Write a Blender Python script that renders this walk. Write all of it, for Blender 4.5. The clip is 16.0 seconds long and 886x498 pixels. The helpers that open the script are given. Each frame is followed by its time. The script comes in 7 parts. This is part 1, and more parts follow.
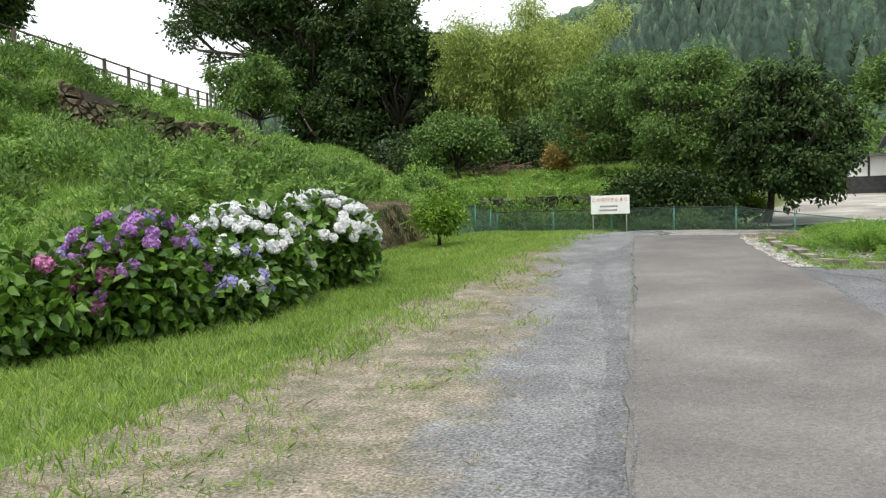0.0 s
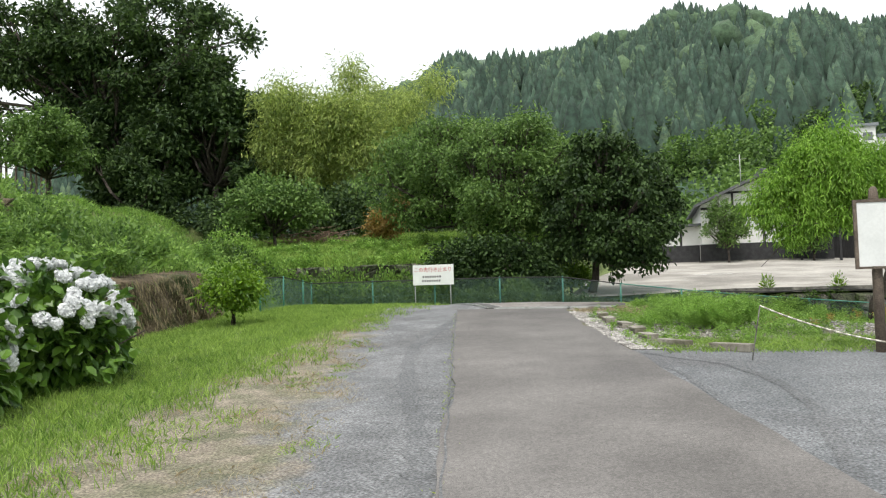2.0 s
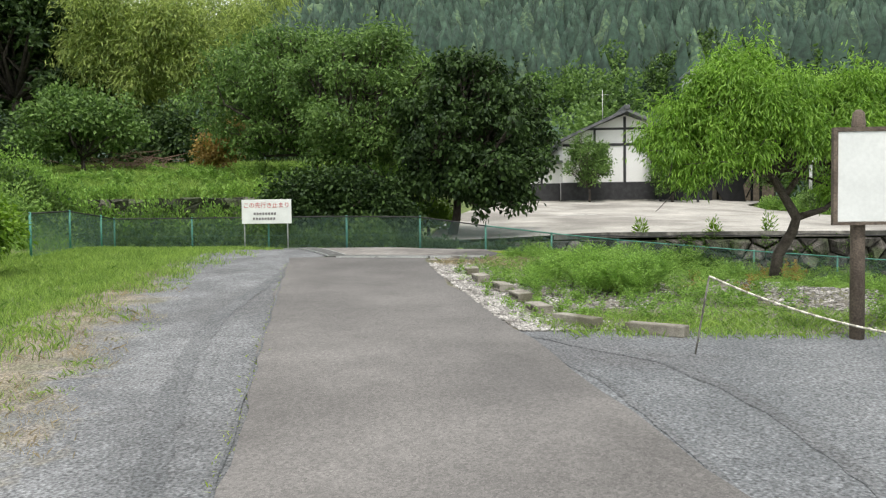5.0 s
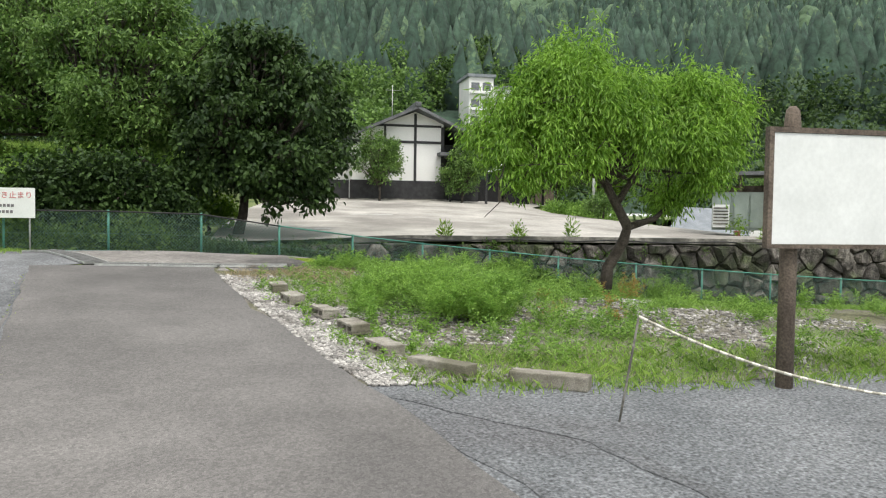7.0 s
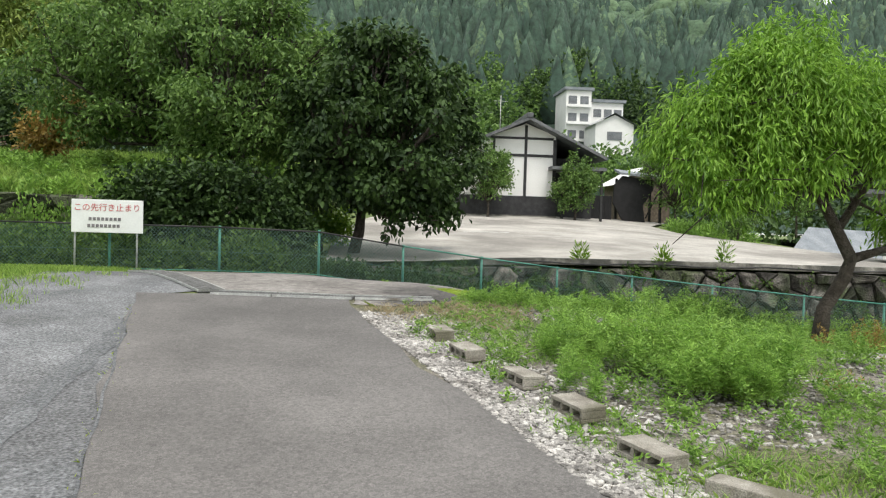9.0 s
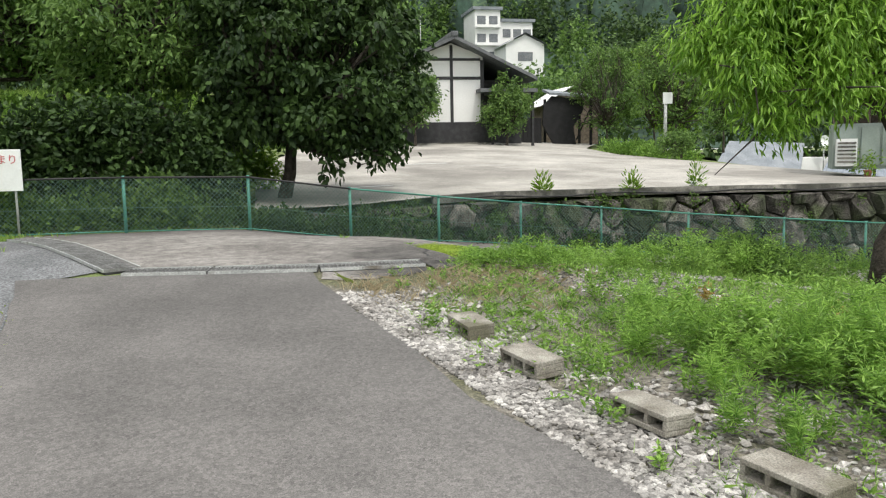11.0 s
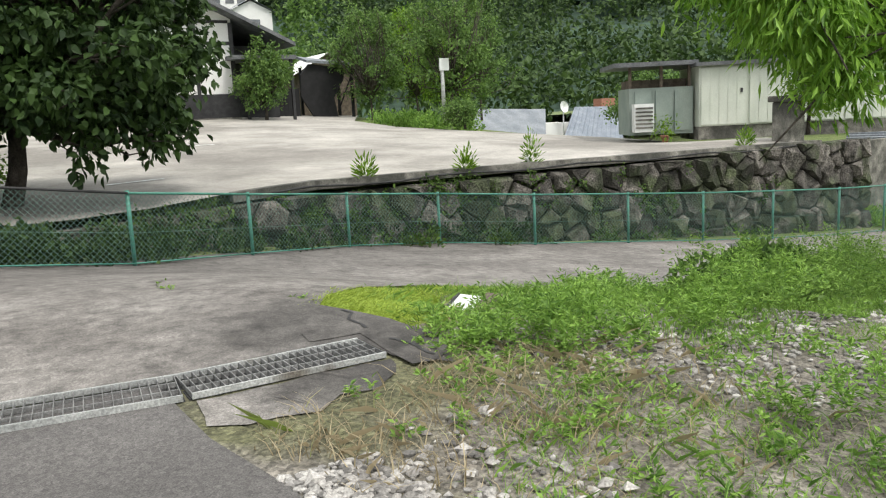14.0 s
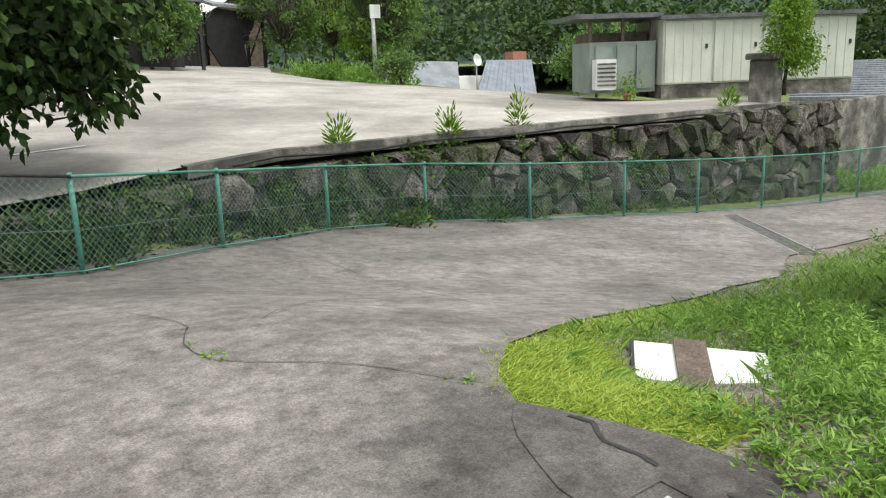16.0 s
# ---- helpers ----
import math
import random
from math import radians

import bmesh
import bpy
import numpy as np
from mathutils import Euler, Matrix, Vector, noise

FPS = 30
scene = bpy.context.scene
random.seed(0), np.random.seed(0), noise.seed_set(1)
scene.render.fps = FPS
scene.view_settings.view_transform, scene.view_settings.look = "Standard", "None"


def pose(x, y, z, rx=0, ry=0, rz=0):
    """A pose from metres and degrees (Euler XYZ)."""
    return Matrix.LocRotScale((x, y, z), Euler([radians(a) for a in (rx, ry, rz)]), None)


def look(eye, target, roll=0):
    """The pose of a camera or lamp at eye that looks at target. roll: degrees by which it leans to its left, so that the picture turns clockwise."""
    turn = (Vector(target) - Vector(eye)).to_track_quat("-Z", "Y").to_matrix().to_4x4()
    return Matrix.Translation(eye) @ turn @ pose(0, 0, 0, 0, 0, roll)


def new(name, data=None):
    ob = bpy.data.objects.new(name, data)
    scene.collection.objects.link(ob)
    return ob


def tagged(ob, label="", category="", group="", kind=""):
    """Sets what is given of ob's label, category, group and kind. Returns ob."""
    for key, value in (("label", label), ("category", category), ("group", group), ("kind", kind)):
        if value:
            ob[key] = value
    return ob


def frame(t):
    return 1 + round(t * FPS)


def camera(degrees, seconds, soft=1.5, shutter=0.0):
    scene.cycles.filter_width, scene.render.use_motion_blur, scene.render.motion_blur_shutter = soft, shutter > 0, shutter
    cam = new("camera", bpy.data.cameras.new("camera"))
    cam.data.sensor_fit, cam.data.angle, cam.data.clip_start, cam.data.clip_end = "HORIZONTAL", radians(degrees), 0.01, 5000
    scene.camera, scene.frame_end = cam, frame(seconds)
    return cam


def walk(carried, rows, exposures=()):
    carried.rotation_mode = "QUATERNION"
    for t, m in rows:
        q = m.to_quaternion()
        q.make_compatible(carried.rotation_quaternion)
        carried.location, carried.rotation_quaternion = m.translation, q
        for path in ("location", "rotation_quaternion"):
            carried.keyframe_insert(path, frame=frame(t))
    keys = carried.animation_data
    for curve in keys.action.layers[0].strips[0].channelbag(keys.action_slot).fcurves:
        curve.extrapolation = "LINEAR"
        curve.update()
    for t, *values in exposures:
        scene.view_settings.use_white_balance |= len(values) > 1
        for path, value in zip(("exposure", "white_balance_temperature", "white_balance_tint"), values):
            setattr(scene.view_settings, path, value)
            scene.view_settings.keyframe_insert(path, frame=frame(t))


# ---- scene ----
from mathutils.geometry import delaunay_2d_cdt

cam = camera(57.8, 16.0, soft=1.2)
PATH = [
    (0, (2.089, 0.563, 1.394), (1.198, 2.351, 1.33), -1.4),
    (0.5, (1.968, 1.244, 1.424), (1.196, 3.088, 1.374), -1.9),
    (1, (1.859, 1.914, 1.453), (1.219, 3.808, 1.492), -2.2),
    (1.5, (1.75, 2.55, 1.48), (1.176, 4.464, 1.563), -1.4),
    (2, (1.657, 3.164, 1.504), (1.158, 5.099, 1.598), -1.7),
    (2.5, (1.563, 3.767, 1.527), (1.057, 5.699, 1.634), -1.5),
    (3, (1.474, 4.373, 1.553), (1.031, 6.324, 1.518), -1.4),
    (3.5, (1.391, 4.986, 1.589), (0.993, 6.944, 1.501), -0.9),
    (4, (1.318, 5.603, 1.627), (0.967, 7.57, 1.537), -0.7),
    (4.5, (1.248, 6.222, 1.662), (0.889, 8.189, 1.58), -1.4),
    (5, (1.174, 6.832, 1.69), (1.028, 8.825, 1.61), -0.7),
    (5.2, (1.142, 7.073, 1.7), (1.127, 9.07, 1.619), -0.6),
    (7.3, (0.576, 9.493, 1.814), (0.986, 11.449, 1.725), 0.8),
    (7.5, (0.505, 9.734, 1.824), (0.829, 11.705, 1.758), 0.6),
    (8, (0.316, 10.342, 1.85), (0.444, 12.337, 1.819), 0.8),
    (8.2, (0.242, 10.585, 1.859), (0.404, 12.578, 1.821), 1.5),
    (10.3, (-0.425, 13.159, 1.967), (-0.157, 15.138, 1.846), 0.7),
    (10.5, (-0.469, 13.419, 1.979), (-0.152, 15.387, 1.804), 0.3),
    (11, (-0.568, 14.079, 2.013), (-0.158, 16.022, 1.777), -1.1),
    (11.5, (-0.654, 14.739, 2.046), (-0.087, 16.627, 1.707), -1.7),
    (12, (-0.704, 15.394, 2.08), (-0.046, 17.249, 1.726), -2.2),
    (12.5, (-0.775, 16.039, 2.103), (-0.011, 17.852, 1.746), -1.5),
    (13, (-0.809, 16.677, 2.125), (0.086, 18.436, 1.802), -2.1),
    (13.5, (-0.877, 17.326, 2.145), (0.118, 19.031, 1.824), -2.3),
    (14, (-0.942, 17.982, 2.164), (0.067, 19.676, 1.837), -2.8),
    (14.5, (-1.016, 18.645, 2.183), (-0.012, 20.334, 1.809), -2.3),
    (15, (-1.049, 19.307, 2.21), (0.017, 20.952, 1.814), -2.2),
    (15.5, (-1.07, 19.982, 2.247), (0.052, 21.575, 1.796), -1.9),
    (16, (-1.066, 20.646, 2.291), (0.148, 22.17, 1.838), -2),
]
walk(cam, [(t, look(eye, target, roll)) for t, eye, target, roll in PATH])

# ---- world, sun ----
world = bpy.data.worlds.new("world")
scene.world = world
world.use_nodes = True
wn, wl = world.node_tree.nodes, world.node_tree.links
wn.clear()
sky = wn.new("ShaderNodeTexSky")
sky.sky_type, sky.sun_disc = "NISHITA", False
sky.sun_elevation, sky.sun_rotation = radians(62), radians(200)
sky.air_density, sky.dust_density = 1.0, 3.0
bg_sky, bg_cloud, bg_sum, bg_out = (wn.new(k) for k in ("ShaderNodeBackground", "ShaderNodeBackground", "ShaderNodeAddShader", "ShaderNodeOutputWorld"))
bg_sky.inputs["Strength"].default_value = 0.05
bg_cloud.inputs["Color"].default_value = (0.975, 0.98, 0.945, 1)
bg_cloud.inputs["Strength"].default_value = 1.12
wl.new(sky.outputs[0], bg_sky.inputs["Color"])
wl.new(bg_sky.outputs[0], bg_sum.inputs[0])
wl.new(bg_cloud.outputs[0], bg_sum.inputs[1])
wl.new(bg_sum.outputs[0], bg_out.inputs["Surface"])
sun_data = bpy.data.lights.new("sun", "SUN")
sun_data.energy, sun_data.angle, sun_data.color = 2.5, radians(14), (1.0, 0.97, 0.92)
sun = new("sun", sun_data)
sun.matrix_world = look((0, 0, 60), (-9, 30, 0))

# ---- materials ----
def mat(name, a, b, scale=6.0, rough=0.85, bump=0.3, fine=60.0, metal=0.0, island=0.0, third=None, spots=0.55, fine_mix=0.35, bump_dist=0.01, rnd=0.0):
    """Two colours mixed by broad noise, a fine grain on top, and a relief."""
    m = bpy.data.materials.new(name)
    m.use_nodes = True
    n, l = m.node_tree.nodes, m.node_tree.links
    p = n["Principled BSDF"]
    geo = n.new("ShaderNodeNewGeometry")
    t1, t2 = n.new("ShaderNodeTexNoise"), n.new("ShaderNodeTexNoise")
    t1.inputs["Scale"].default_value, t1.inputs["Detail"].default_value = scale, 6
    t2.inputs["Scale"].default_value, t2.inputs["Detail"].default_value = fine, 3
    for t in (t1, t2):
        l.new(geo.outputs["Position"], t.inputs["Vector"])
    ramp = n.new("ShaderNodeValToRGB")
    ramp.color_ramp.elements[0].position, ramp.color_ramp.elements[1].position = 0.35, 0.68
    ramp.color_ramp.elements[0].color, ramp.color_ramp.elements[1].color = (*a, 1), (*b, 1)
    l.new(t1.outputs["Fac"], ramp.inputs[0])
    col = ramp.outputs[0]
    if third:
        r3, mx = n.new("ShaderNodeValToRGB"), n.new("ShaderNodeMix")
        r3.color_ramp.elements[0].position, r3.color_ramp.elements[1].position = spots, spots + 0.1
        t3 = n.new("ShaderNodeTexNoise")
        t3.inputs["Scale"].default_value, t3.inputs["Detail"].default_value = scale * 0.31, 8
        l.new(geo.outputs["Position"], t3.inputs["Vector"])
        l.new(t3.outputs["Fac"], r3.inputs[0])
        mx.data_type = "RGBA"
        mx.inputs["B"].default_value = (*third, 1)
        l.new(r3.outputs[0], mx.inputs["Factor"])
        l.new(col, mx.inputs["A"])
        col = mx.outputs["Result"]
    hv = n.new("ShaderNodeHueSaturation")
    mr = n.new("ShaderNodeMapRange")
    mr.inputs["From Min"].default_value, mr.inputs["From Max"].default_value = 0.3, 0.7
    mr.inputs["To Min"].default_value, mr.inputs["To Max"].default_value = 1 - fine_mix, 1 + fine_mix
    l.new(t2.outputs["Fac"], mr.inputs["Value"])
    val = mr.outputs[0]
    src = None
    if island:
        src, amount = geo.outputs["Random Per Island"], island
    elif rnd:
        info = n.new("ShaderNodeObjectInfo")
        src, amount = info.outputs["Random"], rnd
    if src:
        m2, mu = n.new("ShaderNodeMapRange"), n.new("ShaderNodeMath")
        m2.inputs["To Min"].default_value, m2.inputs["To Max"].default_value = 1 - amount, 1 + amount
        l.new(src, m2.inputs["Value"])
        mu.operation = "MULTIPLY"
        l.new(val, mu.inputs[0])
        l.new(m2.outputs[0], mu.inputs[1])
        val = mu.outputs[0]
    l.new(val, hv.inputs["Value"])
    l.new(col, hv.inputs["Color"])
    l.new(hv.outputs[0], p.inputs["Base Color"])
    p.inputs["Roughness"].default_value, p.inputs["Metallic"].default_value = rough, metal
    if bump:
        bp = n.new("ShaderNodeBump")
        bp.inputs["Strength"].default_value, bp.inputs["Distance"].default_value = bump, bump_dist
        l.new(t2.outputs["Fac"], bp.inputs["Height"])
        l.new(bp.outputs[0], p.inputs["Normal"])
    return m


def leaf_mat(name, a, b, gloss=0.45, through_light=0.3, third=None):
    """Leaves: each its own tone between a and b, some light passing through."""
    m = bpy.data.materials.new(name)
    m.use_nodes = True
    n, l = m.node_tree.nodes, m.node_tree.links
    p, out = n["Principled BSDF"], n["Material Output"]
    geo, ramp = n.new("ShaderNodeNewGeometry"), n.new("ShaderNodeValToRGB")
    ramp.color_ramp.elements[0].color, ramp.color_ramp.elements[1].color = (*a, 1), (*b, 1)
    if third:
        e = ramp.color_ramp.elements.new(0.93)
        e.color = (*b, 1)
        ramp.color_ramp.elements[2].color = (*third, 1)
    t = n.new("ShaderNodeTexNoise")
    t.inputs["Scale"].default_value = 1.3
    l.new(geo.outputs["Position"], t.inputs["Vector"])
    mx = n.new("ShaderNodeMath")
    mx.operation = "MULTIPLY_ADD"
    mx.inputs[1].default_value, mx.inputs[2].default_value = 0.9, -0.45
    l.new(t.outputs["Fac"], mx.inputs[0])
    ad = n.new("ShaderNodeMath")
    ad.operation = "ADD"
    l.new(geo.outputs["Random Per Island"], ad.inputs[0])
    l.new(mx.outputs[0], ad.inputs[1])
    l.new(ad.outputs[0], ramp.inputs[0])
    l.new(ramp.outputs[0], p.inputs["Base Color"])
    p.inputs["Roughness"].default_value = gloss
    tr, mix = n.new("ShaderNodeBsdfTranslucent"), n.new("ShaderNodeMixShader")
    mix.inputs[0].default_value = through_light
    l.new(ramp.outputs[0], tr.inputs["Color"])
    l.new(p.outputs[0], mix.inputs[1])
    l.new(tr.outputs[0], mix.inputs[2])
    l.new(mix.outputs[0], out.inputs["Surface"])
    return m


M = {
    "asphalt": mat("asphalt", (0.125, 0.118, 0.112), (0.185, 0.175, 0.166), 0.7, 0.85, 0.45, 150, third=(0.112, 0.106, 0.102), spots=0.54, fine_mix=0.4, bump_dist=0.006),
    "gravel_grey": mat("gravel_grey", (0.135, 0.143, 0.15), (0.195, 0.203, 0.21), 1.3, 0.92, 0.8, 44, third=(0.125, 0.127, 0.132), spots=0.54, fine_mix=0.55, bump_dist=0.04),
    "gravel_dry": mat("gravel_dry", (0.25, 0.22, 0.17), (0.36, 0.32, 0.24), 2.2, 0.95, 0.9, 60, third=(0.2, 0.2, 0.2), spots=0.55, fine_mix=0.5, bump_dist=0.03),
    "track": mat("track", (0.115, 0.12, 0.125), (0.17, 0.175, 0.18), 1.3, 0.92, 0.8, 44, fine_mix=0.55, bump_dist=0.04),
    "soil": mat("soil", (0.1, 0.15, 0.035), (0.17, 0.2, 0.07), 1.5, 0.95, 0.8, 30, third=(0.05, 0.09, 0.02), fine_mix=0.4, bump_dist=0.03),
    "bed": mat("bed", (0.12, 0.108, 0.088), (0.25, 0.23, 0.195), 2.5, 0.95, 1.0, 45, third=(0.13, 0.13, 0.07), spots=0.5, fine_mix=0.5, bump_dist=0.03),
    "concrete": mat("concrete", (0.155, 0.143, 0.131), (0.25, 0.234, 0.216), 1.1, 0.88, 0.5, 130, third=(0.12, 0.11, 0.099), spots=0.56, fine_mix=0.35, bump_dist=0.006),
    "concrete_dark": mat("concrete_dark", (0.05, 0.045, 0.04), (0.105, 0.095, 0.085), 2.5, 0.9, 0.6, 110, fine_mix=0.4, bump_dist=0.008),
    "lot": mat("lot", (0.33, 0.312, 0.278), (0.48, 0.455, 0.412), 0.5, 0.88, 0.3, 60, third=(0.255, 0.238, 0.212), spots=0.5, fine_mix=0.2),
    "kerb": mat("kerb", (0.12, 0.115, 0.10), (0.25, 0.24, 0.21), 3, 0.9, 0.5, 50, third=(0.07, 0.07, 0.06), spots=0.5),
    "wall_stone": mat("wall_stone", (0.05, 0.045, 0.038), (0.165, 0.152, 0.134), 3.5, 0.92, 1.0, 28, third=(0.055, 0.066, 0.034), spots=0.46, fine_mix=0.5, bump_dist=0.07, rnd=0.45),
    "mortar": mat("mortar", (0.035, 0.035, 0.026), (0.07, 0.065, 0.05), 3, 0.95, 0.9, 30, bump_dist=0.04),
    "block": mat("block", (0.2, 0.18, 0.15), (0.38, 0.36, 0.31), 7, 0.95, 0.8, 120, third=(0.15, 0.14, 0.1), spots=0.55),
    "pebble": mat("pebble", (0.165, 0.154, 0.14), (0.41, 0.395, 0.37), 3, 0.9, 0.4, 80, island=0.55),
    "pebble_one": mat("pebble_one", (0.25, 0.236, 0.218), (0.46, 0.44, 0.415), 8, 0.9, 0.4, 80, rnd=0.4),
    "bark": mat("bark", (0.045, 0.036, 0.028), (0.1, 0.085, 0.07), 9, 0.95, 1.0, 40, bump_dist=0.03),
    "steel": mat("steel", (0.4, 0.41, 0.4), (0.56, 0.57, 0.55), 8, 0.5, 0.1, 90, metal=0.35, third=(0.2, 0.18, 0.15), spots=0.62),
    "steel_dark": mat("steel_dark", (0.2, 0.2, 0.195), (0.34, 0.34, 0.33), 8, 0.5, 0.1, 90, metal=0.3),
    "earth": mat("earth", (0.07, 0.055, 0.035), (0.18, 0.14, 0.088), 3.0, 0.95, 1.0, 25, third=(0.05, 0.07, 0.02), spots=0.52, fine_mix=0.5, bump_dist=0.05),
    "bank_stone": mat("bank_stone", (0.09, 0.07, 0.045), (0.2, 0.16, 0.11), 3.5, 0.95, 1.0, 35, third=(0.08, 0.1, 0.035), spots=0.5, bump_dist=0.05, rnd=0.3),
    "green_paint": mat("green_paint", (0.05, 0.2, 0.15), (0.08, 0.28, 0.21), 5, 0.5, 0.1, 90, third=(0.2, 0.3, 0.25), spots=0.62),
    "green_wire": mat("green_wire", (0.075, 0.15, 0.13), (0.13, 0.215, 0.185), 4, 0.6, 0, 40),
    "white_board": mat("white_board", (0.7, 0.72, 0.7), (0.8, 0.82, 0.8), 2.5, 0.5, 0.05, 30, fine_mix=0.04),
    "red_paint": mat("red_paint", (0.5, 0.09, 0.1), (0.55, 0.13, 0.13), 20, 0.6, 0, 60),
    "dark_print": mat("dark_print", (0.13, 0.12, 0.13), (0.2, 0.19, 0.19), 20, 0.6, 0, 60),
    "old_wood": mat("old_wood", (0.09, 0.07, 0.055), (0.17, 0.135, 0.105), 6, 0.9, 0.7, 60),
    "plaster": mat("plaster", (0.75, 0.75, 0.73), (0.82, 0.82, 0.8), 0.8, 0.85, 0.05, 20, fine_mix=0.05),
    "gate_black": mat("gate_black", (0.008, 0.008, 0.009), (0.016, 0.016, 0.017), 4, 0.85, 0.2, 40),
    "black_wood": mat("black_wood", (0.018, 0.018, 0.02), (0.04, 0.04, 0.042), 4, 0.7, 0.3, 40),
    "roof_tile": mat("roof_tile", (0.07, 0.075, 0.08), (0.14, 0.145, 0.15), 3, 0.6, 0.3, 20, rnd=0.2),
    "blue_roof": mat("blue_roof", (0.17, 0.2, 0.24), (0.25, 0.28, 0.32), 1.5, 0.5, 0.1, 20, rnd=0.1),
    "grey_roof": mat("grey_roof", (0.17, 0.19, 0.21), (0.26, 0.28, 0.3), 1.0, 0.7, 0.2, 15),
    "shed_steel": mat("shed_steel", (0.52, 0.56, 0.48), (0.62, 0.65, 0.57), 1.2, 0.5, 0.05, 30, fine_mix=0.06, third=(0.45, 0.46, 0.38), spots=0.62),
    "shed_green": mat("shed_green", (0.22, 0.27, 0.24), (0.3, 0.35, 0.31), 1.6, 0.6, 0.05, 30, fine_mix=0.08),
    "rust": mat("rust", (0.12, 0.06, 0.035), (0.2, 0.11, 0.06), 6, 0.9, 0.5, 60),
    "glass": mat("glass_dark", (0.12, 0.13, 0.14), (0.17, 0.18, 0.19), 1, 0.12, 0, 10),
    "rope": mat("rope", (0.6, 0.58, 0.5), (0.75, 0.72, 0.62), 30, 0.9, 0.3, 90),
    "rope_black": mat("rope_black", (0.3, 0.28, 0.23), (0.42, 0.4, 0.33), 30, 0.9, 0.3, 90),
    "orange": mat("orange", (0.65, 0.22, 0.03), (0.75, 0.3, 0.05), 10, 0.6, 0, 50),
    "brick_red": mat("brick_red", (0.3, 0.13, 0.09), (0.4, 0.19, 0.13), 9, 0.9, 0.3, 60),
    "dead_wood": mat("dead_wood", (0.2, 0.13, 0.1), (0.32, 0.22, 0.17), 6, 0.95, 0.5, 40),
    "cable": mat("cable", (0.02, 0.02, 0.02), (0.04, 0.04, 0.04), 9, 0.7, 0, 60),
    "cherry_leaf": leaf_mat("cherry_leaf", (0.0297, 0.0715, 0.0132), (0.115, 0.2, 0.03), 0.62, 0.3),
    # dark persimmon leaf; also paints the shade on growth under the trees
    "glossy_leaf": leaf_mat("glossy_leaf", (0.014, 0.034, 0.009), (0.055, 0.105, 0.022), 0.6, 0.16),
    "dark_leaf": leaf_mat("dark_leaf", (0.0189, 0.0473, 0.0126), (0.0756, 0.136, 0.028), 0.7, 0.2),
    "mid_leaf": leaf_mat("mid_leaf", (0.055, 0.12, 0.024), (0.2, 0.33, 0.075), 0.6, 0.35),
    "slope_leaf": leaf_mat("slope_leaf", (0.1, 0.2, 0.045), (0.34, 0.52, 0.12), 0.6, 0.38),
    "bright_leaf": leaf_mat("bright_leaf", (0.0675, 0.156, 0.01), (0.23, 0.39, 0.03), 0.45, 0.4),
    "peach_leaf": leaf_mat("peach_leaf", (0.09, 0.21, 0.014), (0.33, 0.55, 0.075), 0.5, 0.42),
    "bamboo_leaf": leaf_mat("bamboo_leaf", (0.16, 0.24, 0.06), (0.52, 0.62, 0.17), 0.5, 0.4),
    "hydrangea_leaf": leaf_mat("hydrangea_leaf", (0.0338, 0.091, 0.012), (0.135, 0.26, 0.03), 0.42, 0.25),
    "maple_leaf": leaf_mat("maple_leaf", (0.26, 0.16, 0.04), (0.42, 0.3, 0.08), 0.5, 0.35, third=(0.12, 0.16, 0.03)),
    "grass": leaf_mat("grass_blade", (0.115, 0.225, 0.034), (0.4, 0.56, 0.12), 0.6, 0.42),
    "root": leaf_mat("root", (0.1, 0.085, 0.045), (0.28, 0.23, 0.13), 0.85, 0.15, third=(0.12, 0.2, 0.05)),
    "grass_dry": leaf_mat("grass_dry", (0.3, 0.25, 0.15), (0.5, 0.42, 0.27), 0.7, 0.3, third=(0.2, 0.27, 0.05)),
    "weed": leaf_mat("weed_leaf", (0.095, 0.205, 0.03), (0.34, 0.54, 0.105), 0.55, 0.38),
    "fresh_leaf": leaf_mat("fresh_leaf", (0.13, 0.27, 0.045), (0.42, 0.64, 0.14), 0.6, 0.45),
    "moss": leaf_mat("moss_leaf", (0.24, 0.34, 0.04), (0.5, 0.61, 0.11), 0.7, 0.35),
    # cedar green tinted bluish, the hill's haze being painted into it
    "cedar": leaf_mat("cedar_leaf_hazed", (0.025, 0.053, 0.036), (0.046, 0.084, 0.054), 0.9, 0.0, third=(0.085, 0.135, 0.07)),
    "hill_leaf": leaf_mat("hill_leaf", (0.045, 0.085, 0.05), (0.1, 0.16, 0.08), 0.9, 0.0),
    # ridge woods: pale, bluish green with the haze of distance mixed in
    "hazed_wood": leaf_mat("hazed_wood", (0.13, 0.19, 0.15), (0.18, 0.24, 0.18), 0.9, 0.0),
    "flower_white": leaf_mat("flower_white", (0.72, 0.74, 0.74), (0.86, 0.87, 0.88), 0.6, 0.2),
    "flower_purple": leaf_mat("flower_purple", (0.36, 0.17, 0.46), (0.56, 0.34, 0.66), 0.6, 0.2),
    "flower_blue": leaf_mat("flower_blue", (0.3, 0.28, 0.6), (0.5, 0.5, 0.75), 0.6, 0.2),
    "flower_pink": leaf_mat("flower_pink", (0.5, 0.16, 0.36), (0.66, 0.3, 0.48), 0.6, 0.2),
}

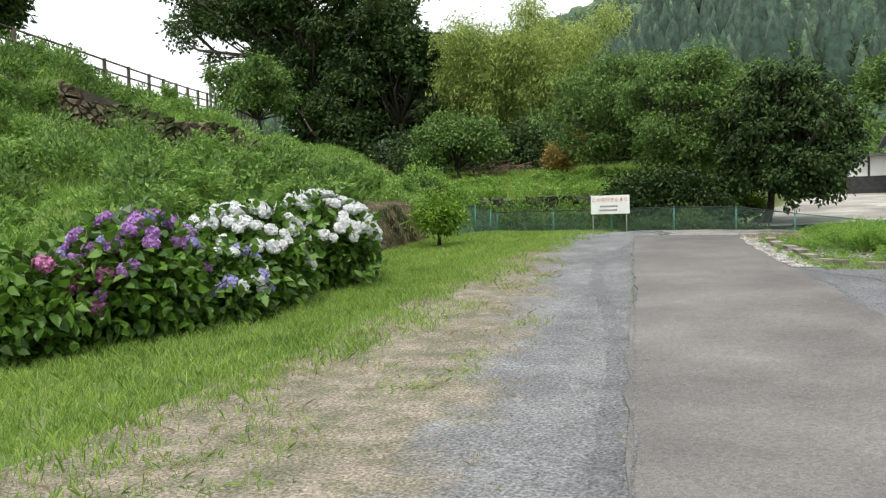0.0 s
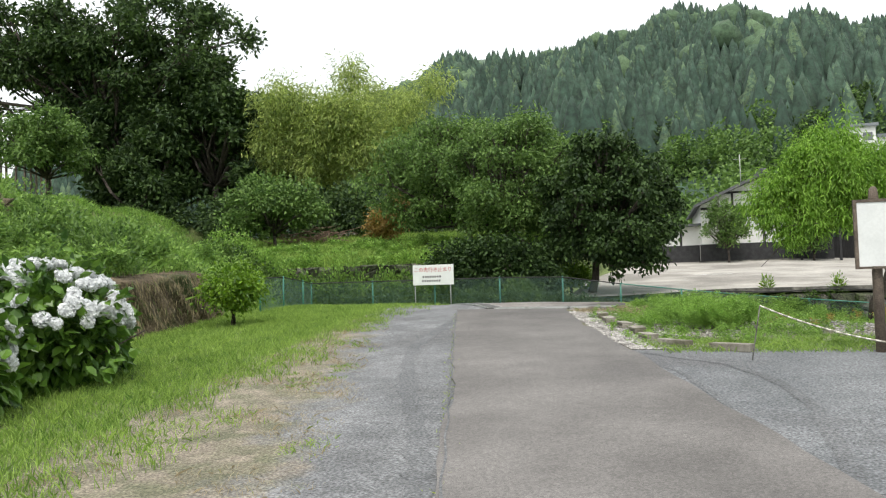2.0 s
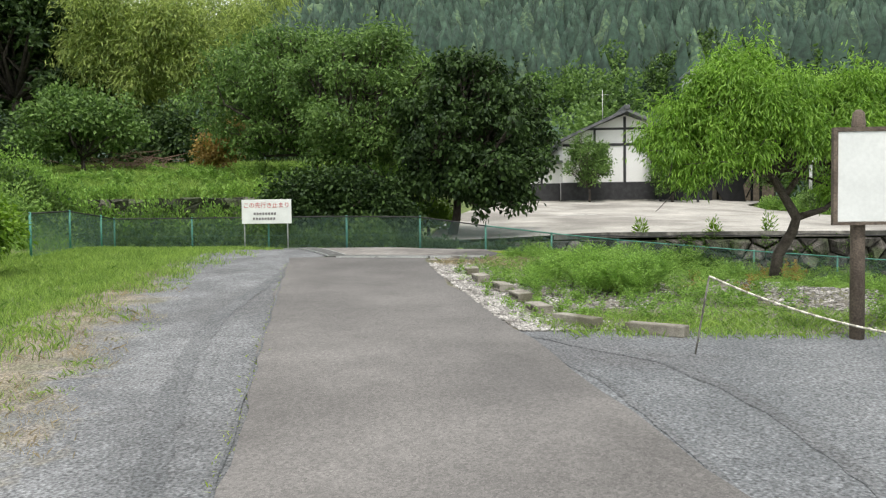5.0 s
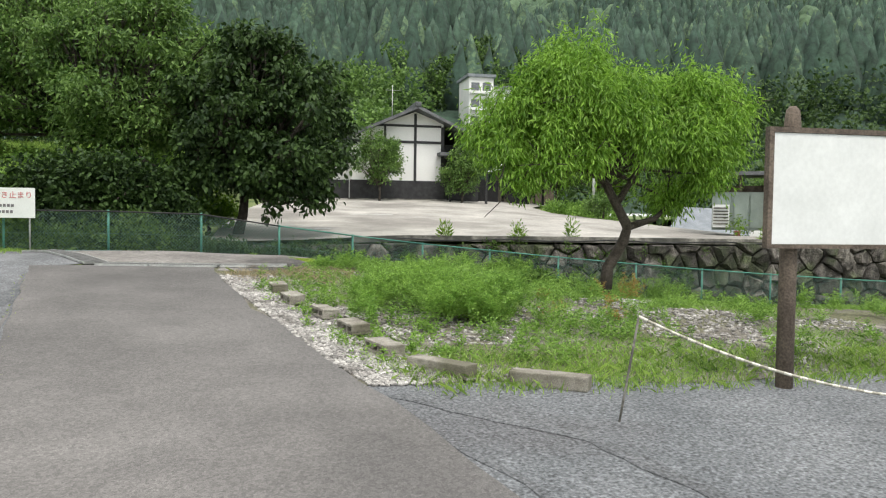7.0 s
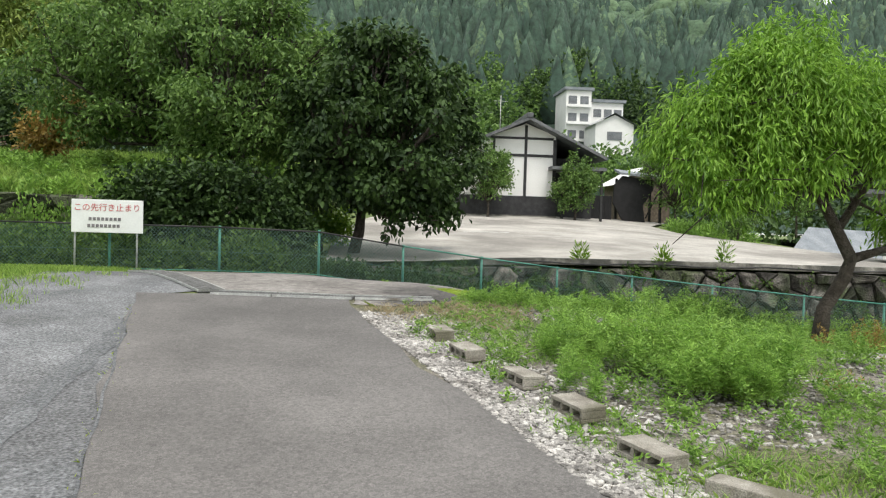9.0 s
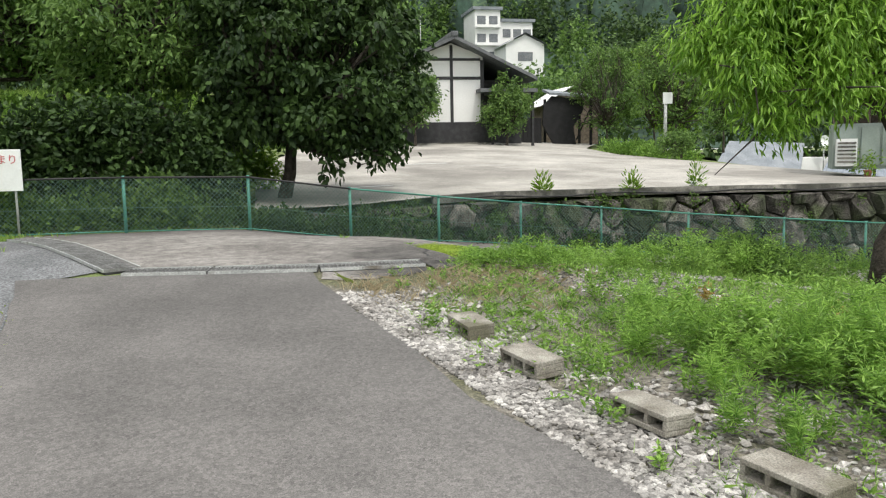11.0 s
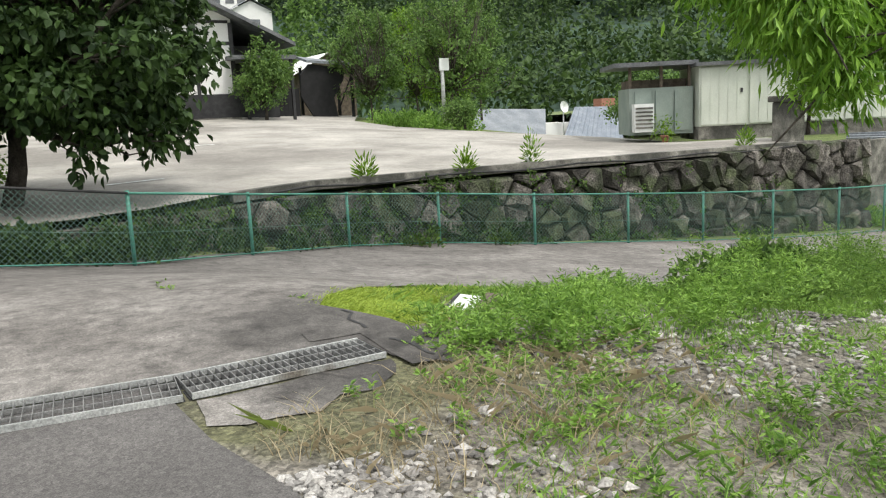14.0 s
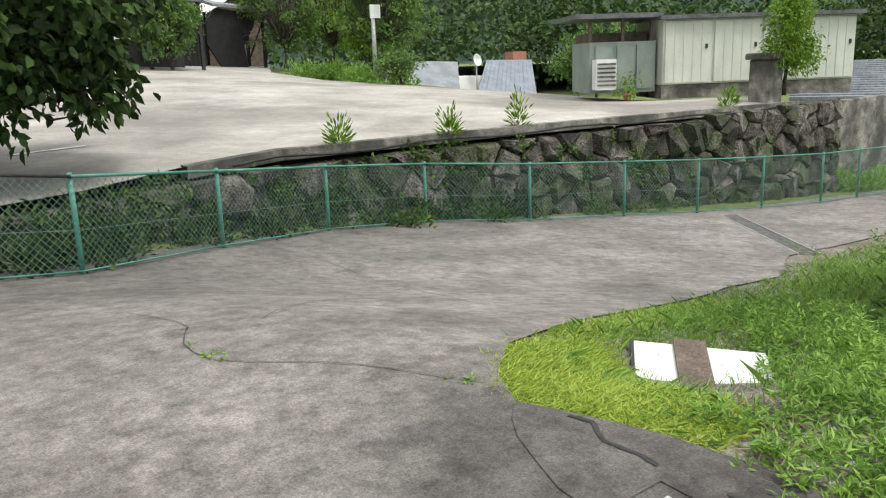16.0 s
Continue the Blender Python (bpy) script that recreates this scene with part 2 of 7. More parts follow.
def verge_mat():
    """Grey gravel that turns to trodden straw and earth towards the grass, in ragged patches."""
    m = mat("verge_gravel", (0.145, 0.15, 0.155), (0.21, 0.215, 0.22), 1.3, 0.92, 0.8, 44, third=(0.135, 0.137, 0.14), spots=0.54, fine_mix=0.55, bump_dist=0.04)
    n, l = m.node_tree.nodes, m.node_tree.links
    p = n["Principled BSDF"]
    hue = p.inputs["Base Color"].links[0].from_node
    src = hue.inputs["Color"].links[0].from_socket
    geo, dot, nz, ad, ramp, mx = (n.new(k) for k in ("ShaderNodeNewGeometry", "ShaderNodeVectorMath", "ShaderNodeTexNoise", "ShaderNodeMath", "ShaderNodeValToRGB", "ShaderNodeMix"))
    dot.operation = "DOT_PRODUCT"
    dot.inputs[1].default_value = (-0.55, -0.154, 0.0)
    nz.inputs["Scale"].default_value, nz.inputs["Detail"].default_value, nz.inputs["Roughness"].default_value = 1.1, 9, 0.68
    l.new(geo.outputs["Position"], dot.inputs[0])
    l.new(geo.outputs["Position"], nz.inputs["Vector"])
    ad.operation = "MULTIPLY_ADD"
    ad.inputs[1].default_value = 1.5
    l.new(nz.outputs["Fac"], ad.inputs[0])
    l.new(dot.outputs["Value"], ad.inputs[2])
    e = ramp.color_ramp.elements
    e[0].position, e[0].color, e[1].position, e[1].color = 0.74, (0, 0, 0, 1), 1.08, (1, 1, 1, 1)
    shift = n.new("ShaderNodeMath")
    shift.inputs[1].default_value = 0.8
    l.new(ad.outputs[0], shift.inputs[0])
    l.new(shift.outputs[0], ramp.inputs[0])
    nz2, r2 = n.new("ShaderNodeTexNoise"), n.new("ShaderNodeValToRGB")
    nz2.inputs["Scale"].default_value, nz2.inputs["Detail"].default_value = 3.1, 7
    l.new(geo.outputs["Position"], nz2.inputs["Vector"])
    c = r2.color_ramp.elements
    c[0].position, c[0].color, c[1].position, c[1].color = 0.36, (0.15, 0.15, 0.095, 1), 0.6, (0.26, 0.225, 0.175, 1)
    l.new(nz2.outputs["Fac"], r2.inputs[0])
    mx.data_type = "RGBA"
    l.new(ramp.outputs[0], mx.inputs["Factor"])
    l.new(src, mx.inputs["A"])
    l.new(r2.outputs[0], mx.inputs["B"])
    l.new(mx.outputs["Result"], hue.inputs["Color"])
    return m


M["verge"] = verge_mat()


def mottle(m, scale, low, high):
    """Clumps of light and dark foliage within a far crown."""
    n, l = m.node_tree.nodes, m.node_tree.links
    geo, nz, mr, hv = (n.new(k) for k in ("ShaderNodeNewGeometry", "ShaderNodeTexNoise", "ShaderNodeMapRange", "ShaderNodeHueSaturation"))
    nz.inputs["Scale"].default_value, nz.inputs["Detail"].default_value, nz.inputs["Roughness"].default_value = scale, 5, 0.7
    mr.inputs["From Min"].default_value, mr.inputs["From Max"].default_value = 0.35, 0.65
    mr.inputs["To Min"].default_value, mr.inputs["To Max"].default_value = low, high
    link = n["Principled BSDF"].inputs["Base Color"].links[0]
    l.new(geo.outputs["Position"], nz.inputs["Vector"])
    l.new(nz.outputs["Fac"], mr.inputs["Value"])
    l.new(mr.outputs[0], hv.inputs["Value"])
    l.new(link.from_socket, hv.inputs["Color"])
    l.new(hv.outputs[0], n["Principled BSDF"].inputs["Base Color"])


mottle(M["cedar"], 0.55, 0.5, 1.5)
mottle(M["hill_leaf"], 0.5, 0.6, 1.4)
mottle(M["hazed_wood"], 0.02, 0.85, 1.15)
M["glossy_leaf"].node_tree.nodes["Principled BSDF"].inputs["Specular IOR Level"].default_value = 0.3


def weather(m, scale, low, high, stretch=(1, 1, 1), cells=False):
    """Blotches, or single grains, that lighten and darken a material's colour."""
    n, l = m.node_tree.nodes, m.node_tree.links
    hue = n["Principled BSDF"].inputs["Base Color"].links[0].from_node
    src = hue.inputs["Value"].links[0].from_socket
    geo, sc, mr, mu = (n.new(k) for k in ("ShaderNodeNewGeometry", "ShaderNodeVectorMath", "ShaderNodeMapRange", "ShaderNodeMath"))
    sc.operation, mu.operation = "MULTIPLY", "MULTIPLY"
    sc.inputs[1].default_value = stretch
    l.new(geo.outputs["Position"], sc.inputs[0])
    if cells:
        tx = n.new("ShaderNodeTexVoronoi")
        tx.inputs["Scale"].default_value = scale
        out, lo, hi = tx.outputs["Color"], 0.0, 1.0
    else:
        tx = n.new("ShaderNodeTexNoise")
        tx.inputs["Scale"].default_value, tx.inputs["Detail"].default_value, tx.inputs["Roughness"].default_value = scale, 10, 0.72
        out, lo, hi = tx.outputs["Fac"], 0.34, 0.64
    l.new(sc.outputs[0], tx.inputs["Vector"])
    mr.inputs["From Min"].default_value, mr.inputs["From Max"].default_value = lo, hi
    mr.inputs["To Min"].default_value, mr.inputs["To Max"].default_value = low, high
    l.new(out, mr.inputs["Value"])
    l.new(src, mu.inputs[0])
    l.new(mr.outputs[0], mu.inputs[1])
    l.new(mu.outputs[0], hue.inputs["Value"])


def older(m, axis, start, end, factor):
    """A stretch of older, darker surfacing, with a ragged change-over."""
    n, l = m.node_tree.nodes, m.node_tree.links
    hue = n["Principled BSDF"].inputs["Base Color"].links[0].from_node
    src = hue.inputs["Value"].links[0].from_socket
    geo, dot, nz, ad, mr, mu = (n.new(k) for k in ("ShaderNodeNewGeometry", "ShaderNodeVectorMath", "ShaderNodeTexNoise", "ShaderNodeMath", "ShaderNodeMapRange", "ShaderNodeMath"))
    dot.operation, ad.operation, mu.operation = "DOT_PRODUCT", "MULTIPLY_ADD", "MULTIPLY"
    dot.inputs[1].default_value = axis
    nz.inputs["Scale"].default_value, nz.inputs["Detail"].default_value = 0.8, 7
    ad.inputs[1].default_value = 3.0
    l.new(geo.outputs["Position"], dot.inputs[0])
    l.new(geo.outputs["Position"], nz.inputs["Vector"])
    l.new(nz.outputs["Fac"], ad.inputs[0])
    l.new(dot.outputs["Value"], ad.inputs[2])
    mr.inputs["From Min"].default_value, mr.inputs["From Max"].default_value = start + 1.5, end + 1.5
    mr.inputs["To Min"].default_value, mr.inputs["To Max"].default_value = 1.0, factor
    l.new(ad.outputs[0], mr.inputs["Value"])
    l.new(src, mu.inputs[0])
    l.new(mr.outputs[0], mu.inputs[1])
    l.new(mu.outputs[0], hue.inputs["Value"])


def stain(m, centre, inner, outer, factor):
    """A dark ragged stain round a place."""
    n, l = m.node_tree.nodes, m.node_tree.links
    hue = n["Principled BSDF"].inputs["Base Color"].links[0].from_node
    src = hue.inputs["Value"].links[0].from_socket
    geo, dist, nz, ad, mr, mu = (n.new(k) for k in ("ShaderNodeNewGeometry", "ShaderNodeVectorMath", "ShaderNodeTexNoise", "ShaderNodeMath", "ShaderNodeMapRange", "ShaderNodeMath"))
    dist.operation, ad.operation, mu.operation = "DISTANCE", "MULTIPLY_ADD", "MULTIPLY"
    dist.inputs[1].default_value = centre
    nz.inputs["Scale"].default_value, nz.inputs["Detail"].default_value = 2.6, 8
    ad.inputs[1].default_value = 1.1
    l.new(geo.outputs["Position"], dist.inputs[0])
    l.new(geo.outputs["Position"], nz.inputs["Vector"])
    l.new(nz.outputs["Fac"], ad.inputs[0])
    l.new(dist.outputs["Value"], ad.inputs[2])
    mr.inputs["From Min"].default_value, mr.inputs["From Max"].default_value = inner + 0.55, outer + 0.55
    mr.inputs["To Min"].default_value, mr.inputs["To Max"].default_value = factor, 1.0
    l.new(ad.outputs[0], mr.inputs["Value"])
    l.new(src, mu.inputs[0])
    l.new(mr.outputs[0], mu.inputs[1])
    l.new(mu.outputs[0], hue.inputs["Value"])


stain(M["concrete"], (0.95, 22.2, 0.95), 0.55, 1.15, 0.4)
stain(M["concrete"], (0.7, 21.3, 0.9), 0.3, 0.75, 0.5)
weather(M["asphalt"], 55, 0.72, 1.3, cells=True)
weather(M["asphalt"], 0.9, 0.86, 1.12)
older(M["asphalt"], (0.24, 1.0, 0.0), 12.0, 18.0, 0.84)
older(M["concrete"], (-0.45, 0.9, 0.0), 22.4, 25.0, 0.6)
weather(M["concrete"], 7.0, 0.56, 1.4)
weather(M["concrete"], 70, 0.8, 1.22, cells=True)
weather(M["concrete_dark"], 4.0, 0.7, 1.3)
weather(M["lot"], 0.9, 0.74, 1.14)
weather(M["lot"], 6, 0.86, 1.1)
weather(M["track"], 62, 0.68, 1.4, cells=True)
weather(M["gravel_grey"], 62, 0.68, 1.4, cells=True)
weather(M["verge"], 62, 0.68, 1.4, cells=True)
weather(M["verge"], 1.7, 0.8, 1.18)
weather(M["bed"], 30, 0.55, 1.5, cells=True)
weather(M["kerb"], 3.0, 0.6, 1.3)
weather(M["wall_stone"], 6.0, 0.45, 1.75, (1, 1, 0.3))
weather(M["bank_stone"], 4.0, 0.6, 1.3)
weather(M["shed_steel"], 2.0, 0.9, 1.05, (1, 1, 0.15))

# ---- building blocks ----
def mesh_of(name, verts, faces, material, smooth=False):
    me = bpy.data.meshes.new(name)
    me.from_pydata(verts if isinstance(verts, list) else verts.tolist(), [], faces if isinstance(faces, list) else faces.tolist())
    for one in material if isinstance(material, (list, tuple)) else [material]:
        me.materials.append(one)
    if smooth:
        me.shade_smooth()
    return me


def thing(name, label, category, at=(0, 0, 0), group="", kind=""):
    ob = new(name)
    ob.empty_display_size = 0.1
    ob.location = at
    return tagged(ob, label, category, group, kind)


def part(name, me, parent, label="", kind=""):
    """One mesh in the world's coordinates under a thing or a part."""
    ob = new(name, me)
    ob.parent = parent
    base, up = Vector(parent.location), parent.parent
    while up:
        base, up = base + Vector(up.location), up.parent
    if parent.type == "EMPTY":
        ob.matrix_parent_inverse = Matrix.Translation(-base)
    return tagged(ob, label, kind=kind)


def solid(name, me, label="", category="", kind="", group=""):
    return tagged(new(name, me), label, category, group, kind)


def box_arrays(boxes, turn=0.0, pivot=(0, 0)):
    """Boxes (x0, y0, z0, x1, y1, z1) as one set of vertices and faces, turned about a pivot."""
    V, F = [], []
    c, s = math.cos(turn), math.sin(turn)
    for x0, y0, z0, x1, y1, z1 in boxes:
        k = len(V)
        for x, y, z in ((x0, y0, z0), (x1, y0, z0), (x1, y1, z0), (x0, y1, z0), (x0, y0, z1), (x1, y0, z1), (x1, y1, z1), (x0, y1, z1)):
            dx, dy = x - pivot[0], y - pivot[1]
            V.append((pivot[0] + c * dx - s * dy, pivot[1] + s * dx + c * dy, z))
        F += [[k + i for i in f] for f in ((0, 3, 2, 1), (4, 5, 6, 7), (0, 1, 5, 4), (1, 2, 6, 5), (2, 3, 7, 6), (3, 0, 4, 7))]
    return V, F


def boxes_mesh(name, boxes, material, turn=0.0, pivot=(0, 0), bevel=0.0):
    V, F = box_arrays(boxes, turn, pivot)
    me = mesh_of(name, V, F, material)
    if bevel:
        bm = bmesh.new()
        bm.from_mesh(me)
        bmesh.ops.bevel(bm, geom=bm.edges[:], offset=bevel, segments=2, affect="EDGES", profile=0.6)
        bm.to_mesh(me)
        bm.free()
    return me


def tubes(paths, sides=6):
    """Tapered tubes along paths of (x, y, z, radius), in one set of arrays."""
    V, F = [], []
    for path in paths:
        k = len(V)
        for i, (x, y, z, r) in enumerate(path):
            a, b = Vector(path[max(i - 1, 0)][:3]), Vector(path[min(i + 1, len(path) - 1)][:3])
            d = (b - a).normalized() if (b - a).length > 1e-6 else Vector((0, 0, 1))
            u = d.orthogonal().normalized()
            w = d.cross(u)
            for j in range(sides):
                q = 2 * math.pi * j / sides
                V.append(tuple(Vector((x, y, z)) + float(r) * (math.cos(q) * u + math.sin(q) * w)))
        for i in range(len(path) - 1):
            for j in range(sides):
                j2 = (j + 1) % sides
                F.append([k + i * sides + j, k + i * sides + j2, k + (i + 1) * sides + j2, k + (i + 1) * sides + j])
        F.append([k + j for j in range(sides)][::-1])
        F.append([k + (len(path) - 1) * sides + j for j in range(sides)])
    return V, F


def tube_mesh(name, paths, material, sides=6):
    V, F = tubes(paths, sides)
    return mesh_of(name, V, F, material, smooth=sides > 4)


def unit(a):
    return a / np.maximum(np.linalg.norm(a, axis=1, keepdims=True), 1e-9)


def leaf_quads(rng, pos, way, length, width, fold=0.15, round_leaf=False):
    """A pointed leaf at each place: four corners, two faces' worth of quad."""
    n = len(pos)
    way = unit(way)
    side = unit(np.cross(way, rng.normal(size=(n, 3)) + np.array([0, 0, 1.1])))
    up = np.cross(side, way)
    ln = length * rng.uniform(0.7, 1.25, (n, 1))
    wd = width * rng.uniform(0.75, 1.2, (n, 1))
    if round_leaf:
        V = np.stack([pos, pos + way * ln * 0.28 + side * wd * 0.42 + up * fold * wd, pos + way * ln * 0.62 + side * wd * 0.46 + up * fold * wd, pos + way * ln - up * fold * ln * 0.5, pos + way * ln * 0.62 - side * wd * 0.46 + up * fold * wd, pos + way * ln * 0.28 - side * wd * 0.42 + up * fold * wd], 1)
        return V.reshape(-1, 3), np.arange(6 * n).reshape(-1, 6)
    V = np.stack([pos, pos + way * ln * 0.45 + side * wd / 2 + up * fold * wd, pos + way * ln - up * fold * ln * 0.5, pos + way * ln * 0.45 - side * wd / 2 + up * fold * wd], 1)
    return V.reshape(-1, 3), np.arange(4 * n).reshape(-1, 4)


def blob_points(rng, blobs, n, shell=0.45):
    """Points in ellipsoids (x, y, z, rx, ry, rz), crowded to their outsides; and the way out."""
    B = np.array(blobs, float)
    vol = (B[:, 3] * B[:, 4] * B[:, 5]) ** (2 / 3)
    pick = rng.choice(len(B), n, p=vol / vol.sum())
    d = unit(rng.normal(size=(n, 3)))
    r = rng.uniform(0, 1, (n, 1)) ** shell
    r *= 1 + 0.16 * np.sin(5 * d[:, :1] + 3 * pick[:, None]) + 0.13 * np.sin(7 * d[:, 1:2] + 9 * d[:, 2:] + pick[:, None])
    return B[pick, :3] + d * r * B[pick, 3:], d


def clumpy(rng, pos, out, per, spread):
    """Several leaves round each twig end."""
    p = np.repeat(pos, per, 0) + rng.normal(size=(len(pos) * per, 3)) * spread
    return p, np.repeat(out, per, 0)


def leaf_cloud(name, blobs, n, length, width, material, seed, droop=0.3, per=6, spread=0.14, shell=0.45, floor_z=None, round_leaf=False):
    rng = np.random.default_rng(seed)
    p, d = blob_points(rng, blobs, n // per, shell)
    p, d = clumpy(rng, p, d, per, spread)
    if floor_z is not None:
        keep = p[:, 2] > floor_z
        p, d = p[keep], d[keep]
    way = d * 0.7 + rng.normal(size=p.shape) * 0.6 - np.array([0, 0, droop])
    V, F = leaf_quads(rng, p, way, length, width, round_leaf=round_leaf)
    return mesh_of(name, V, F, material)


def limb_paths(rng, base, blobs, r0, fork_z, bend=0.25):
    """A trunk from base to a fork, a limb to each blob, and twigs inside it."""
    bx, by, bz = base
    c = np.mean([b[:3] for b in blobs], 0)
    fork = np.array([bx + (c[0] - bx) * 0.25, by + (c[1] - by) * 0.25, fork_z])
    paths = [[(bx, by, bz - 0.15, r0 * 1.35), (bx, by, bz + 0.15, r0 * 1.05), ((bx + fork[0]) / 2 + bend * r0, (by + fork[1]) / 2, (bz + fork_z) / 2, r0 * 0.9), (*fork, r0 * 0.75)]]
    for b in blobs:
        e = np.array(b[:3])
        mid = (fork + e) / 2 + rng.normal(size=3) * 0.12 * np.linalg.norm(e - fork) + np.array([0, 0, 0.06 * np.linalg.norm(e - fork)])
        paths.append([(*fork, r0 * 0.5), (*mid, r0 * 0.33), (*e, r0 * 0.14)])
        for _ in range(5):
            q = e + rng.normal(size=3) * np.array(b[3:]) * 0.45
            s = mid + (e - mid) * rng.uniform(0.1, 0.9)
            paths.append([(*s, r0 * 0.16), (*((s + q) / 2 + rng.normal(size=3) * 0.1), r0 * 0.1), (*q, r0 * 0.03)])
    return paths


def tree(name, label, base, blobs, r0, fork_z, n, length, width, leaf, seed, per=6, spread=0.16, droop=0.3, shell=0.45, category="tree", group="", trunk=True, round_leaf=False):
    rng = np.random.default_rng(seed)
    ob = thing(name, label, category, base, group)
    if trunk:
        part("trunk", tube_mesh("trunk", limb_paths(rng, base, blobs, r0, fork_z), M["bark"], 5), ob, "dark rough bark")
    part("crown", leaf_cloud("crown", blobs, n, length, width, M[leaf], seed, droop, per, spread, shell, round_leaf=round_leaf), ob)
    return ob


# ---- lie of the land ----
def smooth(a, b, v):
    k = np.clip((v - a) / (b - a), 0, 1)
    return k * k * (3 - 2 * k)


def lane(x, y):
    """Height of the lane, verge and bed, and of the concrete slip that turns down past the grating."""
    r = 0.058 * 1.6 * np.log1p(np.exp(np.minimum((y - 5.0) / 1.6, 50))) - 0.06
    zc = 0.8 - 3.6 * (1 - np.exp(-np.clip(x + 1.2, 0, 24) / 24))
    xx = np.maximum(x - 1, 0)
    y0 = np.maximum(22.5 - 1.5 * xx, 16)
    y1 = np.maximum(28.2 - 0.25 * xx, 25)
    w = smooth(0, 1, (y - y0) / (y1 - y0))
    dip = 0.21 * np.exp(-(((x - 2.35) / 0.75) ** 2) - ((y - 22.85) / 0.47) ** 2)
    return np.minimum(r, 1.25) * (1 - w) + zc * w - dip


def lot_z(x, y):
    return 1.12 + 0.064 * (y - 31) - 0.045 * np.maximum(x - 9, 0) * smooth(31, 36, y)


def bank_x(y):
    return -8.0 - 0.14 * (y - 13)


def land(x, y):
    """The whole ground."""
    x, y = np.asarray(x, float), np.asarray(y, float)
    z = lane(x, y)
    # the earth bank beside the verge, and the slope up to the upper road
    d = bank_x(y) - x
    face = 1.15 * smooth(0.0, 0.45, d) * smooth(8, 14, y) * (1 - smooth(20.6, 22.5, y)) + 1.0 * smooth(0.5, 2.5, d) * smooth(21.5, 24, y)
    rise = 0.235 * np.clip(d + 1.5 * (1 - smooth(8, 14, y)), 0, 14) + 0.9 * smooth(9.5, 12, d)
    along, behind = 0.842 * (x + 18.6) + 0.539 * (y - 17.2), -0.539 * (x + 18.6) + 0.842 * (y - 17.2)
    rise = rise + 1.05 * smooth(0.1, 0.5, behind) * (1 - smooth(3, 9, behind)) * smooth(-6, -3, along) * (1 - smooth(4.5, 7.5, along))
    z = z + face + rise * (1 - 0.72 * smooth(24, 40, y) * smooth(-26, -17, x))
    z = z + smooth(1.5, 4, d) * (0.28 * np.sin(0.9 * x + 0.5 * y) * np.sin(0.7 * y - 0.3 * x) + 0.16 * np.sin(2.1 * x) * np.sin(1.7 * y + 1))
    # the terrace beyond the channel
    up = smooth(29.9, 30.3, y) * (1 - smooth(-2.8, -1.6, x))
    north = 2.3 + 0.13 * (y - 30.3)
    z = np.where(up > 0, np.maximum(z, z * (1 - up) + north * up), z)
    # under the yard
    yard = smooth(31.35, 31.7, y) * smooth(-2.0, -1.0, x) * (1 - smooth(17.5, 21, x + 0.0 * y))
    z = z * (1 - yard) + (np.minimum(lot_z(x, y), 2.5) - 0.12) * yard
    low = smooth(18, 30, x) * smooth(24, 40, y)
    z = z * (1 - low) + (-1.5) * low
    far = smooth(48, 90, y) * (1 - low)
    return z * (1 - far) + 2.5 * far + 0.03 * np.sin(1.7 * x + 0.6 * y) * np.sin(1.1 * y) * smooth(4.5, 6.5, -x - 1.5)


def axis_lines(fine_lo, fine_hi, step, reach):
    mid = np.arange(fine_lo, fine_hi + 1e-6, step)
    out = np.geomspace(1, reach, 26)
    return np.concatenate([fine_lo - out[::-1], mid, fine_hi + out])


gx, gy = axis_lines(-24, 22, 0.4, 3000), axis_lines(-6, 52, 0.4, 3000)
GX, GY = np.meshgrid(gx, gy)
GZ = land(GX, GY)
gv = np.stack([GX, GY, GZ], -1).reshape(-1, 3)
gi = np.arange(len(gx) * len(gy)).reshape(len(gy), len(gx))
gf = np.stack([gi[:-1, :-1], gi[:-1, 1:], gi[1:, 1:], gi[1:, :-1]], -1).reshape(-1, 4)
solid("ground", mesh_of("ground", gv, gf, M["soil"], smooth=True), "grassy soil with weeds and earth", "ground", "structure")


def patch(name, outline, step, lift, material, label, category, height=lane, jag=0.0, kind="structure", seed=1):
    """A sheet that follows the land inside an outline."""
    rng = np.random.default_rng(seed)
    edge = []
    for (xa, ya), (xb, yb) in zip(outline, outline[1:] + outline[:1]):
        k = max(1, int(math.hypot(xb - xa, yb - ya) / step))
        for i in range(k):
            edge.append((xa + (xb - xa) * i / k + rng.normal() * jag, ya + (yb - ya) * i / k + rng.normal() * jag))
    xs, ys = [p[0] for p in edge], [p[1] for p in edge]
    pts = [Vector(p) for p in edge]
    ne = len(edge)
    for gx_ in np.arange(min(xs) + step / 2, max(xs), step):
        for gy_ in np.arange(min(ys) + step / 2, max(ys), step):
            pts.append(Vector((gx_ + 0.01 * math.sin(9 * gy_), gy_ + 0.01 * math.sin(7 * gx_))))
    out = delaunay_2d_cdt(pts, [(i, (i + 1) % ne) for i in range(ne)], [list(range(ne))], 1, 1e-5)
    co = np.array([tuple(v) for v in out[0]])
    z = height(co[:, 0], co[:, 1]) + lift
    return solid(name, mesh_of(name, np.column_stack([co, z]), [list(f) for f in out[2]], material, smooth=True), label, category, kind)


def left_edge(y):
    return 2.2 - 0.232 * y


def right_edge(y):
    return np.interp(y, [-14, 9.4, 11.1, 12.7, 14.5, 15.5, 16.7, 18.1, 19.3, 20.1, 21.2, 22], [8.4, 2.72, 2.28, 1.88, 1.5, 1.14, 0.84, 0.5, 0.2, 0.0, -0.15, -0.25])


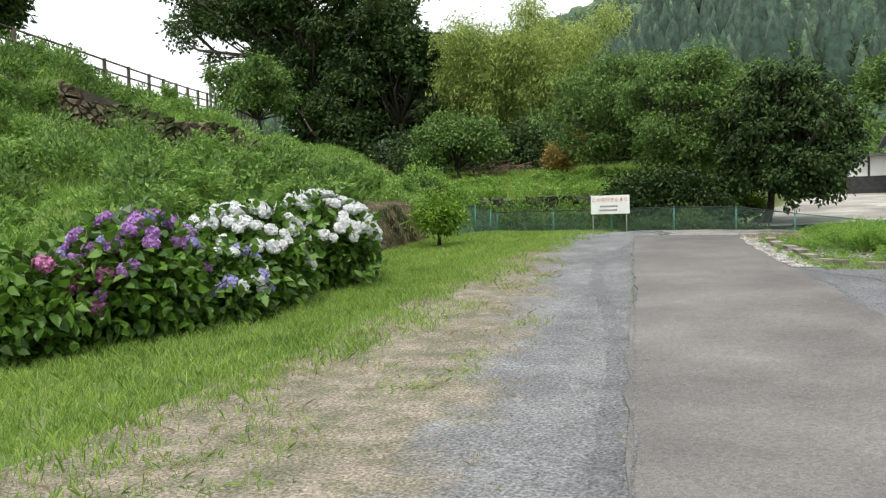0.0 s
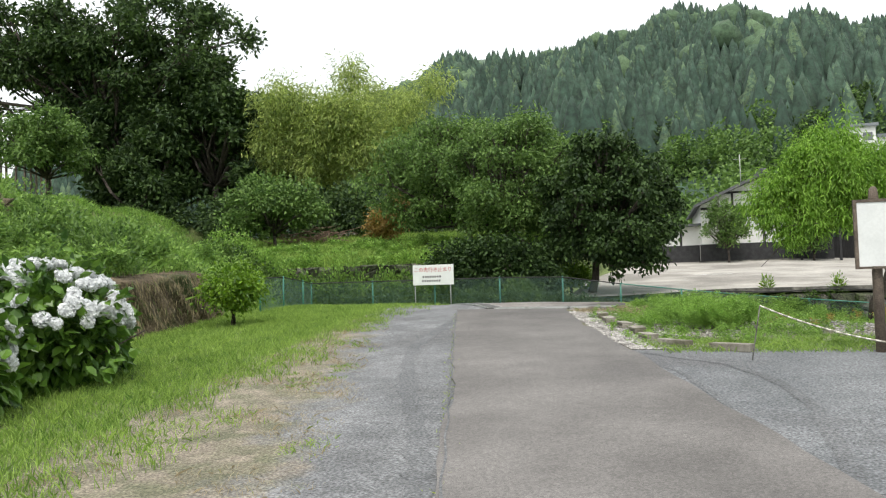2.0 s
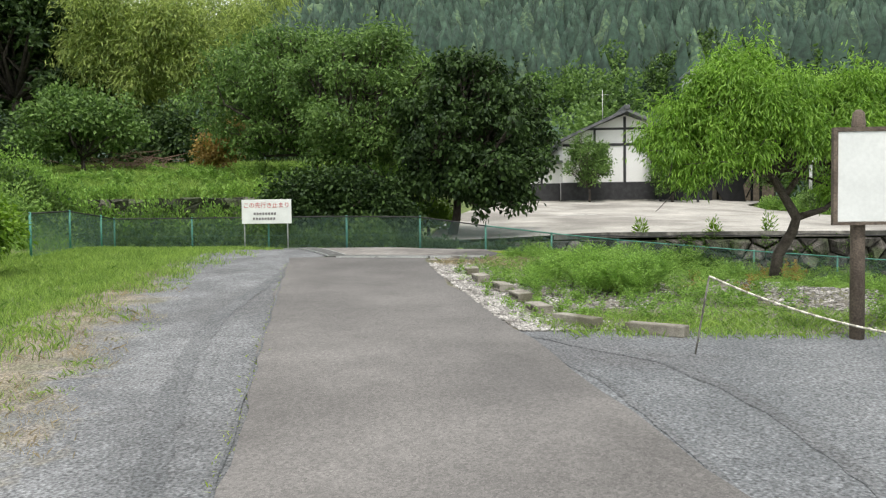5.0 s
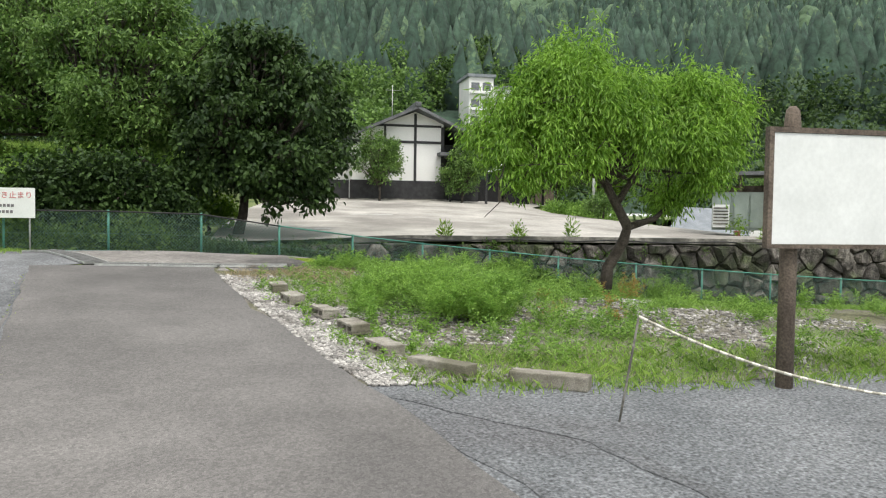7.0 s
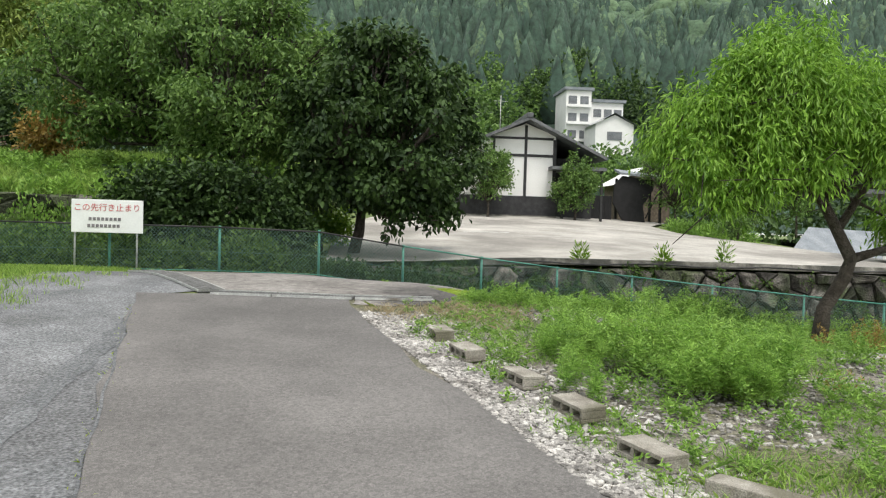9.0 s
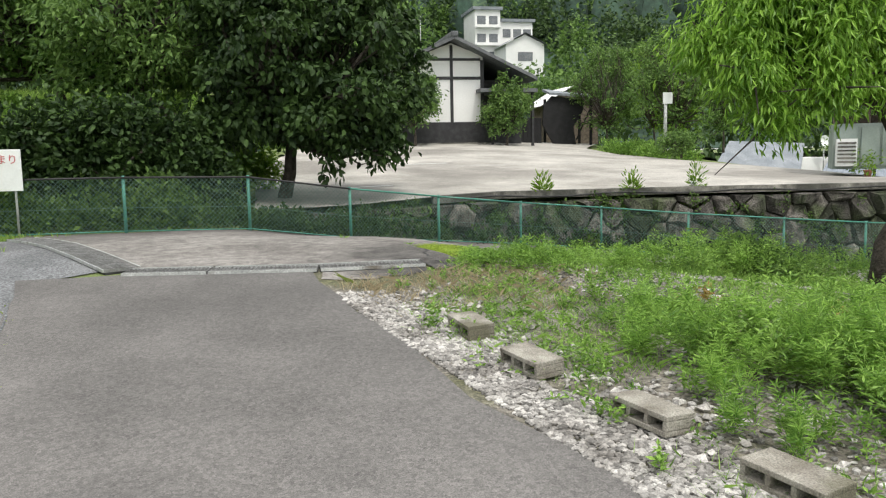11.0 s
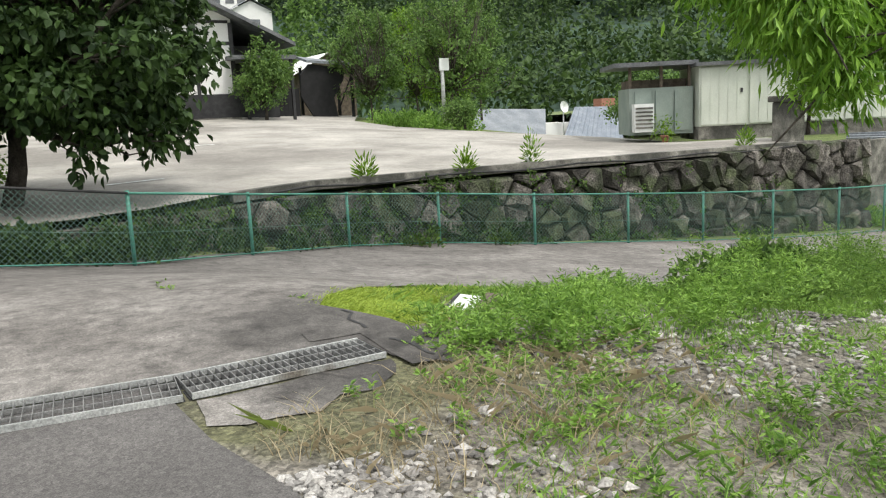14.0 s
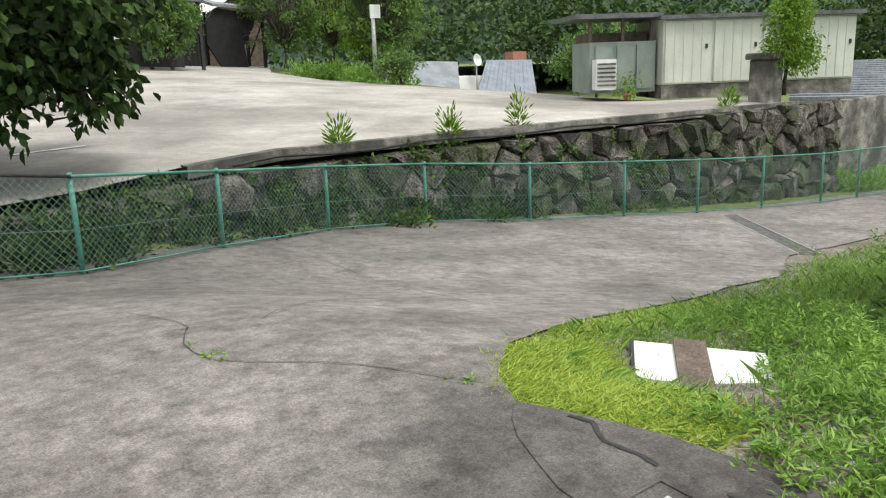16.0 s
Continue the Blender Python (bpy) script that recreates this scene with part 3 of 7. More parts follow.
ys_road = [-14, -6, 0, 4, 8, 10, 11.1, 12.7, 14.5, 15.5, 16.7, 18.1, 19.3, 20.1, 21.2, 21.9]
shoulder = [(-4.2, 26.2), (-3.7, 25.1), (-2.7, 23.2), (-2.2, 22.25)] + [(left_edge(y) + 0.3, y) for y in ys_road[::-1]]
shoulder += [(-1, -14), (-1.7, -6), (-2.1, 0), (-2.4, 3.5), (-2.8, 6), (-3.0, 8), (-3.5, 10.5), (-4.0, 13.4), (-4.5, 17), (-4.8, 20), (-5.0, 25)]
patch("gravel_shoulder", shoulder, 0.5, 0.012, M["verge"], "grey crushed gravel shoulder with straw and weeds", "gravel", jag=0.05)
road = [(left_edge(y) + 0.06 * math.sin(3 * y), y) for y in ys_road] + [(right_edge(y) + 0.05 * math.sin(2 * y), y) for y in ys_road[::-1]]
patch("road", road, 0.5, 0.03, M["asphalt"], "worn grey asphalt lane with a cracked edge", "road", jag=0.02)
yard_gravel = [(right_edge(y) - 0.35, y) for y in (-14, -6, 0, 4, 8, 9.4, 11.1, 12.7, 14.5, 14.9)] + [(2.3, 15.0), (3.0, 14.95), (3.9, 14.7), (5.4, 14.9), (9, 14.6), (16, 14), (16, -14)]
patch("gravel_yard", yard_gravel, 0.6, 0.015, M["gravel_grey"], "grey gravel parking yard beside the lane", "gravel", jag=0.04)
BED_EDGE = [(0.3, 21.2), (0.85, 21.35), (1.1, 21.36), (1.24, 21.8), (1.12, 22.25), (1.02, 22.6), (0.96, 22.78), (1.12, 23.05), (1.55, 23.42), (2.3, 23.75), (3.5, 24.15), (5.8, 24.85), (7.1, 25.0), (9.2, 26.0), (15, 26.4)]
bed = [(right_edge(y) - 0.35, y) for y in (14.9, 15.5, 16.7, 18.1, 19.3, 20.1, 21.2, 21.75)] + [(0.95, 21.75), (1.0, 22.2)] + [(x, y + 0.14) for x, y in BED_EDGE[7:]] + [(16, 14), (9, 14.6), (5.4, 14.9), (3.9, 14.7), (3.0, 14.95), (2.3, 15.0)]
patch("gravel_bed", bed, 0.4, 0.02, M["bed"], "weedy bed of pale crushed stone", "gravel", jag=0.03)
slip = [(-3.5, 25.2), (-1.9, 22.2), (-1.17, 22.11), (-0.16, 21.985), (0.88, 21.985), (0.89, 21.62)] + BED_EDGE[2:] + [(24, 25.6), (24, 29.5), (17, 29.6), (13.8, 29.5), (12, 29.75), (10.3, 30.1), (8.3, 30.5), (6.3, 30.6), (4.3, 30.2), (2.4, 29.5), (0.7, 28.65), (-0.95, 27.8), (-2.9, 27.75), (-4.4, 27.7), (-4.3, 26.3)]
patch("concrete_slip", slip, 0.45, 0.036, M["concrete"], "stained concrete roadway curving downhill", "road", jag=0.01)
apron = [(-0.14, 21.6), (-0.17, 21.3), (-0.02, 21.22), (0.12, 21.22), (0.3, 21.18), (0.45, 21.3), (0.62, 21.27), (0.8, 21.42), (0.885, 21.61)]
patch("concrete_apron", apron, 0.1, 0.028, M["concrete"], "cracked pale concrete strip beside the grating", "road", jag=0.008)


nose = [(0.9, 22.04), (0.6, 22.06), (0.62, 22.22), (0.68, 22.38), (0.75, 22.54), (0.84, 22.66), (0.92, 22.73), (0.99, 22.66), (1.06, 22.52), (1.12, 22.36), (1.17, 22.2), (1.21, 22.05), (1.235, 21.9), (1.235, 21.75), (1.2, 21.6), (1.13, 21.48), (1.02, 21.42), (0.91, 21.45), (0.895, 21.62)]
patch("concrete_nose", nose, 0.12, 0.0405, M["concrete"], "dark cracked concrete nose at the grating's end", "road", jag=0.004)


def ribbon(name, line, width, lift, material, label, category, seed, height=lane):
    """A strip along a bent line, with ragged edges."""
    rng = np.random.default_rng(seed)
    pts = []
    for (xa, ya), (xb, yb) in zip(line, line[1:]):
        k = max(2, int(math.hypot(xb - xa, yb - ya) / 0.15))
        pts += [(xa + (xb - xa) * i / k, ya + (yb - ya) * i / k) for i in range(k)]
    V, F = [], []
    for i, (x, y) in enumerate(pts):
        (xa, ya), (xb, yb) = pts[max(i - 2, 0)], pts[min(i + 2, len(pts) - 1)]
        d = math.hypot(xb - xa, yb - ya)
        for s in (-1, 1):
            o = s * width / 2 * rng.uniform(0.55, 1.25)
            px, py = x - (yb - ya) / d * o, y + (xb - xa) / d * o
            V.append((px, py, float(height(np.array(px), np.array(py))) + lift))
        if i:
            F.append([2 * i - 1, 2 * i + 1, 2 * i, 2 * i - 2])
    return solid(name, mesh_of(name, V, F, material), label, category, "structure")


ribbon("tyre_track", [(1.5, 14.65), (2.1, 14.04), (2.54, 13.59), (2.85, 12.7), (3.0, 11.9), (3.05, 11), (2.9, 9), (2.6, 6)], 0.14, 0.0195, M["track"], "dark tyre track curving through the gravel", "track", 1)
ribbon("tyre_track", [(1.7, 13.6), (1.95, 13.0), (2.14, 12.08), (2.28, 11.26), (2.5, 9.5)], 0.07, 0.0195, M["track"], "faint tyre track in the gravel", "track", 2)
ribbon("tyre_track", [(-2.5, 21.2), (-2.3, 18.5), (-2.05, 15.6), (-1.5, 13.3), (-0.95, 11.6), (-0.55, 10.5), (0.0, 8.7), (0.5, 6.8), (1.0, 4.5), (1.8, 1)], 0.22, 0.0165, M["track"], "dark tyre track along the gravel shoulder", "track", 3)
ribbon("road_crack", [(left_edge(y) + 0.012 * math.sin(5 * y), y) for y in np.arange(0, 21.5, 0.25)], 0.02, 0.034, M["track"], "dark crack along the asphalt's edge", "crack", 4)
for i, line in enumerate([[(1.0, 22.52), (1.04, 22.4), (1.0, 22.27), (1.03, 22.12), (1.0, 22.0)], [(0.98, 21.82), (1.03, 21.7), (1.0, 21.58), (1.03, 21.47)], [(0.4, 25.5), (0.39, 24.77), (0.24, 24.1), (0.46, 23.73), (0.85, 23.18), (1.01, 23.0)], [(3.04, 29.5), (3.23, 28.07), (2.92, 25.85), (2.5, 24.4)], [(0.81, 24.67), (1.97, 25.58), (3.8, 27.0)], [(0.1, 21.55), (0.2, 21.35), (0.25, 21.2)], [(0.5, 21.6), (0.62, 21.4), (0.85, 21.42)]]):
    ribbon("concrete_crack", [(x + 0.05 * math.sin(7 * x + 5 * y), y + 0.06 * math.sin(5 * x - 3 * y)) for x, y in [(p[0] + (q[0] - p[0]) * f, p[1] + (q[1] - p[1]) * f) for p, q in zip(line, line[1:]) for f in (0, 0.25, 0.5, 0.75)]], 0.022 if i < 2 else 0.007, 0.0445 if i < 2 else 0.0405, M["cable" if i < 2 else "concrete_dark"], "dark crack in the concrete", "crack", 10 + i)
lot = [(-0.9, 29.5), (0.3, 29.55), (1.3, 29.85), (2.6, 30.55), (4.3, 31.1), (8.3, 31.0), (12.5, 30.75), (17.3, 30.4), (18.6, 33.5), (17.5, 38), (15.2, 41.5), (13.4, 45), (14, 50), (17, 56), (2, 56), (0, 46), (-1.0, 38)]
patch("yard_paving", lot, 1.0, 0.02, M["lot"], "pale concrete parking yard sloping up to the house", "pavement", height=lot_z)

# ---- hills and distance ----
def crest(az):
    """Height angle of the skyline, by the bearing to the right of ahead."""
    return np.interp(az, [-180, -60, -42, -30, -24, -18, -15.4, -12.5, -9.6, -7, -2.4, 1.5, 5.3, 9.5, 12.8, 20, 26, 32, 45, 70, 110, 180], [3, 4, 6, 9.5, 12.3, 13.0, 14.2, 15.2, 15.2, 16.2, 16.6, 17.1, 17.3, 16.7, 16.1, 15.4, 15.0, 14.2, 15, 16, 8, 3])


def hill_z(az, r):
    k = np.clip((r - 118) / (540 - 118), 0, 1)
    top = np.tan(np.radians(crest(az) - 1.2)) * 540
    bumps = 7 * np.sin(az * 0.35 + r * 0.016) + 5 * np.sin(az * 0.9 - r * 0.03)
    return 2 + (top - 2) * (k ** 0.92) + bumps * smooth(0.05, 0.4, k) * (1 - smooth(0.8, 1, k))


az = np.radians(np.linspace(-75, 115, 120))
rr = np.concatenate([np.linspace(110, 540, 50), [570, 700]])
AZ, RR = np.meshgrid(az, rr)
HZ = hill_z(np.degrees(AZ), RR)
HZ[-2:] = HZ[-3] - np.array([[10], [120]])
hv = np.stack([RR * np.sin(AZ), RR * np.cos(AZ), HZ], -1).reshape(-1, 3)
hi = np.arange(AZ.size).reshape(AZ.shape)
hf = np.stack([hi[:-1, :-1], hi[1:, :-1], hi[1:, 1:], hi[:-1, 1:]], -1).reshape(-1, 4)
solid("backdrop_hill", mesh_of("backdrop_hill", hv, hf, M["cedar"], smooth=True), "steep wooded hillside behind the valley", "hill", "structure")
# the farther ridge, paler because haze is put into its colour
fr = [(a, math.tan(radians(h)) * 1900) for a, h in ((-32, 9), (-24, 13.4), (-20, 14.3), (-17.8, 14.9), (-14, 15.7), (-11.6, 17.0), (-7.5, 17.0), (-5.5, 16.5), (0, 15.5), (8, 14))]
V, F = [], []
for i, (a, h) in enumerate(fr):
    for k, dz in ((0.0, 0), (0.8, 1), (1.0, 1)):
        V.append(((1860 + 120 * k) * math.sin(radians(a)), (1860 + 120 * k) * math.cos(radians(a)), h * (k if k < 1 else 0.97)))
    if i:
        F += [[3 * i - 3, 3 * i, 3 * i + 1, 3 * i - 2], [3 * i - 2, 3 * i + 1, 3 * i + 2, 3 * i - 1]]
solid("backdrop_ridge", mesh_of("backdrop_ridge", V, F, M["hazed_wood"], smooth=True), "distant green mountain ridge, haze painted into its pale colour", "hill", "structure")

rng = np.random.default_rng(5)
n = 15000
a = rng.uniform(-48, 88, n)
r = 165 + 375 * rng.uniform(0, 1, n) ** 0.75
z = hill_z(a, r)
stand = 0.5 + 0.5 * np.sin(0.31 * a + 0.021 * r) * np.sin(0.17 * a - 0.034 * r + 1)
h = rng.uniform(9, 14, n) + 5 * stand
w = h * rng.uniform(0.19, 0.28, n)
c = np.stack([r * np.sin(np.radians(a)), r * np.cos(np.radians(a)), z - 1.0], -1)
S, levels = 6, ((0.0, 0.85), (0.2, 1.0), (0.42, 0.78), (0.64, 0.5), (0.84, 0.24))
q = rng.uniform(0, 6.28, n)[:, None] + np.arange(S) * 2 * np.pi / S
rings = []
for up, wide in levels:
    rad = (w * wide)[:, None] * rng.uniform(0.66, 1.25, (n, S))
    rings.append(np.stack([c[:, 0:1] + rad * np.cos(q), c[:, 1:2] + rad * np.sin(q), c[:, 2:3] + (up + rng.uniform(-0.07, 0.07, (n, S))) * h[:, None]], -1))
tip = (c + np.column_stack([np.zeros(n), np.zeros(n), h]))[:, None]
V = np.concatenate(rings + [tip], 1).reshape(-1, 3)
base, turn, last = np.arange(n)[:, None] * (5 * S + 1), (np.arange(S) + 1) % S, 5 * S
F = []
for k in range(4):
    F += np.stack([base + k * S + np.arange(S), base + k * S + turn, base + (k + 1) * S + turn, base + (k + 1) * S + np.arange(S)], -1).reshape(-1, 4).tolist()
F += np.stack([base + 4 * S + np.arange(S), base + 4 * S + turn, np.broadcast_to(base + last, (n, S))], -1).reshape(-1, 3).tolist()
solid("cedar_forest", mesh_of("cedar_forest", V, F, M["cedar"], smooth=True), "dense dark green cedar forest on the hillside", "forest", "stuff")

# broadleaf stands among the cedars
rng = np.random.default_rng(6)
spots = []
for _ in range(110):
    a0, r0 = rng.uniform(-30, 70), rng.uniform(300, 535)
    for _ in range(12):
        a_, r_ = a0 + rng.normal() * 2.4, min(r0 + rng.normal() * 14, 540)
        spots.append((r_ * math.sin(radians(a_)), r_ * math.cos(radians(a_)), float(hill_z(a_, r_)) + 5.5, rng.uniform(3.5, 6.5)))
B = np.array(spots)
n, S = len(B), 9
q = rng.uniform(0, 6.28, n)[:, None] + np.arange(S) * 2 * np.pi / S
rings = []
for up, wide in ((-0.5, 0.8), (0.1, 1.05), (0.7, 0.85), (1.15, 0.42)):
    rad = B[:, 3:4] * wide * rng.uniform(0.75, 1.25, (n, S))
    rings.append(np.stack([B[:, 0:1] + rad * np.cos(q), B[:, 1:2] + rad * np.sin(q), B[:, 2:3] + B[:, 3:4] * (up + rng.uniform(-0.16, 0.16, (n, S)))], -1))
tip = (B[:, :3] + np.column_stack([np.zeros(n), np.zeros(n), B[:, 3] * 1.3]))[:, None]
V = np.concatenate(rings + [tip], 1).reshape(-1, 3)
base, turn = np.arange(n)[:, None] * (4 * S + 1), (np.arange(S) + 1) % S
F = []
for k in range(3):
    F += np.stack([base + k * S + np.arange(S), base + k * S + turn, base + (k + 1) * S + turn, base + (k + 1) * S + np.arange(S)], -1).reshape(-1, 4).tolist()
F += np.stack([base + 3 * S + np.arange(S), base + 3 * S + turn, np.broadcast_to(base + 4 * S, (n, S))], -1).reshape(-1, 3).tolist()
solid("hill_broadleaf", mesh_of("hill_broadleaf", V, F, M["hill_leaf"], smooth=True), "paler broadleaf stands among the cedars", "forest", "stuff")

# broadleaf woods at the foot of the hill
rng = np.random.default_rng(8)
light_wood, dark_wood = [], []
for _ in range(470):
    a_ = rng.uniform(-14, 75)
    r_ = rng.uniform(95, 200)
    if abs(a_ - 14.5) < 4.2 and r_ < 164:
        continue
    s_ = rng.uniform(2.5, 5.5)
    spot = (r_ * math.sin(radians(a_)), r_ * math.cos(radians(a_)), float(hill_z(a_, r_)) + s_ * 0.8, s_, s_, s_ * 1.1)
    (dark_wood if a_ > 21 or rng.uniform() < 0.35 else light_wood).append(spot)
for k in range(26):
    a_, r_ = rng.uniform(10, 19), rng.uniform(163, 185)
    dark_wood.append((r_ * math.sin(radians(a_)), r_ * math.cos(radians(a_)), float(hill_z(a_, r_)) + 4, 4.5, 4.5, 5.5))
for k in range(12):
    a_, r_ = rng.uniform(10.5, 18.5), rng.uniform(126, 138)
    light_wood.append((r_ * math.sin(radians(a_)), r_ * math.cos(radians(a_)), float(hill_z(a_, r_)) + 2.5, 3.0, 3.0, 2.6))
solid("broadleaf_woods", leaf_cloud("broadleaf_woods", light_wood, 60000, 0.85, 0.6, M["mid_leaf"], 31, 0.2, 5, 0.5), "mixed green broadleaf woods below the cedars", "forest", "stuff")
solid("shaded_woods", leaf_cloud("shaded_woods", dark_wood, 70000, 0.85, 0.6, M["dark_leaf"], 32, 0.2, 5, 0.5), "dark green woods on the lower hillside", "forest", "stuff")


# ---- woods and trees near by ----
def crown_blobs(seed, centre, reach, count, size, flat=0.6):
    """Small leaf masses in tiers through an ellipsoid, uneven at its outside."""
    rng = np.random.default_rng(seed)
    out = []
    for i in range(count * 2):
        d = rng.normal(size=3)
        d /= np.linalg.norm(d)
        far = rng.uniform(0.4, 0.95) if i % 4 else rng.uniform(0.95, 1.22)
        p = np.array(centre) + d * np.array(reach) * far
        s = size * rng.uniform(0.55, 1.0) * (1 if i % 4 else 0.6)
        out.append((*p, s, s, s * flat))
    return out


def upshoots(seed, centre, reach, count):
    """Slim upright leafy shoots that break the top of a crown."""
    rng = np.random.default_rng(seed)
    out = []
    for _ in range(count):
        q, r_ = rng.uniform(0, 6.28), rng.uniform(0.1, 1) ** 0.5
        out.append((centre[0] + reach[0] * r_ * math.cos(q), centre[1] + reach[1] * r_ * math.sin(q), centre[2] - 1.3 * r_**2 + rng.uniform(-0.1, 0.45), 0.2, 0.2, rng.uniform(0.35, 0.75)))
    return out


def tiers(seed, centre, reach, levels, per, size):
    """Leaf masses in flat overlapping layers, drooping outwards, wider in the middle of the crown."""
    rng = np.random.default_rng(seed)
    out = []
    for i in range(levels):
        f = (i + 0.5) / levels * 2 - 1
        ring = math.sqrt(max(1 - f * f, 0.08))
        for k in range(per):
            q = 2 * math.pi * (k + rng.uniform(-0.35, 0.35)) / per + i
            r_ = ring * rng.uniform(0.35, 1.12)
            s_ = size * rng.uniform(0.6, 1.15)
            out.append((centre[0] + reach[0] * r_ * math.cos(q), centre[1] + reach[1] * r_ * math.sin(q), centre[2] + reach[2] * f - 0.35 * r_**2 + rng.normal() * 0.15, s_, s_, s_ * 0.36))
    return out


tree("persimmon_tree", "dark green broad-leaved tree behind the fence", (-0.3, 31.3, 1.05), tiers(1, (0.35, 31.0, 4.35), (2.1, 1.9, 1.95), 9, 9, 0.58) + [(1.6, 30.2, 2.75, 0.5, 0.5, 0.3), (1.9, 30.3, 2.3, 0.28, 0.3, 0.35), (1.5, 30.0, 2.1, 0.22, 0.25, 0.32), (0.75, 29.9, 2.3, 0.45, 0.4, 0.22), (0.55, 29.8, 1.95, 0.2, 0.2, 0.28), (-0.9, 30.2, 2.7, 0.6, 0.5, 0.3), (-1.6, 30.4, 2.5, 0.6, 0.5, 0.4), (2.3, 30.8, 3.3, 0.5, 0.5, 0.35), (0.2, 30.1, 3.0, 0.7, 0.6, 0.3)], 0.15, 2.3, 27000, 0.17, 0.095, "glossy_leaf", 11, per=5, spread=0.13, droop=0.75, shell=0.6, round_leaf=True, group="trees behind the fence")
tree("cherry_tree", "spreading cherry tree on the grassy terrace", (-5.4, 35.5, 3.0), tiers(2, (-6.4, 35.5, 6.3), (3.3, 2.4, 1.9), 7, 10, 0.95) + upshoots(102, (-6.4, 35.5, 8.2), (3.0, 1.8), 30), 0.13, 4.0, 30000, 0.17, 0.08, "mid_leaf", 12, per=5, spread=0.16, droop=0.45, shell=0.6, group="trees behind the fence")
tree("cherry_tree", "spreading cherry tree at the edge of the terrace", (-3.6, 33.0, 2.6), tiers(3, (-3.2, 33, 5.6), (2.7, 2.2, 1.9), 7, 9, 0.85) + upshoots(103, (-3.2, 33, 7.4), (2.4, 1.6), 26) + [(-4.6, 31.0, 2.6, 1.0, 0.7, 0.6), (-3.0, 31.2, 2.2, 1.0, 0.7, 0.6), (-1.9, 31.4, 2.0, 0.8, 0.6, 0.6)], 0.13, 3.6, 27000, 0.17, 0.08, "mid_leaf", 13, per=5, spread=0.16, droop=0.45, shell=0.6, group="trees behind the fence")
# foliage down to the fence; its dark leaf colour carries the trees' shade
tree("shade_dark_bush", "dense bush by the fence, leaves darkened for the trees' shade", (-3.6, 29.6, 0.9), [(-4.9, 29.7, 2.3, 0.9, 0.5, 0.8), (-3.9, 29.6, 2.0, 0.9, 0.5, 0.9), (-2.9, 29.6, 1.9, 0.9, 0.5, 0.9), (-2.0, 29.7, 1.8, 0.7, 0.5, 0.7), (-3.4, 29.7, 2.7, 1.0, 0.5, 0.5), (-2.3, 29.9, 2.5, 0.8, 0.5, 0.5), (-1.6, 29.6, 1.4, 0.5, 0.4, 0.4)], 0.05, 1.5, 9500, 0.14, 0.08, "glossy_leaf", 18, category="bush", spread=0.1, round_leaf=True)
tree("maple_tree", "small maple with orange-brown leaves", (-9.8, 38, 3.2), [(-9.8, 38, 4.7, 0.9, 0.8, 0.6), (-9.3, 38, 5.1, 0.6, 0.6, 0.45), (-10.2, 38, 4.3, 0.7, 0.6, 0.45)], 0.06, 3.9, 4200, 0.13, 0.1, "maple_leaf", 14)
tree("round_shrub", "rounded dark green shrub on the terrace", (-15.8, 38.5, 3.4), crown_blobs(4, (-15.8, 38.5, 5.5), (2.3, 1.6, 1.3), 12, 1.1), 0.1, 4.2, 11000, 0.2, 0.13, "mid_leaf", 15, category="shrub")
tree("broadleaf_tree", "mid-green broadleaf tree on the slope", (-29.8, 40, 6.2), crown_blobs(5, (-29.8, 39.5, 10.2), (2.7, 2, 1.9), 14, 1.1), 0.14, 8, 11000, 0.24, 0.14, "mid_leaf", 16)
for i, (x, y, z0, cz, reach, cnt) in enumerate([(-33, 24, 7.5, 13.5, (3, 3, 3), 10), (-31, 46, 6, 16.8, (10.5, 4, 3.6), 34), (-29.5, 46.5, 6, 12.0, (5.5, 3.5, 3.5), 22), (-24, 47, 5, 12.0, (4, 3.5, 4), 18), (-21, 49, 5, 10.5, (3.5, 3, 3.6), 14), (-27, 46, 5, 9, (4, 3, 2.5), 12)]):
    tree("evergreen_oak", "tall dark evergreen oak at the wood's edge", (x, y, z0), crown_blobs(40 + i, (x, y, cz), reach, cnt, 1.45, 0.36), 0.28, cz - 4, 24000, 0.38, 0.2, "dark_leaf", 50 + i, per=9, spread=0.3, droop=0.2, group="trees at the wood's edge")


def bamboo(x, y, z0, top, lean, seed):
    rng = np.random.default_rng(seed)
    ob = thing("bamboo", "tall bamboo with feathery yellow-green leaves", "bamboo", (x, y, z0), "bamboo grove")
    path = [(x + lean[0] * k**2.2, y + lean[1] * k**2.2, z0 + (top - z0) * math.sin(k * 1.5) / math.sin(1.5), 0.06 * (1 - 0.8 * k)) for k in np.linspace(0, 1, 8)]
    part("culm", tube_mesh("culm", [path], M["bamboo_leaf"], 5), ob)
    blobs = [(p[0] + rng.normal() * 0.4, p[1] + rng.normal() * 0.4, p[2], 0.95, 0.95, 0.75) for p in path[3:]]
    part("crown", leaf_cloud("crown", blobs, 2600, 0.3, 0.07, M["bamboo_leaf"], seed, 0.7, 10, 0.3), ob)


rng = np.random.default_rng(77)
for i in range(22):
    x = rng.uniform(-19.5, -12.5)
    bamboo(x, rng.uniform(45, 50), 4.5, rng.uniform(10.5, 14.2) - 0.25 * abs(x + 15), (rng.normal() * 1.2, -rng.uniform(0.2, 1.6)), 200 + i)
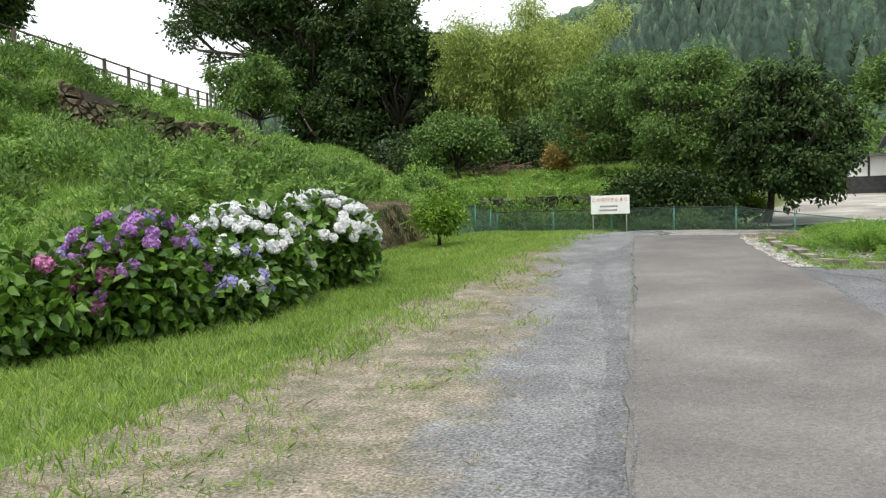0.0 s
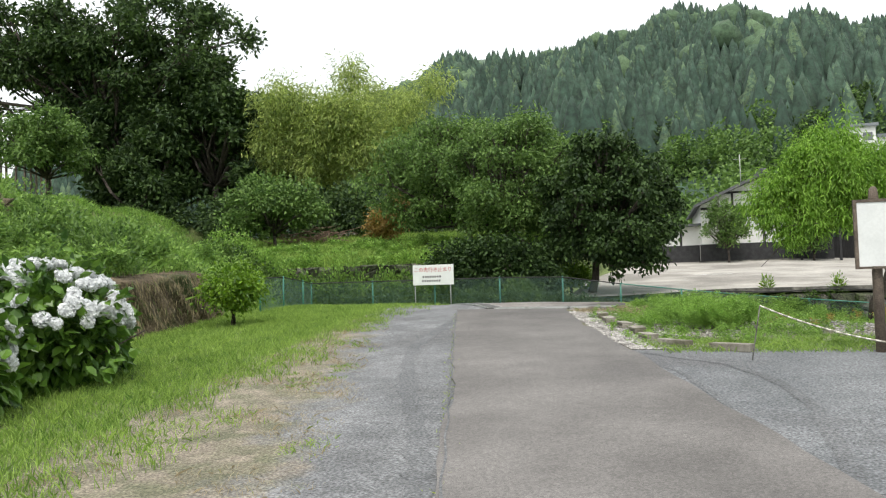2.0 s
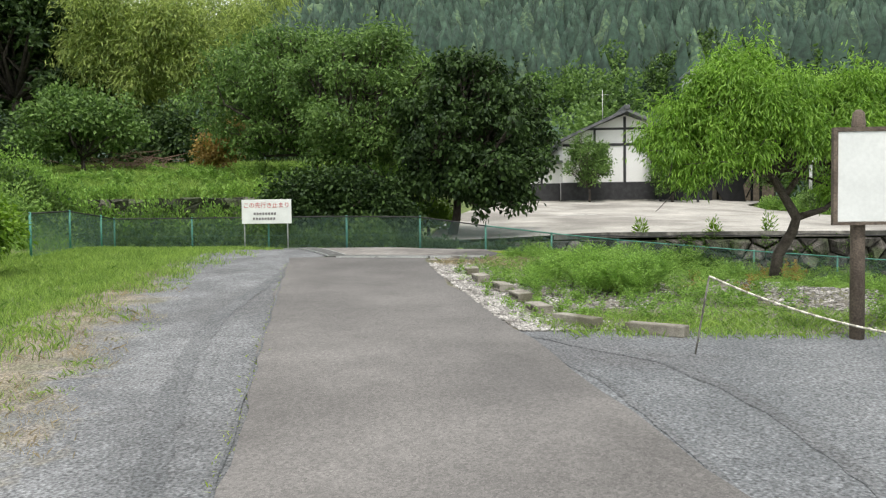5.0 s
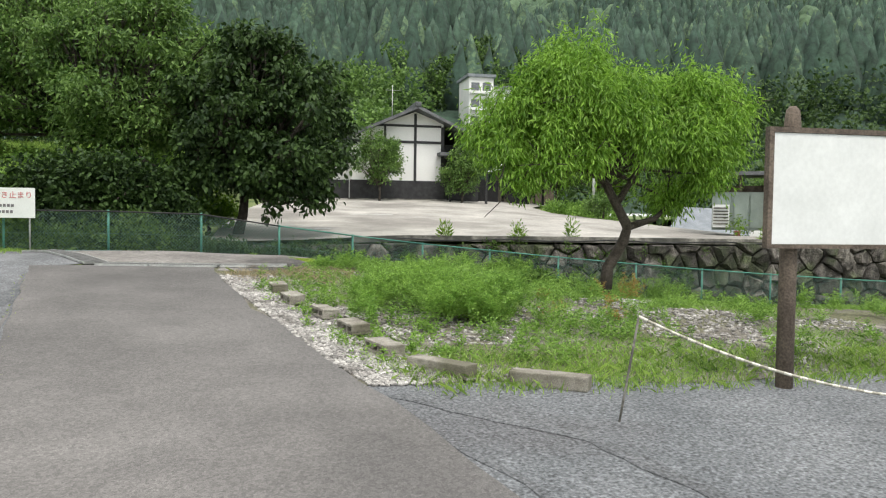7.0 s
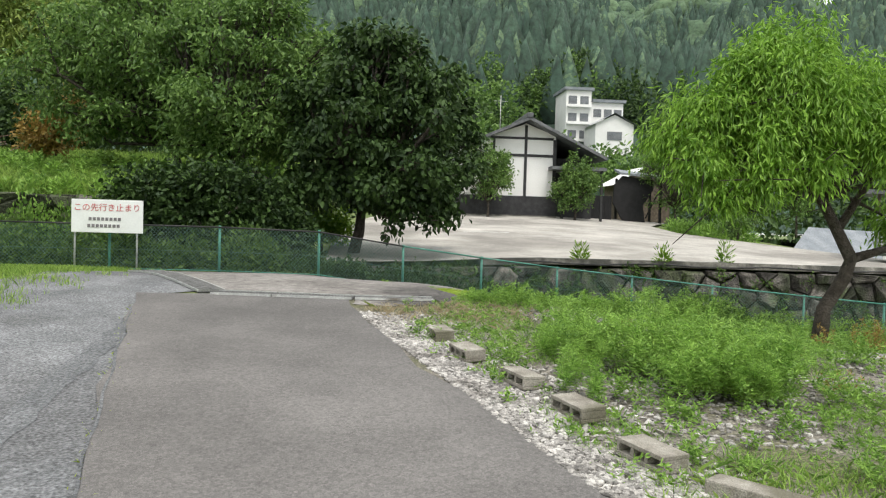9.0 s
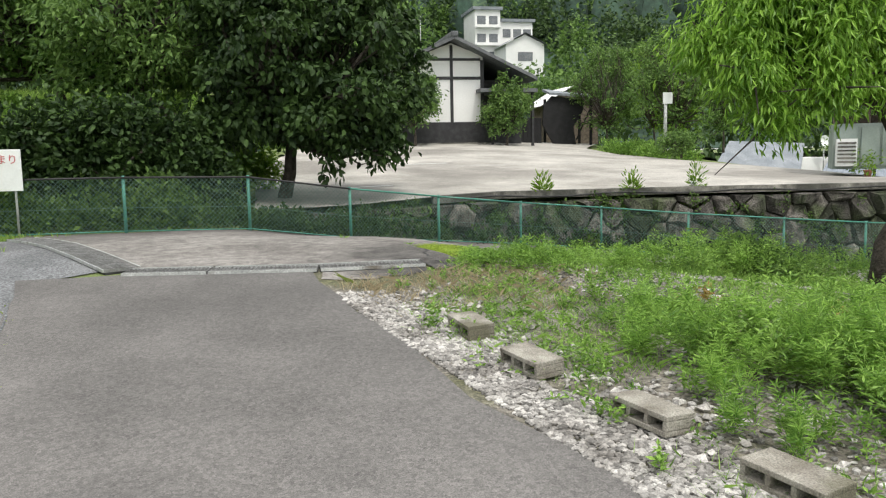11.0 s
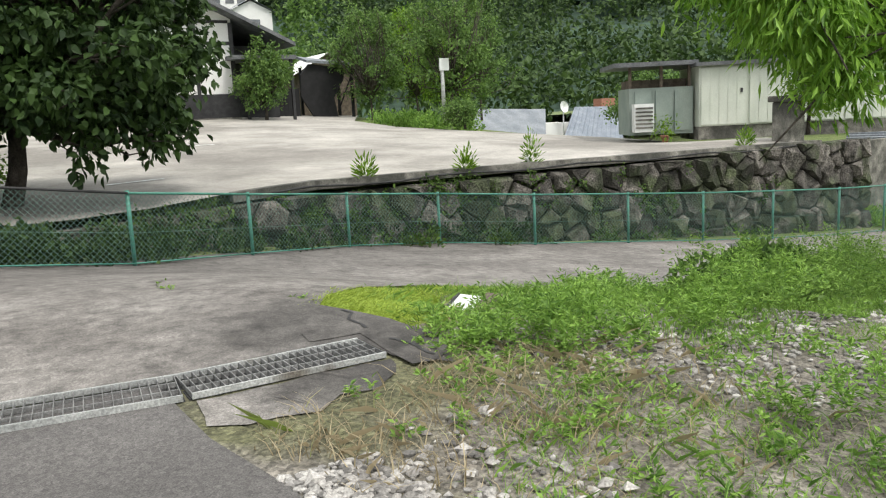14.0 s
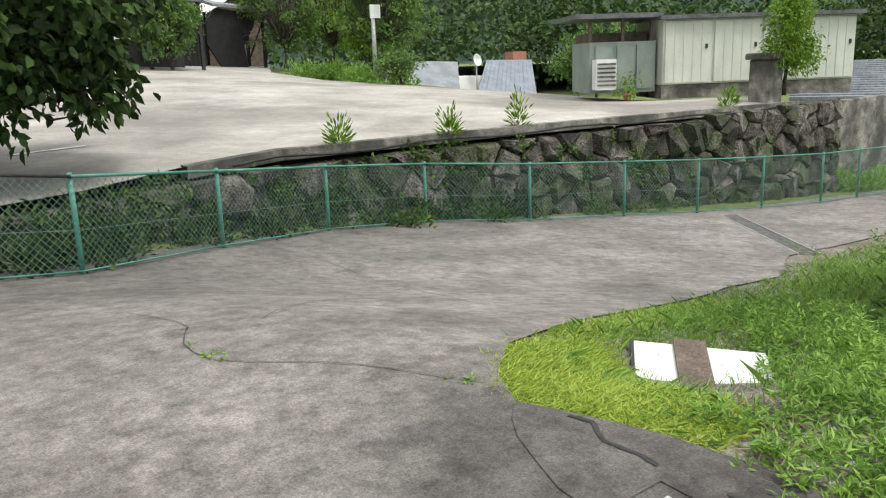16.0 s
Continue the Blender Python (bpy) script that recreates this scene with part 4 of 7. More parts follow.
# understorey at the wood's foot
blobs = [(x, 44.5 + 1.5 * math.sin(x), 5.6 + 0.8 * math.sin(2.1 * x), 1.5, 1.2, 1.6) for x in np.arange(-36, -8, 1.5)]
solid("undergrowth", leaf_cloud("undergrowth", blobs, 26000, 0.26, 0.16, M["dark_leaf"], 61, 0.3, 6, 0.25), "dark tangled undergrowth at the wood's edge", "undergrowth", "", "stuff")

# the peach tree by the fence
peach_blobs = [(x, y, z, r_ * 0.85, r_ * 0.85, r_ * 0.55) for x, y, z, r_ in ((4.5, 21.9, 3.5, 0.7), (5.2, 21.6, 4.0, 0.7), (5.7, 22.2, 4.15, 0.65), (6.4, 21.7, 3.85, 0.75), (7.2, 22.1, 3.8, 0.75), (7.9, 21.8, 3.95, 0.6), (8.5, 22.0, 3.7, 0.5), (8.3, 22.1, 3.0, 0.6), (7.2, 21.3, 3.0, 0.7), (5.9, 22.5, 3.1, 0.75), (7.8, 21.6, 2.5, 0.55), (7.3, 22.0, 2.1, 0.45), (4.3, 21.6, 2.8, 0.5), (5.1, 22.2, 3.0, 0.7), (4.0, 22.0, 3.1, 0.4), (6.6, 22.1, 3.3, 0.7), (5.4, 21.5, 3.35, 0.7), (4.55, 21.5, 2.35, 0.35), (5.0, 21.3, 2.6, 0.4), (5.6, 21.2, 2.75, 0.4))]
rng = np.random.default_rng(3)
ob = thing("peach_tree", "small peach tree with bright drooping leaves", "tree", (6.2, 21.9, 0.5))
paths = [[(6.15, 21.9, 0.3, 0.13), (6.2, 21.9, 0.9, 0.1), (6.45, 21.85, 1.35, 0.095), (6.5, 21.8, 1.6, 0.09), (6.1, 21.8, 2.3, 0.07), (5.6, 21.8, 2.9, 0.05)], [(6.5, 21.8, 1.6, 0.07), (7.0, 21.8, 1.75, 0.05), (7.5, 21.9, 2.2, 0.035), (8.0, 22, 2.9, 0.02)], [(6.3, 21.8, 2.0, 0.06), (6.8, 21.9, 2.7, 0.045), (7.2, 21.8, 3.6, 0.025)]]
for b in peach_blobs:
    s_ = Vector((6.0, 21.8, 2.4)).lerp(Vector(b[:3]), 0.3)
    paths.append([(6.0, 21.8, 2.4, 0.04), (*(s_ + Vector((0, 0, 0.15))), 0.03), (*b[:3], 0.012)])
    for _ in range(4):
        q_ = Vector(b[:3]) + Vector((rng.normal(size=3) * 0.35).tolist())
        paths.append([(*b[:3], 0.014), (*q_, 0.005)])
part("trunk", tube_mesh("trunk", paths, M["bark"], 7), ob, "gnarled dark bark")
part("crown", leaf_cloud("crown", peach_blobs + upshoots(104, (6.3, 21.8, 4.25), (2.3, 0.8), 26), 64000, 0.125, 0.03, M["peach_leaf"], 4, 1.1, 8, 0.12, 0.7), ob)

# small bush on the verge
tree("verge_bush", "small leafy bush on the grass verge", (-7.25, 19.1, 0.78), [(-7.25, 19.1, 1.75, 0.6, 0.6, 0.42), (-7.65, 19.1, 1.55, 0.4, 0.4, 0.3), (-6.85, 19.1, 1.6, 0.4, 0.4, 0.3), (-7.2, 19.0, 1.35, 0.5, 0.5, 0.25)], 0.05, 1.05, 3400, 0.11, 0.055, "bright_leaf", 21, category="bush", spread=0.08)
# clipped hedge ball and shrubs of the yard
tree("yard_shrub", "clipped yellow-green shrub at the yard's edge", (-1.2, 33, 1.2), [(-1.2, 33, 1.95, 0.85, 0.6, 0.45), (-1.6, 33, 1.7, 0.6, 0.5, 0.4), (-0.8, 33, 1.65, 0.6, 0.5, 0.35)], 0.05, 1.6, 5200, 0.09, 0.06, "bright_leaf", 22, category="shrub", spread=0.06)
for i, (x, y, h, lf) in enumerate([(16.6, 53.5, 5.6, "mid_leaf"), (16.2, 45.5, 5.4, "mid_leaf"), (5.9, 50.4, 3.6, "mid_leaf"), (10.3, 50.6, 2.9, "mid_leaf"), (18.8, 50.5, 3.2, "bright_leaf"), (20, 55, 6, "bright_leaf"), (26, 58, 6, "mid_leaf")]):
    z0 = 2.3 if x < 15 else 1.9
    tree("yard_tree", "young round tree by the parking yard", (x, y, z0), crown_blobs(70 + i, (x, y, z0 + h * 0.58), (h * 0.36, h * 0.3, h * 0.4), 24, h * 0.1, 0.5) + upshoots(170 + i, (x, y, z0 + h * 0.95), (h * 0.28, h * 0.24), 8), 0.07, z0 + h * 0.22, 6500, 0.16, 0.08, lf, 80 + i, spread=0.12, group="trees round the yard")

# ---- the house across the yard ----
def house():
    ob = thing("house", "white plastered house with black timbers and plinth", "house", (8, 52, 2.4))
    x0, x1, y0, y1, zb = 2.6, 11.4, 52.0, 62.0, 2.3
    ridge_x, ridge_z, eave_z = 8.0, 7.35, 5.9
    V = [(4.6, y0, zb), (9.55, y0, zb), (9.55, y0, eave_z + 0.7), (ridge_x, y0, ridge_z - 0.15), (4.6, y0, eave_z)]
    V += [(x, y0 + 9.5, z) for x, _, z in V]
    F = [[4, 3, 2, 1, 0], [5, 6, 7, 8, 9], [0, 1, 6, 5], [1, 2, 7, 6], [2, 3, 8, 7], [3, 4, 9, 8], [4, 0, 5, 9]]
    part("wall", mesh_of("wall", V, F, M["plaster"]), ob, "white plaster wall")
    part("wing", boxes_mesh("wing", [(2.4, y0 + 0.6, zb, 4.6, y1 - 1, 4.6)], M["plaster"]), ob, "low white side wing")
    part("wall", boxes_mesh("wall", [(9.55, y0 + 1.4, zb, 11.9, y1 - 1, 5.6)], M["black_wood"]), ob, "dark recessed entrance wall")
    part("plinth", boxes_mesh("plinth", [(4.5, y0 - 0.06, zb, 9.6, y0 - 0.003, 3.5)], M["black_wood"]), ob, "black boarded plinth")
    part("plinth", boxes_mesh("plinth", [(2.3, y0 + 0.54, zb, 4.5, y0 + 0.597, 3.5)], M["black_wood"]), ob, "black boarded plinth")
    for k, b in enumerate([(7.93, y0 - 0.05, 3.5, 8.07, y0 - 0.003, 7.1), (9.42, y0 - 0.07, 3.5, 9.58, y0 - 0.003, 6.4), (6.3, y0 - 0.05, 3.5, 6.42, y0 - 0.003, 6.4), (4.6, y0 - 0.045, 5.5, 9.42, y0 - 0.003, 5.64), (5.6, y0 - 0.045, 6.38, 9.42, y0 - 0.003, 6.5), (3.4, y0 + 0.55, 3.5, 3.52, y0 + 0.597, 4.6)]):
        part("timber", boxes_mesh("timber", [b], M["black_wood"]), ob)
    def slope(xa, za, xb, zb_, t=0.16):
        ya, yb = y0 - 0.9, y0 + 10.2
        V = [(xa, ya, za), (xb, ya, zb_), (xb, yb, zb_), (xa, yb, za), (xa, ya, za - t), (xb, ya, zb_ - t), (xb, yb, zb_ - t), (xa, yb, za - t)]
        return mesh_of("roof", V, [[0, 1, 2, 3], [7, 6, 5, 4], [0, 4, 5, 1], [1, 5, 6, 2], [2, 6, 7, 3], [3, 7, 4, 0]], M["roof_tile"])
    part("roof", slope(ridge_x, ridge_z + 0.1, 12.0, 5.55), ob, "dark tiled roof slope")
    part("roof", slope(ridge_x - 0.004, ridge_z + 0.096, 4.2, 5.75), ob, "dark tiled roof slope")
    part("ridge_cap", boxes_mesh("ridge_cap", [(ridge_x - 0.16, y0 - 0.95, ridge_z + 0.03, ridge_x + 0.16, y0 + 10.2, ridge_z + 0.28)], M["roof_tile"], bevel=0.05), ob)
    part("canopy", boxes_mesh("canopy", [(9.2, y0 - 0.9, 4.85, 12.0, y0 + 1.4, 5.02)], M["roof_tile"]), ob, "dark entrance canopy")
    part("roof", boxes_mesh("roof", [(2.0, y0 + 0.1, 4.6, 4.7, y1, 4.75)], M["roof_tile"]), ob, "low wing roof")
    for b in [(9.75, y0 - 0.75, zb, 9.87, y0 - 0.63, 4.85), (11.75, y0 - 0.75, zb, 11.87, y0 - 0.63, 4.85)]:
        part("post", boxes_mesh("post", [b], M["black_wood"]), ob)
    part("kerb", boxes_mesh("kerb", [(4.4, y0 - 0.35, 2.2, 9.6, y0 - 0.07, 2.52)], M["kerb"]), ob, "low concrete kerb")
    part("aerial", tube_mesh("aerial", [[(7.3, 56, 6.9, 0.03), (7.3, 56, 9.2, 0.02)], [(6.9, 56, 8.9, 0.012), (7.7, 56, 8.9, 0.012)]], M["steel"], 5), ob)


house()


def gate():
    ob = thing("gate_shelter", "black sloping gate shelter beside the house", "shelter", (14.6, 55, 2.6))
    V = [(13.8, 54.5, 4.95), (16.5, 54.5, 4.78), (16.4, 56.6, 5.05), (14.1, 56.6, 5.3)]
    V += [(x, y, z + 0.12) for x, y, z in V]
    part("roof", mesh_of("roof", V, [[3, 2, 1, 0], [4, 5, 6, 7], [0, 1, 5, 4], [1, 2, 6, 5], [2, 3, 7, 6], [3, 0, 4, 7]], M["grey_roof"]), ob, "pale metal roof with a turned-up edge")
    W = [(14.1, 54.7, 2.4), (15.35, 54.7, 2.35), (15.2, 54.7, 3.3), (15.75, 54.7, 4.15), (15.8, 54.7, 4.7), (14.0, 54.7, 4.9), (13.55, 54.7, 4.4), (13.5, 54.7, 3.4)]
    W += [(x, 54.85, z) for x, _, z in W]
    part("side_panel", mesh_of("side_panel", W, [list(range(7, -1, -1)), list(range(8, 16))] + [[i, (i + 1) % 8, (i + 1) % 8 + 8, i + 8] for i in range(8)], M["gate_black"]), ob, "black tilted side panel")
    for x, y in ((16.2, 54.75), (16.2, 56.4), (14.2, 56.4)):
        part("post", boxes_mesh("post", [(x - 0.06, y - 0.06, 2.3, x + 0.06, y + 0.06, 4.85)], M["gate_black"]), ob)
    part("brace", tube_mesh("brace", [[(15.4, 54.8, 2.6, 0.04), (16.2, 54.8, 4.3, 0.04)]], M["gate_black"], 5), ob)
    wall = thing("low_wall", "low black boarded fence beside the gate", "fence", (12.8, 55, 2.5))
    part("boards", boxes_mesh("boards", [(11.9 + 0.2 * k, 54.9, 2.4, 12.09 + 0.2 * k, 55.0, 3.78) for k in range(8)], M["gate_black"]), wall)
    ob = thing("storage_hut", "small hut with a pale pitched roof", "hut", (15.5, 60, 2.4))
    V = [(15.2, 59, 2.4), (18.4, 59, 2.4), (18.4, 62, 2.4), (15.2, 62, 2.4), (15.2, 59, 4.8), (18.4, 59, 4.8), (18.4, 62, 4.8), (15.2, 62, 4.8), (16.8, 59, 5.7), (16.8, 62, 5.7)]
    part("wall", mesh_of("wall", V, [[0, 1, 5, 8, 4], [1, 2, 6, 5], [2, 3, 7, 9, 6], [3, 0, 4, 7]], M["old_wood"]), ob)
    part("roof", mesh_of("roof", [(14.7, 58.7, 4.6), (16.8, 58.7, 5.8), (18.9, 58.7, 4.6), (14.7, 62.3, 4.6), (16.8, 62.3, 5.8), (18.9, 62.3, 4.6)], [[0, 1, 4, 3], [1, 2, 5, 4]], M["plaster"]), ob, "white painted roof")


gate()


def hillside_building():
    ob = thing("apartment_building", "white three-storey building on the hillside", "building", (38, 150, 19))
    part("wall", boxes_mesh("wall", [(34.4, 150, 16, 38.9, 158, 26.2)], M["plaster"]), ob)
    part("wall", boxes_mesh("wall", [(38.9, 151, 16, 45.0, 158, 24.4)], M["plaster"]), ob)
    part("roof", boxes_mesh("roof", [(34.0, 149.6, 26.2, 39.3, 158.4, 26.7)], M["grey_roof"]), ob)
    part("roof", boxes_mesh("roof", [(39.3, 150.6, 24.4, 45.4, 158.4, 24.9)], M["grey_roof"]), ob)
    for z in (17.8, 20.8, 23.8):
        for x in (34.8, 36.9):
            w_ = part("window", boxes_mesh("window", [(x, 149.93, z, x + 1.5, 149.997, z + 1.4)], M["glass"]), ob)
        part("balcony", boxes_mesh("balcony", [(34.5, 149.2, z - 0.6, 38.8, 149.99, z - 0.3)], M["plaster"]), ob)
    for x in (39.6, 41.5, 43.3):
        part("window", boxes_mesh("window", [(x, 150.93, 21.8, x + 1.4, 150.997, 23.2)], M["glass"]), ob)
    ob = thing("hillside_house", "white house with a grey gable roof on the hillside", "house", (40, 140, 15))
    V = [(37.5, 142, 14), (44, 142, 14), (44, 142, 19.5), (40.7, 142, 21), (37.5, 142, 19.5)]
    V += [(x, 149, z) for x, _, z in V]
    part("wall", mesh_of("wall", V, [[0, 1, 2, 3, 4], [1, 6, 7, 2], [5, 0, 4, 9], [6, 5, 9, 8, 7]], M["plaster"]), ob)
    part("roof", mesh_of("roof", [(36.9, 141.5, 19.3), (40.7, 141.5, 21.3), (44.6, 141.5, 19.3), (36.9, 149, 19.3), (40.7, 149, 21.3), (44.6, 149, 19.3)], [[0, 1, 4, 3], [1, 2, 5, 4]], M["grey_roof"]), ob)
    part("window", boxes_mesh("window", [(39.5, 141.93, 16.8, 42, 141.997, 18.2)], M["glass"]), ob)


hillside_building()


def low_houses():
    ob = thing("blue_roofed_house", "low house with a blue-grey ribbed metal roof", "house", (42.5, 65.1, -2))
    part("wall", boxes_mesh("wall", [(39.6, 65.4, -3, 43.5, 68.6, -0.1)], M["plaster"]), ob)
    part("roof", mesh_of("roof", [(36.9, 64.1, -0.6), (43.2, 64.1, -0.7), (47.6, 69.1, 2.25), (42.6, 69.1, 2.35), (36.9, 64.1, -0.8), (43.2, 64.1, -0.9), (47.6, 69.1, 2.05), (42.6, 69.1, 2.15)], [[0, 1, 2, 3], [7, 6, 5, 4], [0, 4, 5, 1], [1, 5, 6, 2], [2, 6, 7, 3], [3, 7, 4, 0]], M["blue_roof"]), ob, "blue-grey metal roof")
    for i in range(12):
        f = (i + 0.5) / 12
        p, q = Vector((36.9, 64.1, -0.6)).lerp(Vector((43.2, 64.1, -0.7)), f), Vector((42.6, 69.1, 2.35)).lerp(Vector((47.6, 69.1, 2.25)), f)
        part("roof_rib", tube_mesh("roof_rib", [[(*p, 0.05), (*q, 0.05)]], M["blue_roof"], 4), ob)
    part("chimney", boxes_mesh("chimney", [(45.7, 69.3, 1.5, 47.2, 70.3, 2.95)], M["brick_red"]), ob, "red brick chimney")
    part("dish", mesh_of("dish", [(39.8 + 0.4 * math.cos(q), 67.0 + 0.1 * math.sin(q), 2.4 + 0.45 * math.sin(q)) for q in np.linspace(0, 5.76, 12)] + [(39.9, 67.25, 2.4)], [[i, (i + 1) % 12, 12] for i in range(12)], M["white_board"]), ob, "white satellite dish")
    part("dish_pole", tube_mesh("dish_pole", [[(39.85, 67.2, -0.5, 0.05), (39.85, 67.2, 2.4, 0.05)]], M["steel"], 5), ob)
    part("wall", boxes_mesh("wall", [(37.6, 67.6, -3, 41.0, 70.5, 1.2)], M["plaster"]), ob, "white rendered side wall")
    ob = thing("grey_roofed_house", "low house with a pale grey roof", "house", (31.5, 63.1, -2))
    part("wall", boxes_mesh("wall", [(31, 65.6, -3, 36.5, 68.8, 0.2)], M["plaster"]), ob)
    part("roof", mesh_of("roof", [(28.5, 64.1, -0.1), (35.6, 64.1, -0.3), (39.6, 69.1, 2.3), (33.2, 69.1, 2.55), (28.5, 64.1, -0.3), (35.6, 64.1, -0.5), (39.6, 69.1, 2.1), (33.2, 69.1, 2.35)], [[0, 1, 2, 3], [7, 6, 5, 4], [0, 4, 5, 1], [1, 5, 6, 2], [2, 6, 7, 3], [3, 7, 4, 0]], M["grey_roof"]), ob)


low_houses()


def shed():
    """A row of white steel sheds and an older open one, along a line that comes nearer to the right."""
    p, q = Vector((17.4, 34.1, 0)), Vector((21.5, 31.4, 0))
    d = (q - p).normalized()
    nrm = Vector((-d.y, d.x, 0))
    z0, zt = 1.42, 3.3
    def slab(a, b, off0, off1, za, zb):
        """From a to b metres along the front, off0 to off1 behind it."""
        P = [p + d * a + nrm * off0, p + d * b + nrm * off0, p + d * b + nrm * off1, p + d * a + nrm * off1]
        V = [(v.x, v.y, za) for v in P] + [(v.x, v.y, zb) for v in P]
        return V, [[3, 2, 1, 0], [4, 5, 6, 7], [0, 1, 5, 4], [1, 2, 6, 5], [2, 3, 7, 6], [3, 0, 4, 7]]
    ob = thing("steel_shed", "white steel storage shed with sliding doors", "shed", (p.x, p.y, z0))
    part("body", mesh_of("body", *slab(0, 5.4, 0.02, 2.2, z0 + 0.08, zt - 0.1), M["shed_steel"]), ob)
    for a in (0.05, 1.42, 2.78, 4.1):
        door = part("door", mesh_of("door", *slab(a, a + 1.27, -0.03, 0.015, z0 + 0.12, zt - 0.16), M["shed_steel"]), ob)
        for k in range(1, 5):
            part("door_rib", mesh_of("door_rib", *slab(a + k * 0.25, a + k * 0.25 + 0.03, -0.042, -0.032, z0 + 0.14, zt - 0.2), M["shed_steel"]), door)
        part("handle", mesh_of("handle", *slab(a + 1.1, a + 1.16, -0.06, -0.031, z0 + 1.0, z0 + 1.12), M["black_wood"]), door)
    part("roof", mesh_of("roof", *slab(-0.15, 5.55, -0.2, 2.4, zt - 0.1, zt), M["roof_tile"]), ob, "dark roof edge")
    part("base", mesh_of("base", *slab(0, 5.4, 0.05, 2.1, z0 - 0.3, z0 + 0.08), M["kerb"]), ob)
    ob = thing("old_shed", "grey-green lean-to shed with an open gable", "shed", (p.x, p.y, z0), )
    part("body", mesh_of("body", *slab(-1.9, -0.06, 0.4, 2.2, z0 - 0.1, z0 + 1.25), M["shed_green"]), ob)
    for a in (-1.75, -1.15, -0.6):
        part("door", mesh_of("door", *slab(a, a + 0.48, 0.34, 0.395, z0, z0 + 1.15), M["shed_green"]), ob)
    for a in (-1.9, -1.0, -0.2):
        part("post", mesh_of("post", *slab(a, a + 0.08, 0.45, 0.53, z0 + 1.25, z0 + 1.85), M["old_wood"]), ob)
    part("roof", mesh_of("roof", *slab(-2.4, -0.02, 0.0, 2.6, z0 + 1.85, z0 + 1.97), M["roof_tile"]), ob, "dark flat roof")
    part("shelf", mesh_of("shelf", *slab(-1.8, -0.1, 1.0, 2.2, z0 + 1.25, z0 + 1.5), M["old_wood"]), ob, "timber stacked under the roof")
    ob = thing("air_conditioner", "white slatted outdoor air conditioner unit", "air conditioner", (p.x - 1.6, p.y, z0))
    part("case", mesh_of("case", *slab(-1.85, -1.3, -0.1, 0.3, z0, z0 + 0.8), M["white_board"]), ob)
    for k in range(6):
        part("slat", mesh_of("slat", *slab(-1.82, -1.33, -0.13, -0.103, z0 + 0.1 + 0.11 * k, z0 + 0.15 + 0.11 * k), M["kerb"]), ob)


shed()

# ---- the chain-link fence ----
POSTS = [(-8.2, 22.2), (-8.55, 24.3), (-8.9, 26.4), (-9.1, 27.5), (-7.0, 27.55), (-4.95, 27.6), (-2.87, 27.6), (-0.95, 27.7), (0.75, 28.1), (2.55, 29.2), (4.5, 30.15), (6.43, 30.45), (8.26, 30.0), (10.46, 29.8), (12.3, 29.5), (14.3, 29.3), (16.4, 29.1), (18.4, 29.2), (20.6, 29.2)]


